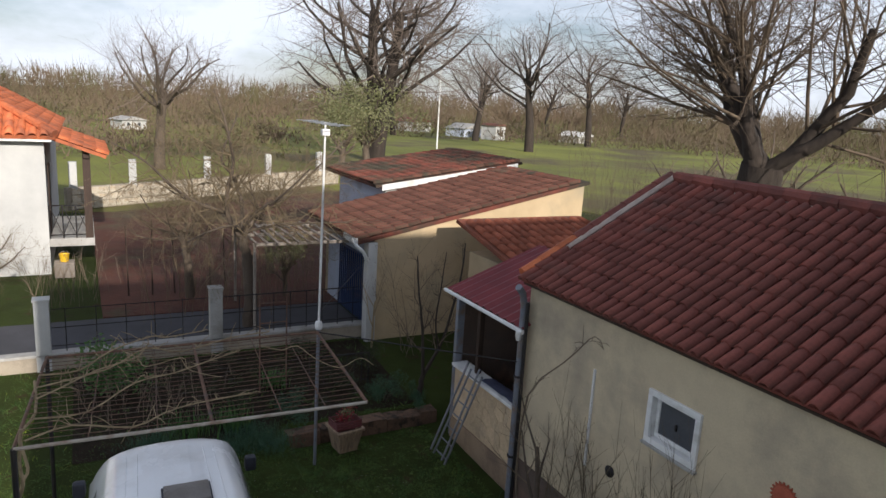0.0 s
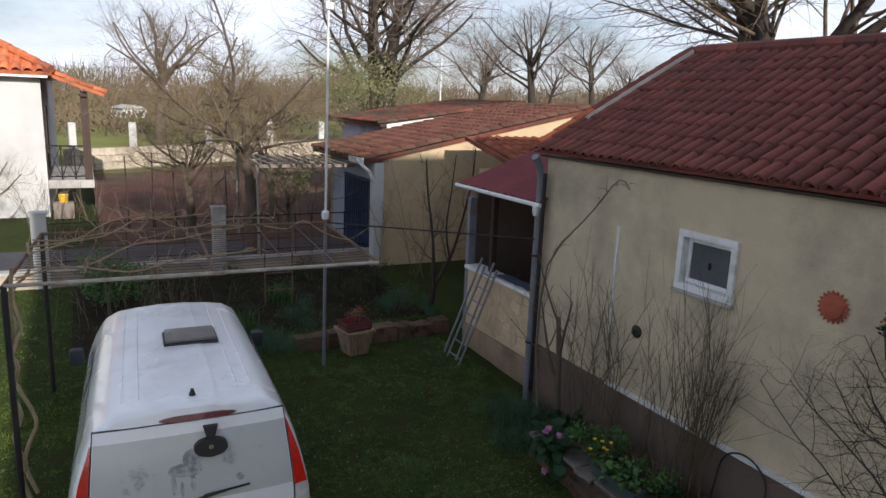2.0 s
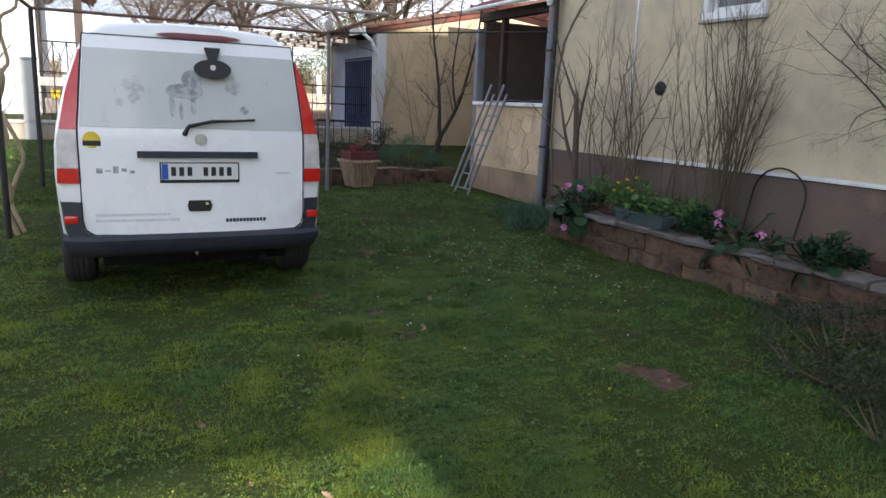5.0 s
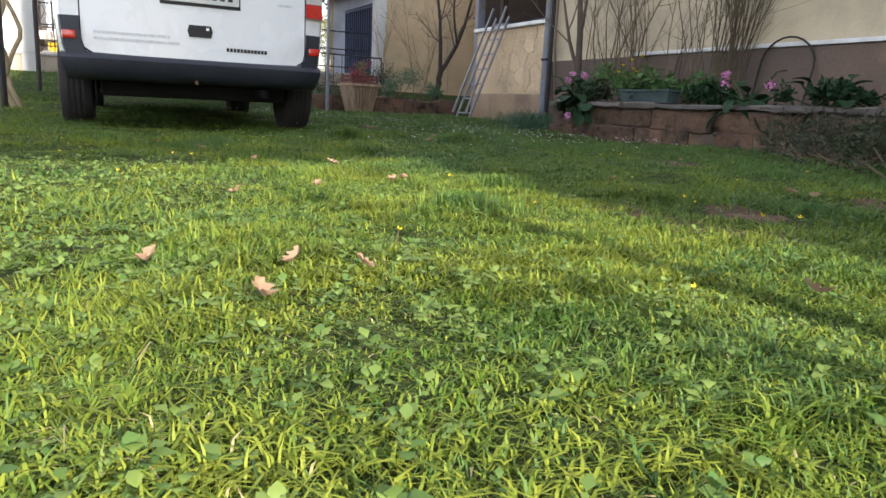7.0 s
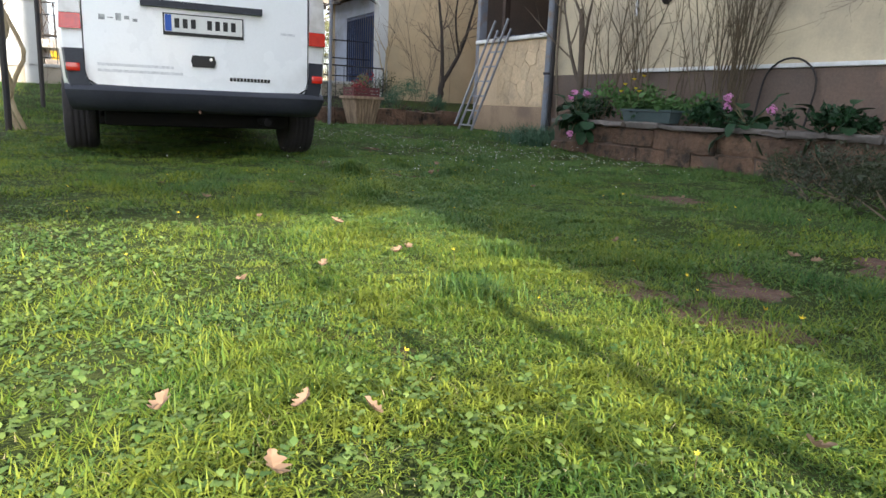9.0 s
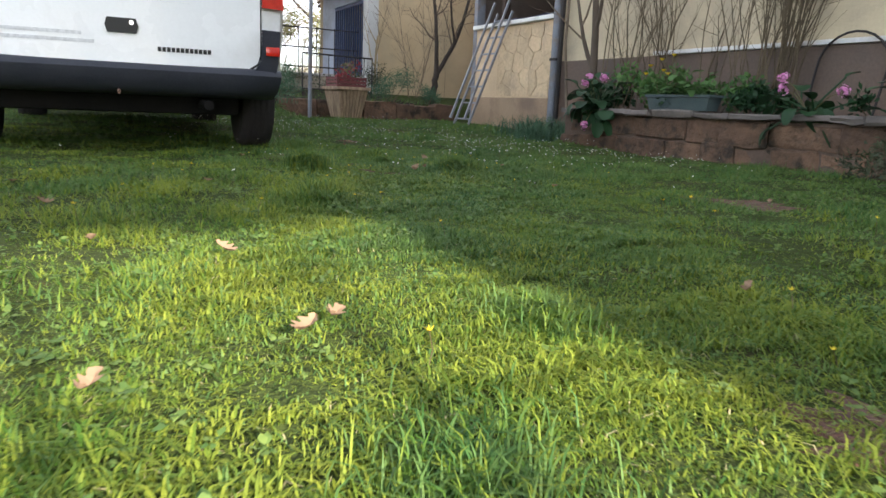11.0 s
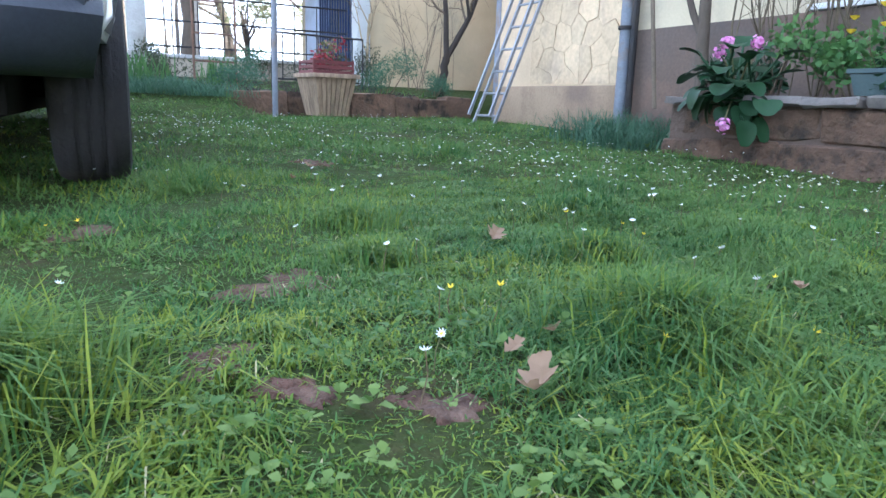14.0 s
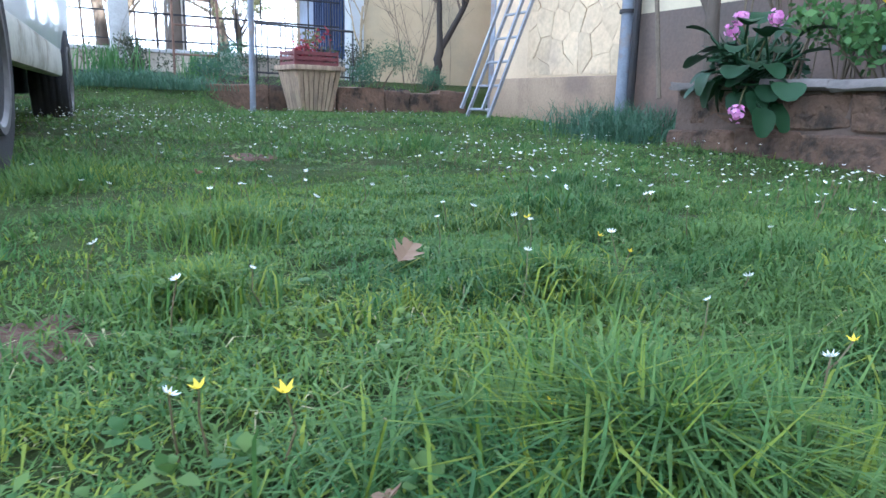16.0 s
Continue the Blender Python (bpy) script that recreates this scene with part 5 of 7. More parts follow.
def limbed_tree(name, u, v, z, limbs, seed, label, bark, twig, cfg, twigs, length, sides=(10, 7, 5, 3, 3)):
    """A tree with its main limbs led along given lines and side branches grown from them. Each limb: points, start and end radius."""
    rng = random.Random(seed)
    t = thing(name, pose(u, v, z - 0.06), label, "tree")
    out = []
    for n, (pts, r0, r1) in enumerate(limbs):
        pts = [Vector(p) for p in pts]
        fine = []
        for i in range(len(pts) - 1):
            p0, p1, p2, p3 = pts[max(i - 1, 0)], pts[i], pts[i + 1], pts[min(i + 2, len(pts) - 1)]
            for k in range(4):
                s = k / 4
                fine.append(0.5 * (2 * p1 + (p2 - p0) * s + (2 * p0 - 5 * p1 + 4 * p2 - p3) * s * s + (3 * p1 - p0 - 3 * p2 + p3) * s ** 3) + Vector((rng.gauss(0, 1), rng.gauss(0, 1), 0)) * r1 * 0.2)
        fine.append(pts[-1])
        m = len(fine) - 1
        rad = [r0 + (r1 - r0) * i / m for i in range(m + 1)]
        verts, faces = [], []
        skin([(fine, rad)], sides[0 if n == 0 else 1], verts, faces)
        raw("trunk" if n == 0 else "limb", verts, faces, bark, t, smooth=True)
        if n == 0:
            continue
        for k in range(twigs):
            f = 0.25 + 0.75 * (k + rng.random()) / twigs
            i = min(int(f * m), m - 1)
            dd = (fine[i + 1] - fine[i]).normalized()
            s = Matrix.Rotation(2.4 * k + rng.uniform(-0.6, 0.6), 3, dd) @ dd.orthogonal().normalized()
            an = radians(rng.uniform(30, 70))
            grow(out, fine[i], (dd * math.cos(an) + s * math.sin(an)).normalized(), length * rng.uniform(0.5, 1.2) * (1.2 - 0.5 * f), rad[i] * 0.5, 2, rng, cfg)
    verts, faces = [], []
    for lv, pts, rad in out:
        skin([(pts, rad)], sides[min(lv, 4)], verts, faces)
    tagged(raw("crown", verts, faces, twig, t, smooth=True), kind="stuff")
    return t


FINE = dict(levels=4, wiggle=0.17, up=(0.05, 0.08, 0.05, 0.04, 0.03), taper=0.6, kids=(8, 8, 9, 6), angle=(50, 50, 52, 50), ratio=(1, 0.6, 0.55, 0.5), thin=(0.5, 0.45, 0.5, 0.6), segs=(6, 6, 5, 3, 2))
FINE["from"] = (0.2, 0.2, 0.15, 0.15)
limbed_tree("small_tree", 5.5, 0.02, 0.36, [
    ([(0, 0, 0), (0, -0.05, 0.3), (0.0, -0.08, 0.58)], 0.06, 0.05),
    ([(0.0, -0.08, 0.56), (0.02, -0.33, 0.95), (0, -0.47, 1.25), (0.05, -0.68, 1.85), (0.1, -0.88, 2.6), (0.15, -0.95, 3.2)], 0.042, 0.012),
    ([(0.0, -0.08, 0.56), (0.0, -0.06, 1.1), (0.05, -0.03, 1.65), (0.1, 0.05, 2.3), (0.1, 0.12, 3.0)], 0.04, 0.012),
    ([(0.0, -0.4, 1.1), (-0.1, -0.25, 1.7), (-0.15, -0.3, 2.4), (-0.1, -0.4, 3.1)], 0.022, 0.008),
], 63, "bare forked tree before the outhouse wall", BARK_DARK, TWIG_DARK, dict(FINE, kids=(5, 5, 5, 4), up=(0.1, 0.1, 0.1, 0.08, 0.05)), 7, 0.8)
limbed_tree("fruit_tree", 9.75, 2.35, 0.8, [
    ([(0, 0.11, 0), (0, 0.11, 1.42), (0, 0.18, 1.86), (0, 0.27, 2.19)], 0.13, 0.1),
    ([(0, 0.27, 2.16), (-0.2, 0.59, 2.7), (-0.4, 0.64, 3.34), (-0.6, 0.55, 3.93), (-0.8, 0.72, 4.71), (-0.9, 0.98, 5.46)], 0.065, 0.018),
    ([(0, 0.27, 2.19), (0.4, 0.18, 2.89), (0.7, 0.3, 3.48), (1.0, 0.52, 3.93), (1.4, 0.08, 4.89)], 0.06, 0.018),
    ([(0, 0.21, 2.22), (0.1, -0.24, 2.85), (0.3, -0.87, 3.08), (0.5, -1.4, 3.52), (0.9, -2.48, 4.41)], 0.065, 0.016),
    ([(0, 0.61, 2.78), (-0.4, 1.18, 3.03), (-0.8, 1.72, 3.4), (-1.2, 2.33, 4.02), (-1.5, 2.92, 4.39)], 0.045, 0.012),
    ([(0, 0.27, 2.29), (-0.8, 0.13, 2.89), (-1.6, -0.25, 3.39), (-2.3, -0.63, 4.02)], 0.045, 0.012),
    ([(0, 0.33, 2.41), (0.9, 0.73, 2.75), (1.9, 1.3, 2.85), (2.8, 1.95, 3.27)], 0.045, 0.012),
    ([(0, 0.27, 2.35), (-0.9, 0.62, 2.64), (-1.8, 1.19, 2.73), (-2.5, 1.76, 2.65)], 0.038, 0.01),
    ([(0, 0.27, 2.29), (-0.5, -0.36, 2.55), (-1.1, -1.13, 2.7), (-1.6, -1.8, 2.78)], 0.038, 0.01),
], 43, "gnarled bare fruit tree with wide tangled crown", BARK, TWIG_PALE, dict(FINE, wiggle=0.22, up=(0.05, 0.06, 0.03, 0.03, 0.02), kids=(8, 8, 10, 7), angle=(50, 50, 58, 58)), 15, 1.6)
bare_tree("small_tree", 0.92, 0.38, 0.36, 2.6, 0.05, 64, "slim bare tree leaning by the house corner", BARK, TWIG, SLIM, (0.05, -0.02), category="tree", sides=(8, 6, 4, 3, 3))
brush("bare_shrub", 14.0, -12.5, 0.5, 3.0, 4.0, 70, 66, "brown thicket of bare stems beside the meadow", TWIG)
brush("bare_shrub", 18.0, -16.0, 0.6, 4.0, 4.5, 70, 67, "brown thicket of bare stems beside the meadow", TWIG)
# out of view, added so its shadow stripes the sunlit lawn
bare_tree("small_tree", -8.6, 5.12, 0.0, 3.2, 0.045, 68, "slim bare unseen tree added to throw a shadow stripe on the lawn", BARK, TWIG, dict(SLIM, kids=(2, 3, 3), angle=(20, 30, 35)), category="tree", sides=(8, 6, 4, 3, 3))
bare_tree("small_tree", 8.2, -0.05, 0.55, 2.2, 0.03, 65, "thin pale bare sapling at the outhouse pier", VINE, TWIG, SLIM, category="tree", sides=(6, 5, 4, 3, 3))


def leaf_cloud(parent, nm, centers, count, size, material, seed, up=0.4, aspect=3.0):
    """Many small leaves about some centres with radii."""
    rng = random.Random(seed)
    verts, faces = [], []
    for i in range(count):
        c, r = centers[rng.randrange(len(centers))]
        d = Vector((rng.gauss(0, 1), rng.gauss(0, 1), rng.gauss(0, 1))).normalized() * (rng.random() ** 0.45) * r
        p = Vector(c) + Vector((d.x, d.y, d.z * 0.9))
        a = Vector((rng.gauss(0, 1), rng.gauss(0, 1), rng.gauss(up, 0.8))).normalized()
        b = a.orthogonal().normalized()
        b = Matrix.Rotation(rng.uniform(0, 6.28), 3, a) @ b
        L, W = size * rng.uniform(0.6, 1.3), size * rng.uniform(0.6, 1.3) / aspect
        j = len(verts)
        verts.extend((p, p + a * L * 0.5 + b * W * 0.5, p + a * L, p + a * L * 0.5 - b * W * 0.5))
        faces.append((j, j + 1, j + 2, j + 3))
    return tagged(raw(nm, verts, faces, material, parent), kind="stuff")


def olive(u, v, z, h, w, count, size, seed):
    cfg = dict(trunk=0.4, levels=2, wiggle=0.12, up=(0.1, 0.1, 0.05), taper=0.55, kids=(7, 6), angle=(48, 45), ratio=(0.9, 0.6), thin=(0.55, 0.5))
    cfg["from"] = (0.5, 0.3)
    t = bare_tree("olive_tree", u, v, z, h, w * 0.05, seed, "grey-green olive tree with a loose crown", BARK, TWIG, cfg, sides=(8, 6, 4, 3, 3))
    rng = random.Random(seed)
    cs = [((rng.gauss(0, w * 0.24), rng.gauss(0, w * 0.24), h * rng.uniform(0.45, 0.95)), w * rng.uniform(0.14, 0.26)) for i in range(16)]
    leaf_cloud(t, "leaves", cs, count, size, OLIVE, seed + 1)


olive(46, -14.5, 0.8, 7.0, 7.5, 3000, 0.3, 71)
olive(42, -11.0, 0.8, 5.6, 6.0, 2200, 0.28, 72)
olive(12.0, 1.0, 0.8, 2.3, 1.5, 1700, 0.09, 73)


# ---- far little houses, wall and posts beyond the lane ----
def make_far_wall():
    w_thing = thing("boundary_wall", pose(0, 0, 0.8), "pale stone boundary wall with posts, in low sunlight", "wall")
    a, b = Vector((27.0, 6.5, 0)), Vector((36.0, -8.6, 0))
    d = (b - a).normalized()
    nrm = Vector((-d.y, d.x, 0)) * 0.12
    bm = prism(bmesh.new(), [((a - nrm).x, (a - nrm).y), ((b - nrm).x, (b - nrm).y), ((b + nrm).x, (b + nrm).y), ((a + nrm).x, (a + nrm).y)], "z", -0.2, 1.0)
    part("wall", bm, MORTAR_PALE, w_thing, smooth=False)
    rng = random.Random(88)
    shapes = []
    for k in range(6):
        bm = boxed(-0.5, 0.5, -0.5, 0.5, -0.5, 0.5, bevel=0.12)
        for v in bm.verts:
            v.co += Vector((rng.uniform(-0.07, 0.07), rng.uniform(-0.05, 0.05), rng.uniform(-0.07, 0.07)))
        me = bpy.data.meshes.new("stone")
        bm.to_mesh(me)
        bm.free()
        me.materials.append(STONE_PALE)
        shapes.append(me)
    turn = Matrix.Rotation(math.atan2(d.y, d.x), 4, "Z")
    span = (b - a).length
    for row in range(3):
        s = rng.uniform(0, 0.2)
        while s < span - 0.5:
            w = rng.uniform(0.25, 0.6)
            ob = new("stone", shapes[rng.randrange(6)])
            ob.parent = w_thing
            ob.matrix_basis = Matrix.Translation(a + d * (s + w / 2) - nrm * 0.95 + Vector((0, 0, 0.05 + row * 0.31 + 0.16))) @ turn @ Matrix.Diagonal((w * 0.95, 0.12 + rng.uniform(0, 0.04), rng.uniform(0.25, 0.31), 1))
            s += w
    for k in (0.02, 0.18, 0.42, 0.66, 0.9):
        p = a.lerp(b, k)
        part("post", boxed(p.x - 0.16, p.x + 0.16, p.y - 0.16, p.y + 0.16, 0.9, 2.1, bevel=0.02), PLASTER_WHITE, w_thing)


make_far_wall()


def far_house(u, v, w, d, h, label, material, roof):
    o = thing("far_house", pose(u, v, 0.8, 0, 0, 25), label, "house", "far houses")
    part("wall", boxed(-d / 2, d / 2, -w / 2, w / 2, 0, h), material, o, smooth=False)
    bm = prism(bmesh.new(), [(-w / 2 - 0.3, h), (0, h + 0.28 * w * 0.5), (w / 2 + 0.3, h)], "x", -d / 2 - 0.3, d / 2 + 0.3)
    part("roof", bm, roof, o, smooth=False)
    for y in (-0.25, 0.2):
        part("window", boxed(-d / 2 - 0.03, -d / 2 + 0.01, y * w, y * w + 0.1 * w, h * 0.4, h * 0.75), DARK_GLASS_FAR, o, smooth=False)


DARK_GLASS_FAR = mat("far_dark_window", (0.04, 0.045, 0.05), (0.05, 0.055, 0.06), 2.0, 0.2, 0.0)
far_house(92, 0.5, 3.2, 3, 1.2, "small white house far across the meadow", PLASTER_WHITE, CONCRETE)
far_house(118, -52, 5, 5, 1.9, "low white house far beyond the meadow", PLASTER_WHITE, ROOF_MOSS)
far_house(96, -57, 3.0, 3, 2.4, "small white hut far beyond the meadow", PLASTER_WHITE, ROOF_MOSS)
far_house(104, -56, 6.5, 4, 1.5, "long low blue-grey shed beyond the meadow", PLASTER_BLUE, CONCRETE)
far_house(96, -75, 6, 4, 1.2, "long low pale shed beyond the meadow", CONCRETE, WHITE_PAINT)


def make_mast():
    m = thing("mast", pose(70, -33, 0.8), "thin pale pole standing in the meadow", "pole")
    part("pole", tube(bmesh.new(), [(0, 0, 0), (0, 0, 11)], [0.1, 0.06], 8), WHITE_PAINT, m)


make_mast()


def make_cypress():
    t = thing("cypress", pose(150, 62, 0.8), "thin dark cypress far off above the woods", "tree")
    part("trunk", tube(bmesh.new(), [(0, 0, 0), (0, 0, 12)], [0.3, 0.05], 6), BARK_DARK, t)
    leaf_cloud(t, "foliage", [((0, 0, z), 1.3 - 0.07 * z) for z in range(2, 17)], 1500, 0.9, BIG_LEAF, 75)


make_cypress()


# ---- pergola with its vine and the aerial ----
BEAM_PALE = mat("pale_weathered_iron", (0.46, 0.42, 0.36), (0.34, 0.29, 0.24), 5.0, 0.7, 0.2, stain=(0.24, 0.15, 0.1), stain_scale=3)


def make_pergola():
    p = thing("pergola", pose(0, 0, 0), "rusty iron pergola with stretched wires over the yard", "pergola")
    Z = 2.45
    A, B, C, D = (1.75, 6.5, Z), (1.56, 2.7, Z), (4.4, 6.3, Z), (4.3, 2.5, Z)
    for a, b, m in ((A, B, RUSTY), (C, D, RUSTY), (A, C, RUSTY), (B, D, RUSTY), ((1.68, 4.55, Z), (4.35, 4.4, Z), RUSTY)):
        m = BEAM_PALE if a is A and b is B else m
        part("beam", bar(a, b, 0.021), m, p)
    part("beam", bar((4.3, 2.5, Z), (2.0, 0.15, 2.5), 0.0105), DARK_IRON, p)
    part("post", bar((1.78, 6.52, 0), (1.75, 6.5, Z), 0.03), DARK_IRON, p)
    part("post", bar((4.45, 6.32, 0.05), (4.4, 6.3, Z), 0.028), DARK_IRON, p)
    for i in range(19):
        k = (i + 1) / 20
        a = Vector(A).lerp(Vector(C), k) + Vector((0, 0, 0.02))
        b = Vector(B).lerp(Vector(D), k) + Vector((0, 0, 0.02))
        mid = a.lerp(b, 0.5) - Vector((0, 0, 0.03))
        part("wire", tube(bmesh.new(), [a, mid, b], 0.0045, 4), RUSTY, p)
    for k in (0.18, 0.36, 0.72, 0.86):
        a = Vector(A).lerp(Vector(B), k) + Vector((0, 0, 0.025))
        b = Vector(C).lerp(Vector(D), k) + Vector((0, 0, 0.025))
        part("wire", tube(bmesh.new(), [a, b], 0.007, 4), RUSTY, p)


make_pergola()


def make_vine():
    v = thing("grape_vine", pose(1.9, 6.45, 0.05), "bare twisted pale grape vine climbing the pergola", "vine")
    rng = random.Random(9)
    def crooked(a, b, r0, r1, n=9, jit=0.07, sag=0.0):
        a, b = Vector(a), Vector(b)
        pts = [a.lerp(b, i / n) + Vector((rng.gauss(0, jit), rng.gauss(0, jit), rng.gauss(0, jit) - sag * math.sin(math.pi * i / n))) * (0 if i in (0,) else 1) for i in range(n + 1)]
        fine = []
        for i in range(n):
            p0, p1, p2, p3 = pts[max(i - 1, 0)], pts[i], pts[i + 1], pts[min(i + 2, n)]
            for k in range(3):
                s = k / 3
                fine.append(0.5 * (2 * p1 + (p2 - p0) * s + (2 * p0 - 5 * p1 + 4 * p2 - p3) * s * s + (3 * p1 - p0 - 3 * p2 + p3) * s ** 3))
        fine.append(pts[-1])
        m = len(fine) - 1
        return fine, [r0 + (r1 - r0) * i / m for i in range(m + 1)]
    def piece(nm, a, b, r0, r1, jit=0.07, n=5):
        pts, rad = crooked(a, b, r0, r1, n, jit)
        part(nm, tube(bmesh.new(), pts, rad, 7), VINE, v)
        return pts
    piece("stem", (0, 0, 0), (0.1, 0.1, 1.2), 0.026, 0.022, 0.05)
    piece("stem", (0.1, 0.1, 1.2), (-0.1, -0.05, 2.45), 0.022, 0.018, 0.05)
    piece("stem", (0.15, -0.05, 0), (0.5, 0.12, 1.4), 0.024, 0.02, 0.07)
    piece("stem", (0.5, 0.12, 1.4), (1.2, -0.1, 2.5), 0.02, 0.016, 0.07)
    canes = []
    for k in range(2):
        y = rng.uniform(-3.2, -0.2)
        piece("cane", (rng.uniform(0.1, 2.3), y, 2.5), (rng.uniform(0.1, 2.4), y - rng.uniform(0.6, 1.4), 2.52), 0.007, 0.004, 0.06, 6)
    for a, b, r in (((-0.1, -0.05, 2.45), (0.1, -2.3, 2.52), 0.0105), ((0.4, -0.1, 2.46), (1.6, -2.6, 2.55), 0.0105), ((1.2, -0.1, 2.5), (2.35, -3.1, 2.58), 0.0105), ((1.6, -0.1, 2.5), (2.5, -2.2, 2.62), 0.0105), ((0.9, -0.1, 2.48), (2.1, -1.6, 2.56), 0.0105)):
        canes.append(piece("cane", a, b, r, 0.008, 0.07, 5))
    bm = bmesh.new()
    for pts in canes:
        for q in pts[2:]:
            for k in range(2):
                d = Vector((rng.gauss(0, 1), rng.gauss(0, 1), rng.gauss(0.4, 0.7))).normalized() * rng.uniform(0.06, 0.28)
                tube(bm, [q, q + d * 0.5 + Vector((0, 0, 0.02)), q + d], [0.006, 0.005, 0.003], 4, cap=False)
    tagged(part("tangle", bm, VINE, v), kind="stuff")


make_vine()


def make_aerial():
    a = thing("aerial_mast", pose(4.3, 2.5, 0.1), "steel mast with a small television aerial on top", "aerial")
    part("mast", tube(bmesh.new(), [(0, 0, 0), (0, -0.02, 2.4)], 0.027, 12), GREY_PIPE, a)
    part("mast", tube(bmesh.new(), [(0, -0.02, 2.38), (0, -0.06, 5.7)], [0.02, 0.016], 10), WHITE_PAINT, a)
    part("clamp", lathe(bmesh.new(), [(0.05, 2.4), (0.06, 2.43), (0.06, 2.5), (0.05, 2.53)], 10, (0, -0.02, 0)), WHITE_PAINT, a)
    part("boom", bar((-0.25, -0.2, 5.66), (0.35, 0.12, 5.7), 0.012, 6), GALVANISED, a)
    for i in range(6):
        c = Vector((-0.25, -0.2, 5.67)).lerp(Vector((0.35, 0.12, 5.71)), i / 5)
        part("element", bar(c + Vector((0.1, -0.2, 0)), c + Vector((-0.1, 0.2, 0)), 0.007, 5), GALVANISED, a)
    part("amplifier", boxed(-0.06, 0.05, -0.12, 0.0, 5.5, 5.6, bevel=0.01), WHITE_PAINT, a)
    part("cable", tube(bmesh.new(), [(0, -0.05, 2.7), (1.5, -0.8, 2.5), (2.9, -1.6, 2.42), (4.3, -2.5, 2.46)], 0.007, 5), DARK_IRON, a)


make_aerial()


# ---- fence along the lane ----
def make_fence():
    f = thing("fence", pose(9.0, 0, 0.0), "low rendered wall with pale piers and iron rails", "fence")
    part("low_wall", boxed(-0.1, 0.1, -0.1, 9.5, 0.0, 0.84), PLINTH_PALE, f, smooth=False)
    part("coping", boxed(-0.13, 0.13, -0.12, 9.5, 0.842, 0.9, bevel=0.012), CONCRETE, f)
    for y, m in ((3.32, CONCRETE), (6.6, PLASTER_WHITE), (9.4, PLASTER_WHITE)):
        pier = part("pier", boxed(-0.13, 0.13, y - 0.13, y + 0.13, 0.2, 1.98, bevel=0.012), m, f)
        part("pier_cap", prism(bmesh.new(), [(-0.15, y - 0.15), (0.15, y - 0.15), (0.15, y + 0.15), (-0.15, y + 0.15)], "z", 1.982, 2.02), m, f)
    for z in (1.02, 1.4, 1.78):
        part("rail", bar((0, 0.0, z), (0, 3.2, z), 0.014, 6), DARK_IRON, f)
        part("rail", bar((0, 3.46, z), (0, 6.46, z), 0.01, 6), DARK_IRON, f)
    for i in range(9):
        y = 0.15 + i * 0.38
        part("upright", bar((0, y, 0.9), (0, y, 1.8), 0.011, 6), DARK_IRON, f)
    for i in range(5):
        y = 4.0 + i * 0.55
        part("upright", bar((0, y, 0.9), (0, y, 1.8), 0.009, 6), DARK_IRON, f)


PLINTH_PALE = mat("pale_brown_render", (0.36, 0.31, 0.24), (0.28, 0.24, 0.19), 1.0, 0.92, 0.3, stain=(0.2, 0.17, 0.13))
make_fence()


def make_canopy():
    c = thing("slatted_canopy", pose(9.5, 0, 0.8), "grey wooden slatted canopy on thin posts beside the outhouse", "canopy")
    for x in (0.05, 1.2, 2.35):
        part("slat_rail", boxed(x - 0.03, x + 0.03, 0.1, 2.4, 1.96, 2.03), GREY_WOOD, c, smooth=False)
    for i in range(10):
        y = 0.14 + i * 0.245
        part("slat", boxed(-0.15, 2.55, y - 0.03, y + 0.03, 2.033, 2.06), GREY_WOOD, c, smooth=False)
    for x in (0.05, 2.35):
        part("post", bar((x, 2.36, -0.02), (x, 2.36, 1.96), 0.035, 8), GREY_WOOD, c)


GREY_WOOD = mat("grey_weathered_wood", (0.3, 0.26, 0.22), (0.22, 0.19, 0.165), 3.0, 0.85, 0.3, stretch=(1, 6, 6), per_piece=0.2)
make_canopy()


def make_stake(u, v, z, h, lean):
    s = thing("garden_stake", pose(u, v, z), "thin dark wooden stake standing in the earth plot", "stake", "stakes in the plot")
    part("shaft", tube(bmesh.new(), [(0, 0, -0.1), (0, lean * 0.5, h * 0.5), (0, lean, h)], [0.022, 0.02, 0.015], 6), DARK_WOOD, s)


for _u, _v, _h, _l in ((13.0, 4.85, 1.9, 0.03), (13.0, 4.28, 2.0, -0.03), (13.0, 3.72, 1.7, 0.05), (13.0, 2.81, 1.9, 0.0), (13.1, 2.39, 1.6, 0.06)):
    make_stake(_u, _v, 0.81, _h, _l)


def make_bucket():
    b = thing("bucket", pose(15.6, 6.35, 0.8), "yellow plastic bucket on a crate by the white house", "bucket")
    part("crate", boxed(-0.25, 0.25, -0.25, 0.25, 0.0, 0.42, bevel=0.015), GREY_WOOD, b, "weathered box")
    part("pail", lathe(bmesh.new(), [(0.01, 0.425), (0.1, 0.425), (0.13, 0.63), (0.14, 0.645), (0.13, 0.645), (0.095, 0.445)], 24), YELLOW_PLASTIC, b)
    part("bail", tube(bmesh.new(), [(0, -0.13, 0.63), (0.07, -0.07, 0.69), (0.09, 0, 0.7), (0.07, 0.07, 0.69), (0, 0.13, 0.63)], 0.006, 5), GALVANISED, b)


YELLOW_PLASTIC = mat("yellow_plastic", (0.7, 0.45, 0.02), (0.62, 0.38, 0.02), 5.0, 0.45, 0.0)
make_bucket()


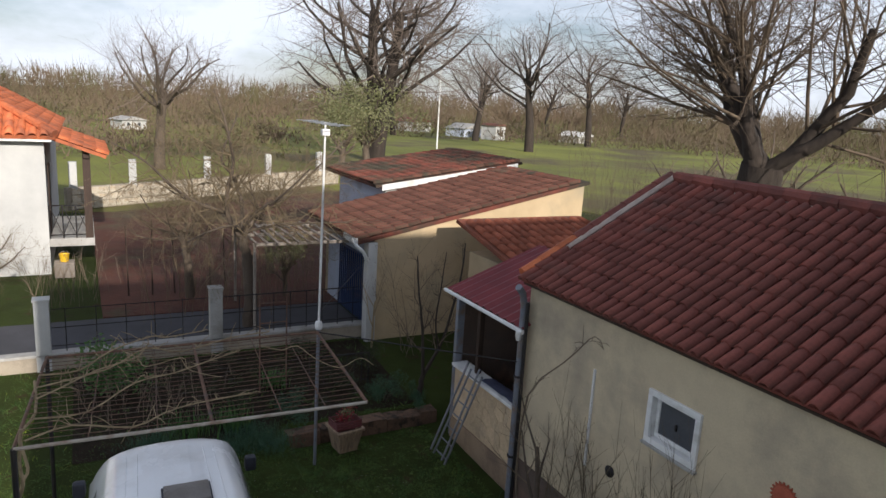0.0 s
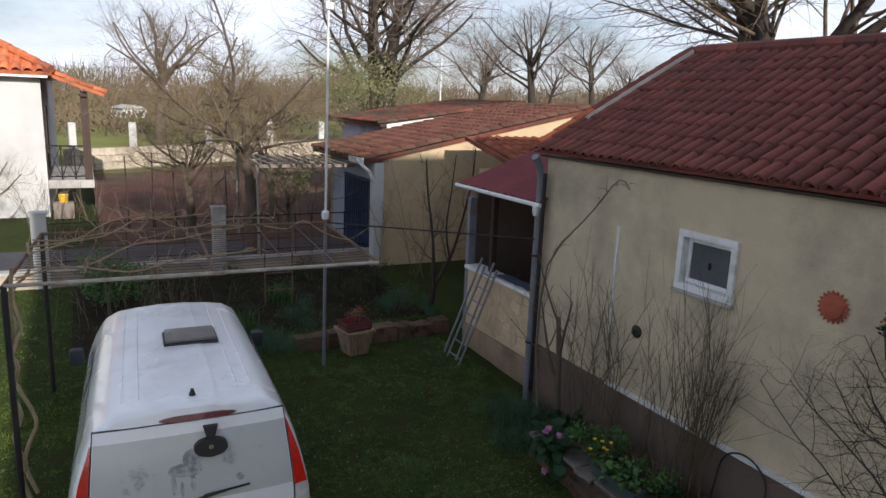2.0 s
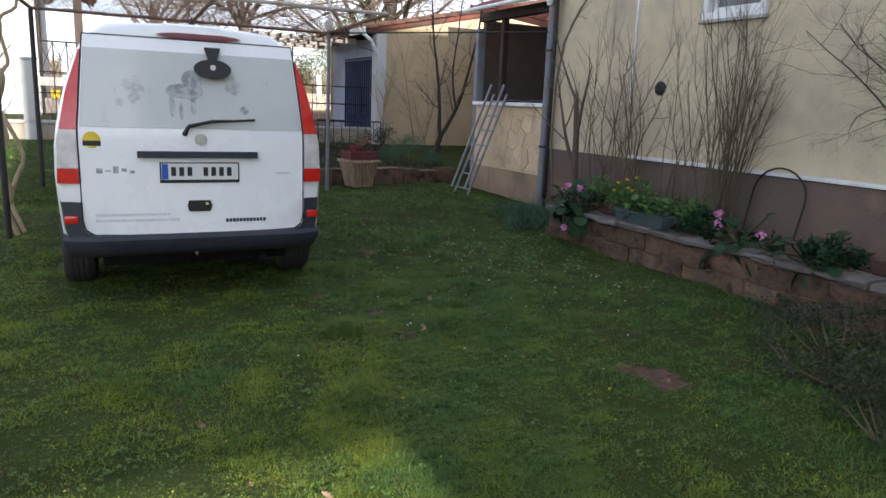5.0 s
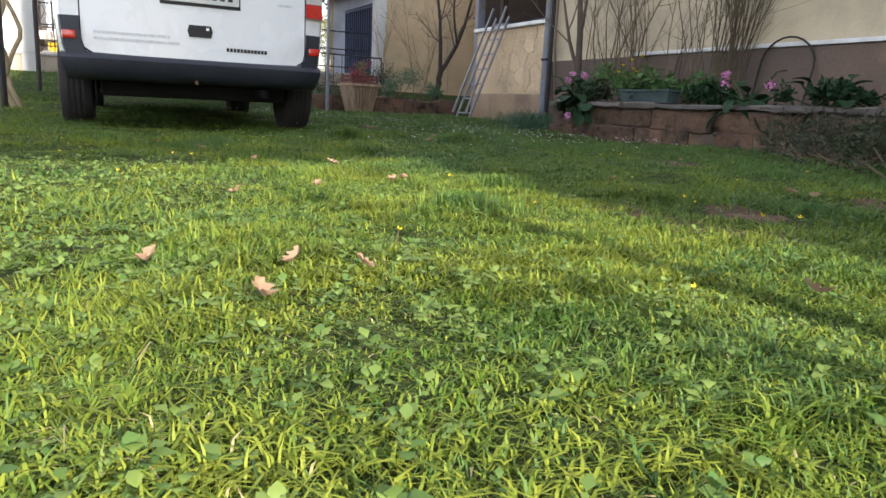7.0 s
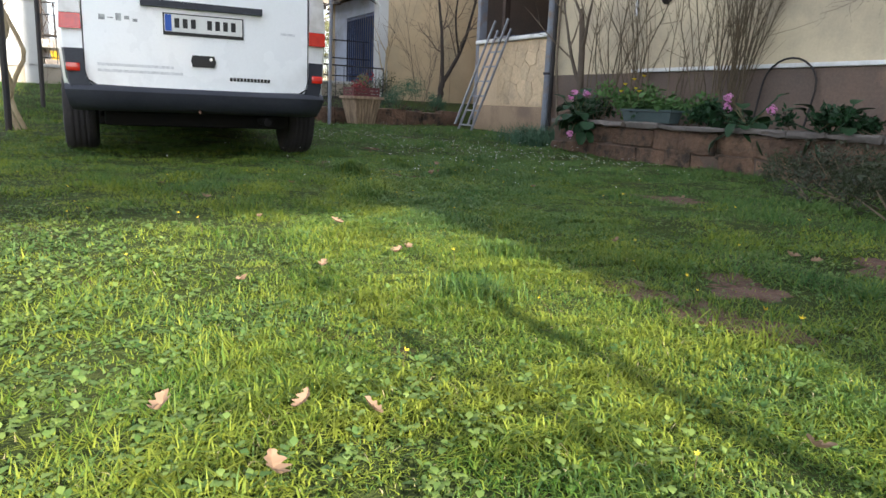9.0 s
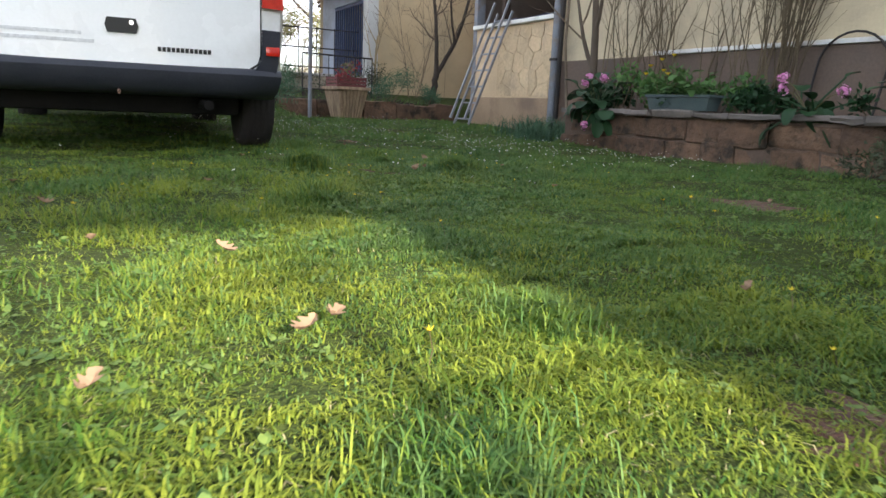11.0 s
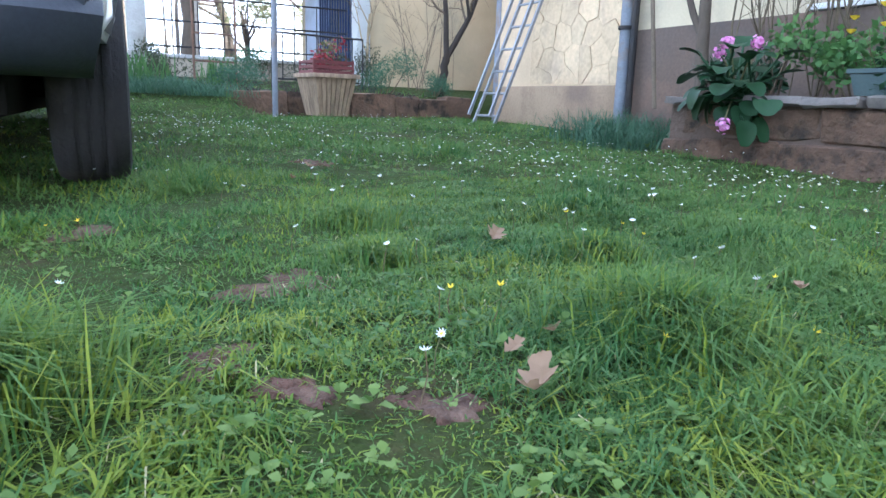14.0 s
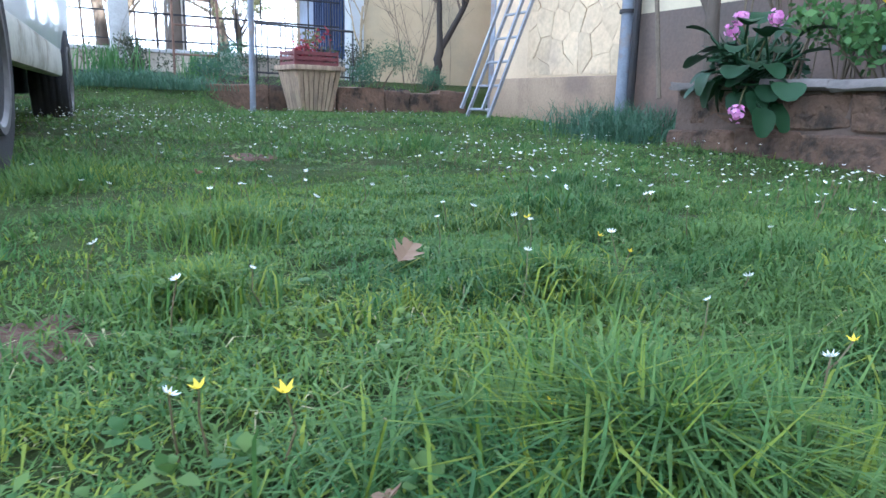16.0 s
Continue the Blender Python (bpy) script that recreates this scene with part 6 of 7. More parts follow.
def make_gate():
    g = thing("gate", pose(6.5, 0.7, 0.4), "thin dark iron gate standing on the terrace", "gate")
    bm = tube(bmesh.new(), [(0, 0, 0), (0, 0, 0.7), (0, 1.25, 0.72), (0, 1.25, 0.02)], 0.016, 6)
    part("gate_frame", bm, DARK_IRON, g)
    part("rail", bar((0, 0, 0.12), (0, 1.25, 0.14), 0.012, 6), DARK_IRON, g)
    for i in range(7):
        part("bar", bar((0, 0.15 + i * 0.16, 0.12), (0, 0.15 + i * 0.16, 0.71), 0.008, 6), DARK_IRON, g)


make_gate()


def make_trellis():
    t = thing("trellis", pose(6.75, 2.35, 0.3), "rusty ladder-like plant trellis", "trellis")
    for y in (0, 0.52):
        part("upright", bar((0, y, 0), (0, y, 2.1), 0.016, 6), RUSTY, t)
    for z in (0.05, 0.42, 0.76, 1.15, 1.55, 1.95):
        part("rung", bar((0, 0, z), (0, 0.52, z), 0.013, 6), RUSTY, t)


make_trellis()


# ---- stone bed along the house ----
def stone(parent, x0, x1, y0, y1, z0, z1, rng, material, name="stone", j=0.018):
    """A rough block: a bevelled box pushed out of true."""
    bm = boxed(x0, x1, y0, y1, z0, z1)
    bmesh.ops.bevel(bm, geom=list(bm.edges), offset=min(0.012, (z1 - z0) * 0.22), segments=1, affect="EDGES")
    for v in bm.verts:
        if rng.random() < 0.5:
            v.co += Vector((rng.uniform(-j, j), rng.uniform(-j, j), rng.uniform(-j, j) * 0.7))
    bmesh.ops.subdivide_edges(bm, edges=[q for q in bm.edges if q.calc_length() > 0.1], cuts=2, use_grid_fill=True)
    for v in bm.verts:
        v.co += 0.016 * noise.noise_vector(v.co * 11.0) + 0.009 * noise.noise_vector(v.co * 33.0)
    return part(name, bm, material, parent)


MORTAR_BROWN = mat("brown_mortar", (0.13, 0.09, 0.068), (0.09, 0.064, 0.05), 4.0, 0.97, 0.6, fine=30, bump_dist=0.02)


def make_bed():
    rng = random.Random(12)
    b = thing("flower_bed", pose(0, 0, 0), "raised flower bed edged with rough brown stones", "flower bed")
    part("core", boxed(-5.4, 0.6, 0.55, 0.972, -0.1, 0.33), MORTAR_BROWN, b, smooth=False)
    part("soil", boxed(-5.4, 0.56, 0.05, 0.56, 0.0, 0.36), SOIL, b, smooth=False)
    for row in range(2):
        x = 0.64 - row * 0.14
        while x > -5.4:
            L = rng.uniform(0.3, 0.62)
            stone(b, x - L + 0.005, x, 0.82, 0.988 + rng.uniform(-0.014, 0.014), row * 0.175 - 0.03 + rng.uniform(-0.02, 0.012), row * 0.175 + 0.143 + rng.uniform(-0.02, 0.012), rng, STONE_BROWN, j=0.006)
            x -= L
    for row in range(2):
        for y in (0.2, 0.5):
            stone(b, 0.5, 0.66, y, y + 0.3, row * 0.175 - 0.03, row * 0.175 + 0.15, rng, STONE_BROWN)
    x = 0.62
    while x > -5.4:
        L = rng.uniform(0.24, 0.46)
        stone(b, x - L + 0.015, x, 0.74, 1.04 + rng.uniform(-0.03, 0.03), 0.335, 0.335 + rng.uniform(0.035, 0.055), rng, SLATE, "coping_slab", 0.012)
        x -= L


make_bed()


def make_retaining():
    rng = random.Random(14)
    r = thing("retaining_edge", pose(4.95, 0, 0.0), "low edge of pale brown stones holding the terrace", "stone edging")
    y = -0.15
    while y < 2.7:
        L = rng.uniform(0.32, 0.6)
        stone(r, rng.uniform(-0.03, 0.02), 0.3, y, y + L - 0.02, 0.02, 0.36 + rng.uniform(-0.03, 0.03), rng, STONE_BROWN)
        y += L


make_retaining()


def make_cladding():
    """Crazy paving of pale stones on the porch's low wall: cells of scattered seeds, each shrunk and drawn proud."""
    rng = random.Random(21)
    t = thing("stone_cladding", pose(0, -0.17, 0), "pale cream irregular flat stones facing the low porch wall", "stone cladding")
    x0, x1, z0, z1 = 2.3, 3.75, 0.52, 1.49
    seeds = []
    while len(seeds) < 30:
        p = (rng.uniform(x0, x1), rng.uniform(z0, z1))
        if all((p[0] - q[0]) ** 2 + (p[1] - q[1]) ** 2 > 0.17 ** 2 for q in seeds):
            seeds.append(p)
    for s in seeds:
        poly = [(x0, z0), (x1, z0), (x1, z1), (x0, z1)]
        for q in seeds:
            if q == s:
                continue
            mx, mz = (s[0] + q[0]) / 2, (s[1] + q[1]) / 2
            nx, nz = q[0] - s[0], q[1] - s[1]
            out = []
            for i in range(len(poly)):
                a, b = poly[i], poly[(i + 1) % len(poly)]
                da = (a[0] - mx) * nx + (a[1] - mz) * nz
                db = (b[0] - mx) * nx + (b[1] - mz) * nz
                if da <= 0:
                    out.append(a)
                if da * db < 0:
                    k = da / (da - db)
                    out.append((a[0] + (b[0] - a[0]) * k, a[1] + (b[1] - a[1]) * k))
            poly = out
            if len(poly) < 3:
                break
        if len(poly) < 3:
            continue
        cx, cz = sum(p[0] for p in poly) / len(poly), sum(p[1] for p in poly) / len(poly)
        poly = [(cx + (p[0] - cx) * 0.975 + rng.uniform(-0.006, 0.006), cz + (p[1] - cz) * 0.975 + rng.uniform(-0.006, 0.006)) for p in poly]
        bm = prism(bmesh.new(), [(p[0], p[1]) for p in poly], "y", 0.0, 0.006 + rng.uniform(0, 0.006))
        part("stone", bm, STONE_FACE, t, smooth=False)


make_cladding()


# ---- ladder, planter, crate ----
def make_ladder():
    l = thing("ladder", pose(3.72, 0.44, 0.06), "grey aluminium double ladder leaning on the porch wall", "ladder")
    top = Vector((-0.16, -0.56, 1.62))
    for off, y0 in (((0, 0, 0), 0.0), ((0.0, 0.05, 0.12), 0.0)):
        o = Vector(off)
        for s in (-0.21, 0.21):
            a, b = Vector((s, 0, 0)) + o, Vector((s * 0.9, 0, 0)) + top + o * 1.2
            bm = tube(bmesh.new(), [a, b], 0.02, 4)
            part("rail", bm, GALV_DULL, l)
    for i in range(7):
        k = (i + 0.5) / 7
        part("rung", bar(Vector((-0.21, 0, 0)).lerp(top + Vector((-0.19, 0, 0)), k), Vector((0.21, 0, 0)).lerp(top + Vector((0.19, 0, 0)), k), 0.014, 6), GALV_DULL, l)


GALV_DULL = mat("dull_aluminium", (0.3, 0.31, 0.34), (0.23, 0.24, 0.26), 6.0, 0.5, 0.1, metal=0.55)
make_ladder()


def make_planter():
    p = thing("slatted_planter", pose(4.62, 1.86, 0.12, 0, 0, 8), "flared wooden slatted planter box on the grass", "planter")
    hb, ht, H = 0.165, 0.235, 0.39
    for rot in range(4):
        m = Matrix.Rotation(rot * math.pi / 2, 4, "Z")
        for i in range(8):
            a = -1 + 2 * i / 8 + 0.025
            b = a + 0.2
            bm = bmesh.new()
            q = [(hb, a * hb, 0), (hb, b * hb, 0), (ht, b * ht, H), (ht, a * ht, H)]
            o = [bm.verts.new(c) for c in q]
            k = [bm.verts.new((c[0] - 0.018, c[1], c[2])) for c in q]
            bm.faces.new(o)
            bm.faces.new(list(reversed(k)))
            for j in range(4):
                bm.faces.new((o[j], k[j], k[(j + 1) % 4], o[(j + 1) % 4]))
            part("slat", bm, WOOD_SLAT, p, m=m, smooth=False)
        part("rim", boxed(ht - 0.02, ht + 0.03, -ht - 0.03, ht - 0.025, H, H + 0.045, bevel=0.006), WOOD_SLAT, p, m=m)
    part("soil", boxed(-0.2, 0.2, -0.2, 0.2, 0.28, 0.33), SOIL, p, smooth=False)
    part("lining", prism(bmesh.new(), [(-0.14, 0.01), (0.14, 0.01), (0.19, 0.28), (-0.19, 0.28)], "x", -0.14, 0.14), DARK_WOOD, p, smooth=False)
    c = thing("crate", pose(4.62, 1.86, 0.556, 0, 0, 8), "red-brown plastic crate of seedlings on the planter", "crate")
    for z in (0.0, 0.05, 0.1):
        bm = bmesh.new()
        for a in ((-0.17, 0.17, -0.235, -0.22), (-0.17, 0.17, 0.22, 0.235), (-0.17, -0.155, -0.22, 0.22), (0.155, 0.17, -0.22, 0.22)):
            box(bm, a[0], a[1], a[2], a[3], z, z + 0.032)
        part("band", bm, CRATE_RED, c, smooth=False)
    for x in (-0.17, 0.155):
        for y in (-0.235, 0.22):
            part("corner_post", boxed(x - 0.002, x + 0.017, y - 0.002, y + 0.017, 0, 0.14), CRATE_RED, c, smooth=False)
    part("base", boxed(-0.155, 0.155, -0.22, 0.22, 0.002, 0.01), CRATE_RED, c, smooth=False)
    s = thing("red_seedlings", pose(4.62, 1.82, 0.568), "reddish leafy seedlings growing in the crate", "plant")
    rng = random.Random(4)
    bm = bmesh.new()
    for i in range(16):
        q = Vector((rng.uniform(-0.13, 0.13), rng.uniform(-0.2, 0.15), 0))
        tube(bm, [q, q + Vector((rng.gauss(0, 0.03), rng.gauss(0, 0.03), rng.uniform(0.15, 0.32)))], [0.004, 0.002], 4)
    tagged(part("stems", bm, CRATE_RED, s), kind="stuff")
    leaf_cloud(s, "leaves", [((0, -0.05, 0.2), 0.2), ((0, 0.08, 0.15), 0.12)], 130, 0.06, RED_PETAL, 6, aspect=2)
    leaf_cloud(s, "leaves", [((0, 0.02, 0.22), 0.16)], 120, 0.05, OLIVE, 7, aspect=2)


CRATE_RED = mat("red_brown_plastic", (0.15, 0.04, 0.042), (0.11, 0.032, 0.034), 6.0, 0.6, 0.05)
make_planter()


def make_sun_plaque():
    s = thing("sun_plaque", pose(-2.3, 0.0, 2.73), "round terracotta sun plaque with pointed rays", "wall plaque")
    bm = bmesh.new()
    n = 40
    rim = [(0.15 if k % 2 else 0.115) for k in range(n)]
    prism(bm, [(rim[k] * math.cos(2 * math.pi * k / n), rim[k] * math.sin(2 * math.pi * k / n)) for k in range(n)], "y", 0.004, 0.02)
    part("ray_ring", bm, TERRACOTTA, s, smooth=False)
    part("disc", lathe(bmesh.new(), [(0.11, 0.021), (0.1, 0.035), (0.06, 0.045), (0.02, 0.048)], 28, axis="y"), TERRACOTTA, s)


TERRACOTTA = mat("terracotta", (0.38, 0.1, 0.055), (0.3, 0.08, 0.045), 8.0, 0.85, 0.3)
make_sun_plaque()


GREY_LEAF = leafy("grey_green_leaves", (0.035, 0.042, 0.026), (0.075, 0.08, 0.05))
OLIVE_DARK = leafy("dark_grey_green_leaves", (0.025, 0.035, 0.015), (0.055, 0.065, 0.03))


# ---- plants of the bed ----
def round_leaf(bm, base, tip_dir, up, L, W, droop):
    """A broad cupped leaf, its blade bending down towards the tip."""
    d, upv = Vector(tip_dir).normalized(), Vector(up)
    s = d.cross(upv).normalized()
    rows = []
    prof = (0.35, 0.82, 1.0, 1.0, 0.84, 0.4)
    for i, w in enumerate(prof):
        k = i / (len(prof) - 1)
        c = Vector(base) + d * L * k + upv * (-droop * L * k * k)
        rows.append([bm.verts.new(c + s * (W * 0.5 * w * q) + upv * (0.12 * W * w * abs(q))) for q in (-1, -0.5, 0, 0.5, 1)])
    for r0, r1 in zip(rows, rows[1:]):
        for i in range(4):
            bm.faces.new((r0[i], r0[i + 1], r1[i + 1], r1[i]))


def bergenia(u, v, z, leaves, heads, seed, size=0.2):
    rng = random.Random(seed)
    t = thing("bergenia", pose(u, v, z), "big-leaved green plant with pink flower heads spilling over stones", "plant")
    for i in range(leaves):
        az = 2.4 * i + rng.uniform(-0.4, 0.4)
        el = rng.uniform(-1.3, 1.0)
        d = Vector((math.cos(az) * 0.9, math.sin(az) * 0.9 + 0.2, el)).normalized()
        st = rng.uniform(0.06, 0.26)
        b = Vector((rng.gauss(0, 0.07), rng.gauss(0, 0.05), rng.uniform(0, 0.1)))
        q = b + d * st + Vector((0, 0, 0.05))
        bm = bmesh.new()
        upv = Vector((0, 0, 1)) - d * d.z
        upv = upv.normalized() if upv.length > 0.1 else Vector((0, 1, 0))
        round_leaf(bm, q, d, upv, size * rng.uniform(0.5, 0.8), size * rng.uniform(0.5, 0.8), rng.uniform(0.1, 0.9))
        tube(bm, [b, q], 0.007, 5, cap=False)
        part("leaf", bm, BIG_LEAF, t)
    for h in heads:
        b = Vector((0, 0, 0.05))
        h = Vector(h)
        part("flower_stalk", tube(bmesh.new(), [b, b.lerp(h, 0.6) + Vector((0, 0, 0.03)), h], 0.0045, 5), STALK, t)
        bm = bmesh.new()
        for k in range(26):
            d = Vector((rng.gauss(0, 1), rng.gauss(0, 1), rng.gauss(0.2, 1))).normalized()
            c = h + d * rng.uniform(0.012, 0.042)
            a = d.orthogonal().normalized() * 0.013
            w = d.cross(a).normalized() * 0.013
            ring = [bm.verts.new(c + a * math.cos(x) + w * math.sin(x) + d * 0.006) for x in (2 * math.pi * j / 5 for j in range(5))]
            m = bm.verts.new(c)
            for j in range(5):
                bm.faces.new((ring[j], ring[(j + 1) % 5], m))
        part("flower_head", bm, PINK, t, "pink flower head")


STALK = mat("green_red_stalk", (0.09, 0.1, 0.035), (0.12, 0.075, 0.04), 9.0, 0.6, 0.0)
bergenia(0.12, 1.0, 0.34, 66, [(0.0, 0.1, 0.32), (-0.17, 0.08, 0.32), (0.04, 0.12, 0.27), (-0.14, 0.24, -0.12)], 81, 0.18)
bergenia(-1.95, 0.85, 0.34, 24, [(0.15, 0.1, 0.22), (-0.3, 0.12, 0.2), (0.2, 0.05, 0.3)], 82, 0.18)
bergenia(-2.7, 0.9, 0.3, 16, [], 83, 0.17)


def leafy_clump(nm, u, v, z, w, h, count, size, material, seed, label, aspect=1.6):
    t = thing(nm, pose(u, v, z), label, "plant")
    rng = random.Random(seed)
    cs = [((rng.gauss(0, w * 0.3), rng.gauss(0, w * 0.2), h * rng.uniform(0.25, 0.8)), h * 0.35) for i in range(7)]
    leaf_cloud(t, "leaves", cs, count, size, material, seed, up=0.5, aspect=aspect)
    for c, r in cs:
        part("stem", tube(bmesh.new(), [(c[0] * 0.3, c[1] * 0.3, 0), c], [0.007, 0.003], 5), CANE, t)
    return t


leafy_clump("leafy_plant", -0.35, 0.62, 0.36, 0.6, 0.42, 1100, 0.05, BRIGHT_LEAF, 91, "bright green leafy plant in the bed")
leafy_clump("leafy_plant", -0.95, 0.6, 0.36, 0.5, 0.3, 600, 0.045, BRIGHT_LEAF, 92, "bright green leafy plant in the bed")
for _i, (_u, _v, _w) in enumerate(((-0.7, 0.75, 0.7), (-1.4, 0.7, 0.6), (-2.4, 0.8, 0.8), (-3.2, 0.8, 0.9), (-4.2, 0.8, 1.0), (0.35, 0.6, 0.5))):
    leafy_clump("dark_leafy_plant", _u, _v, 0.34, _w, 0.26, 700, 0.05, BIG_LEAF, 110 + _i, "low dark green leafy plant in the stone bed")
leafy_clump("rosemary_bush", 5.7, 0.75, 0.35, 0.8, 0.55, 2200, 0.055, BLUE_BLADE, 93, "blue-green needle-leaved bush on the terrace", 6)
leafy_clump("rosemary_bush", 5.5, 0.1, 0.35, 0.7, 0.35, 1300, 0.055, BLUE_BLADE, 94, "low blue-green bush on the terrace", 6)
leafy_clump("rosemary_bush", 5.8, 2.6, 0.36, 0.9, 0.5, 1700, 0.06, BLUE_BLADE, 95, "blue-green needle-leaved bush on the terrace", 6)
leafy_clump("laurel_bush", 7.6, 5.3, 0.46, 0.9, 1.15, 1500, 0.1, BRIGHT_LEAF, 96, "small green bush before the fence wall", 2.2)
for _i, (_u, _v, _h) in enumerate(((6.6, 1.3, 0.45), (7.2, 0.5, 0.6), (7.9, 1.6, 0.55), (6.3, 3.4, 0.4), (7.6, 3.2, 0.5))):
    leafy_clump("garden_shrub", _u, _v, lift(_u, _v), 0.9, _h, 900, 0.05, OLIVE_DARK, 160 + _i, "dark leafy shrub growing on the garden terrace", 3)
for _i, (_u, _v, _h) in enumerate(((-3.1, 1.3, 0.45), (-3.5, 1.75, 0.55), (-3.6, 2.2, 0.5), (-4.0, 2.1, 0.6), (-4.3, 2.6, 0.5), (-4.9, 2.7, 0.6))):
    leafy_clump("grey_shrub", _u, _v, 0.0, 0.9, _h * 0.62, 1000, 0.042, GREY_LEAF if _i % 2 else OLIVE_DARK, 120 + _i, "low dark grey-green shrub at the lawn's edge", 4)


def blade_tuft(nm, u, v, z, w, h, count, seed, label, material, width=0.009, arch=0.7):
    rng = random.Random(seed)
    t = thing(nm, pose(u, v, z), label, "plant")
    verts, faces = [], []
    for i in range(count):
        p = Vector((rng.gauss(0, w * 0.3), rng.gauss(0, w * 0.3), 0))
        az = rng.uniform(0, 6.28)
        d = Vector((math.cos(az), math.sin(az), 0))
        s = Vector((-d.y, d.x, 0)) * width * rng.uniform(0.5, 1)
        L, k = h * rng.uniform(0.6, 1.2), arch * rng.uniform(0.3, 1.2)
        j = len(verts)
        for q, ww in ((0, 1), (0.4, 0.9), (0.75, 0.6)):
            c = p + d * (L * k * q * q) + Vector((0, 0, L * (q - 0.42 * k * q * q)))
            verts.extend((c - s * ww, c + s * ww))
        verts.append(p + d * (L * k) + Vector((0, 0, L * (1 - 0.55 * k))))
        faces.extend(((j, j + 1, j + 3, j + 2), (j + 2, j + 3, j + 5, j + 4), (j + 4, j + 5, j + 6)))
    tagged(raw("foliage", verts, faces, material, t), kind="stuff")


blade_tuft("blade_plant", 1.55, 0.55, 0.04, 0.8, 0.3, 900, 101, "dense blue-green tuft of narrow leaves by the corner", BLUE_BLADE, 0.004, 1.0)
blade_tuft("blade_plant", 1.0, 1.0, 0.02, 0.5, 0.24, 420, 102, "dense blue-green tuft of narrow leaves by the stones", BLUE_BLADE, 0.004, 1.0)
for _i, (_u, _v) in enumerate(((4.9, 3.1), (5.0, 3.7), (4.8, 4.4), (5.3, 3.4), (5.4, 4.9))):
    blade_tuft("blade_plant", _u, _v, lift(_u, _v), 0.7, 0.2, 700, 130 + _i, "soft blue-green tuft of narrow leaves on the slope", BLUE_BLADE, 0.004, 1.0)
blade_tuft("daffodil_clump", 5.6, 3.6, 0.35, 0.5, 0.42, 130, 103, "upright bright green clump of strap leaves", BRIGHT_LEAF, 0.012, 0.4)
blade_tuft("daffodil_clump", 6.9, 2.55, 0.42, 0.4, 0.45, 110, 104, "upright bright green clump of strap leaves", BRIGHT_LEAF, 0.012, 0.4)
blade_tuft("daffodil_clump", 5.6, 4.3, 0.35, 0.7, 0.4, 130, 105, "upright bright green clump of strap leaves", BRIGHT_LEAF, 0.012, 0.4)


def make_trough():
    p = thing("flower_trough", pose(-0.84, 0.9, 0.388), "grey-green plastic flower trough of leafy plants on the stones", "flower trough")
    bm = bmesh.new()
    rows = []
    for z, a, b in ((0.0, 0.31, 0.06), (0.1, 0.335, 0.075), (0.105, 0.35, 0.085), (0.125, 0.35, 0.085), (0.125, 0.335, 0.07), (0.1, 0.325, 0.065)):
        rows.append([bm.verts.new((sx * a, sy * b, z)) for sx, sy in ((-1, -1), (1, -1), (1, 1), (-1, 1))])
    for r0, r1 in zip(rows, rows[1:]):
        for i in range(4):
            bm.faces.new((r0[i], r0[(i + 1) % 4], r1[(i + 1) % 4], r1[i]))
    bm.faces.new(rows[0])
    part("trough", bm, TROUGH, p)
    part("soil", boxed(-0.325, 0.325, -0.064, 0.064, 0.07, 0.1), SOIL, p, smooth=False)
    rng = random.Random(141)
    for i in range(70):
        b = Vector((rng.uniform(-0.3, 0.3), rng.uniform(-0.05, 0.05), 0.1))
        d = Vector((rng.gauss(0, 0.5), rng.gauss(0.1, 0.6), rng.uniform(0.4, 1.2))).normalized()
        q = b + d * rng.uniform(0.05, 0.22)
        bm = tube(bmesh.new(), [b, q], 0.002, 4, cap=False)
        dd = Vector((rng.gauss(0, 1), rng.gauss(0.3, 1), rng.uniform(-0.2, 0.6))).normalized()
        upv = (Vector((0, 0, 1)) - dd * dd.z).normalized()
        round_leaf(bm, q, dd, upv, rng.uniform(0.04, 0.075), rng.uniform(0.04, 0.075), rng.uniform(0.1, 0.6))
        part("leaf", bm, BRIGHT_LEAF, p)
    for i in range(6):
        q = Vector((rng.uniform(-0.25, 0.4), rng.gauss(0, 0.06), rng.uniform(0.28, 0.46)))
        part("flower_stalk", tube(bmesh.new(), [(q.x * 0.7, 0, 0.1), q * 0.8 + Vector((0, 0, 0.02)), q], 0.002, 4), STALK, p)
        part("flower", lathe(bmesh.new(), [(0.004, -0.006), (0.018, 0.006), (0.022, 0.014), (0.012, 0.012), (0.004, 0.008)], 10, q), YELLOW_PETAL, p, "yellow flower")


TROUGH = mat("grey_green_plastic", (0.05, 0.075, 0.08), (0.065, 0.09, 0.09), 6.0, 0.5, 0.05)
make_trough()


def make_wall_pot():
    p = thing("wall_pot", pose(-2.98, 0.17, 2.5), "dark hanging pot of red flowers fixed to the wall", "flower pot")
    part("pot", lathe(bmesh.new(), [(0.01, 0.0), (0.09, 0.0), (0.125, 0.19), (0.135, 0.195), (0.135, 0.22), (0.115, 0.22), (0.11, 0.17), (0.01, 0.17)], 24), DARK_POT, p)
    part("bracket", tube(bmesh.new(), [(0, -0.165, 0.2), (0, -0.13, 0.205)], 0.012, 6), DARK_IRON, p)
    leaf_cloud(p, "flowers", [((0, 0.02, 0.3), 0.15), ((-0.06, 0.03, 0.26), 0.12)], 170, 0.032, RED_PETAL, 151, aspect=1.4)
    leaf_cloud(p, "leaves", [((0, 0.02, 0.25), 0.15)], 260, 0.05, OLIVE_DARK, 152, aspect=1.8)


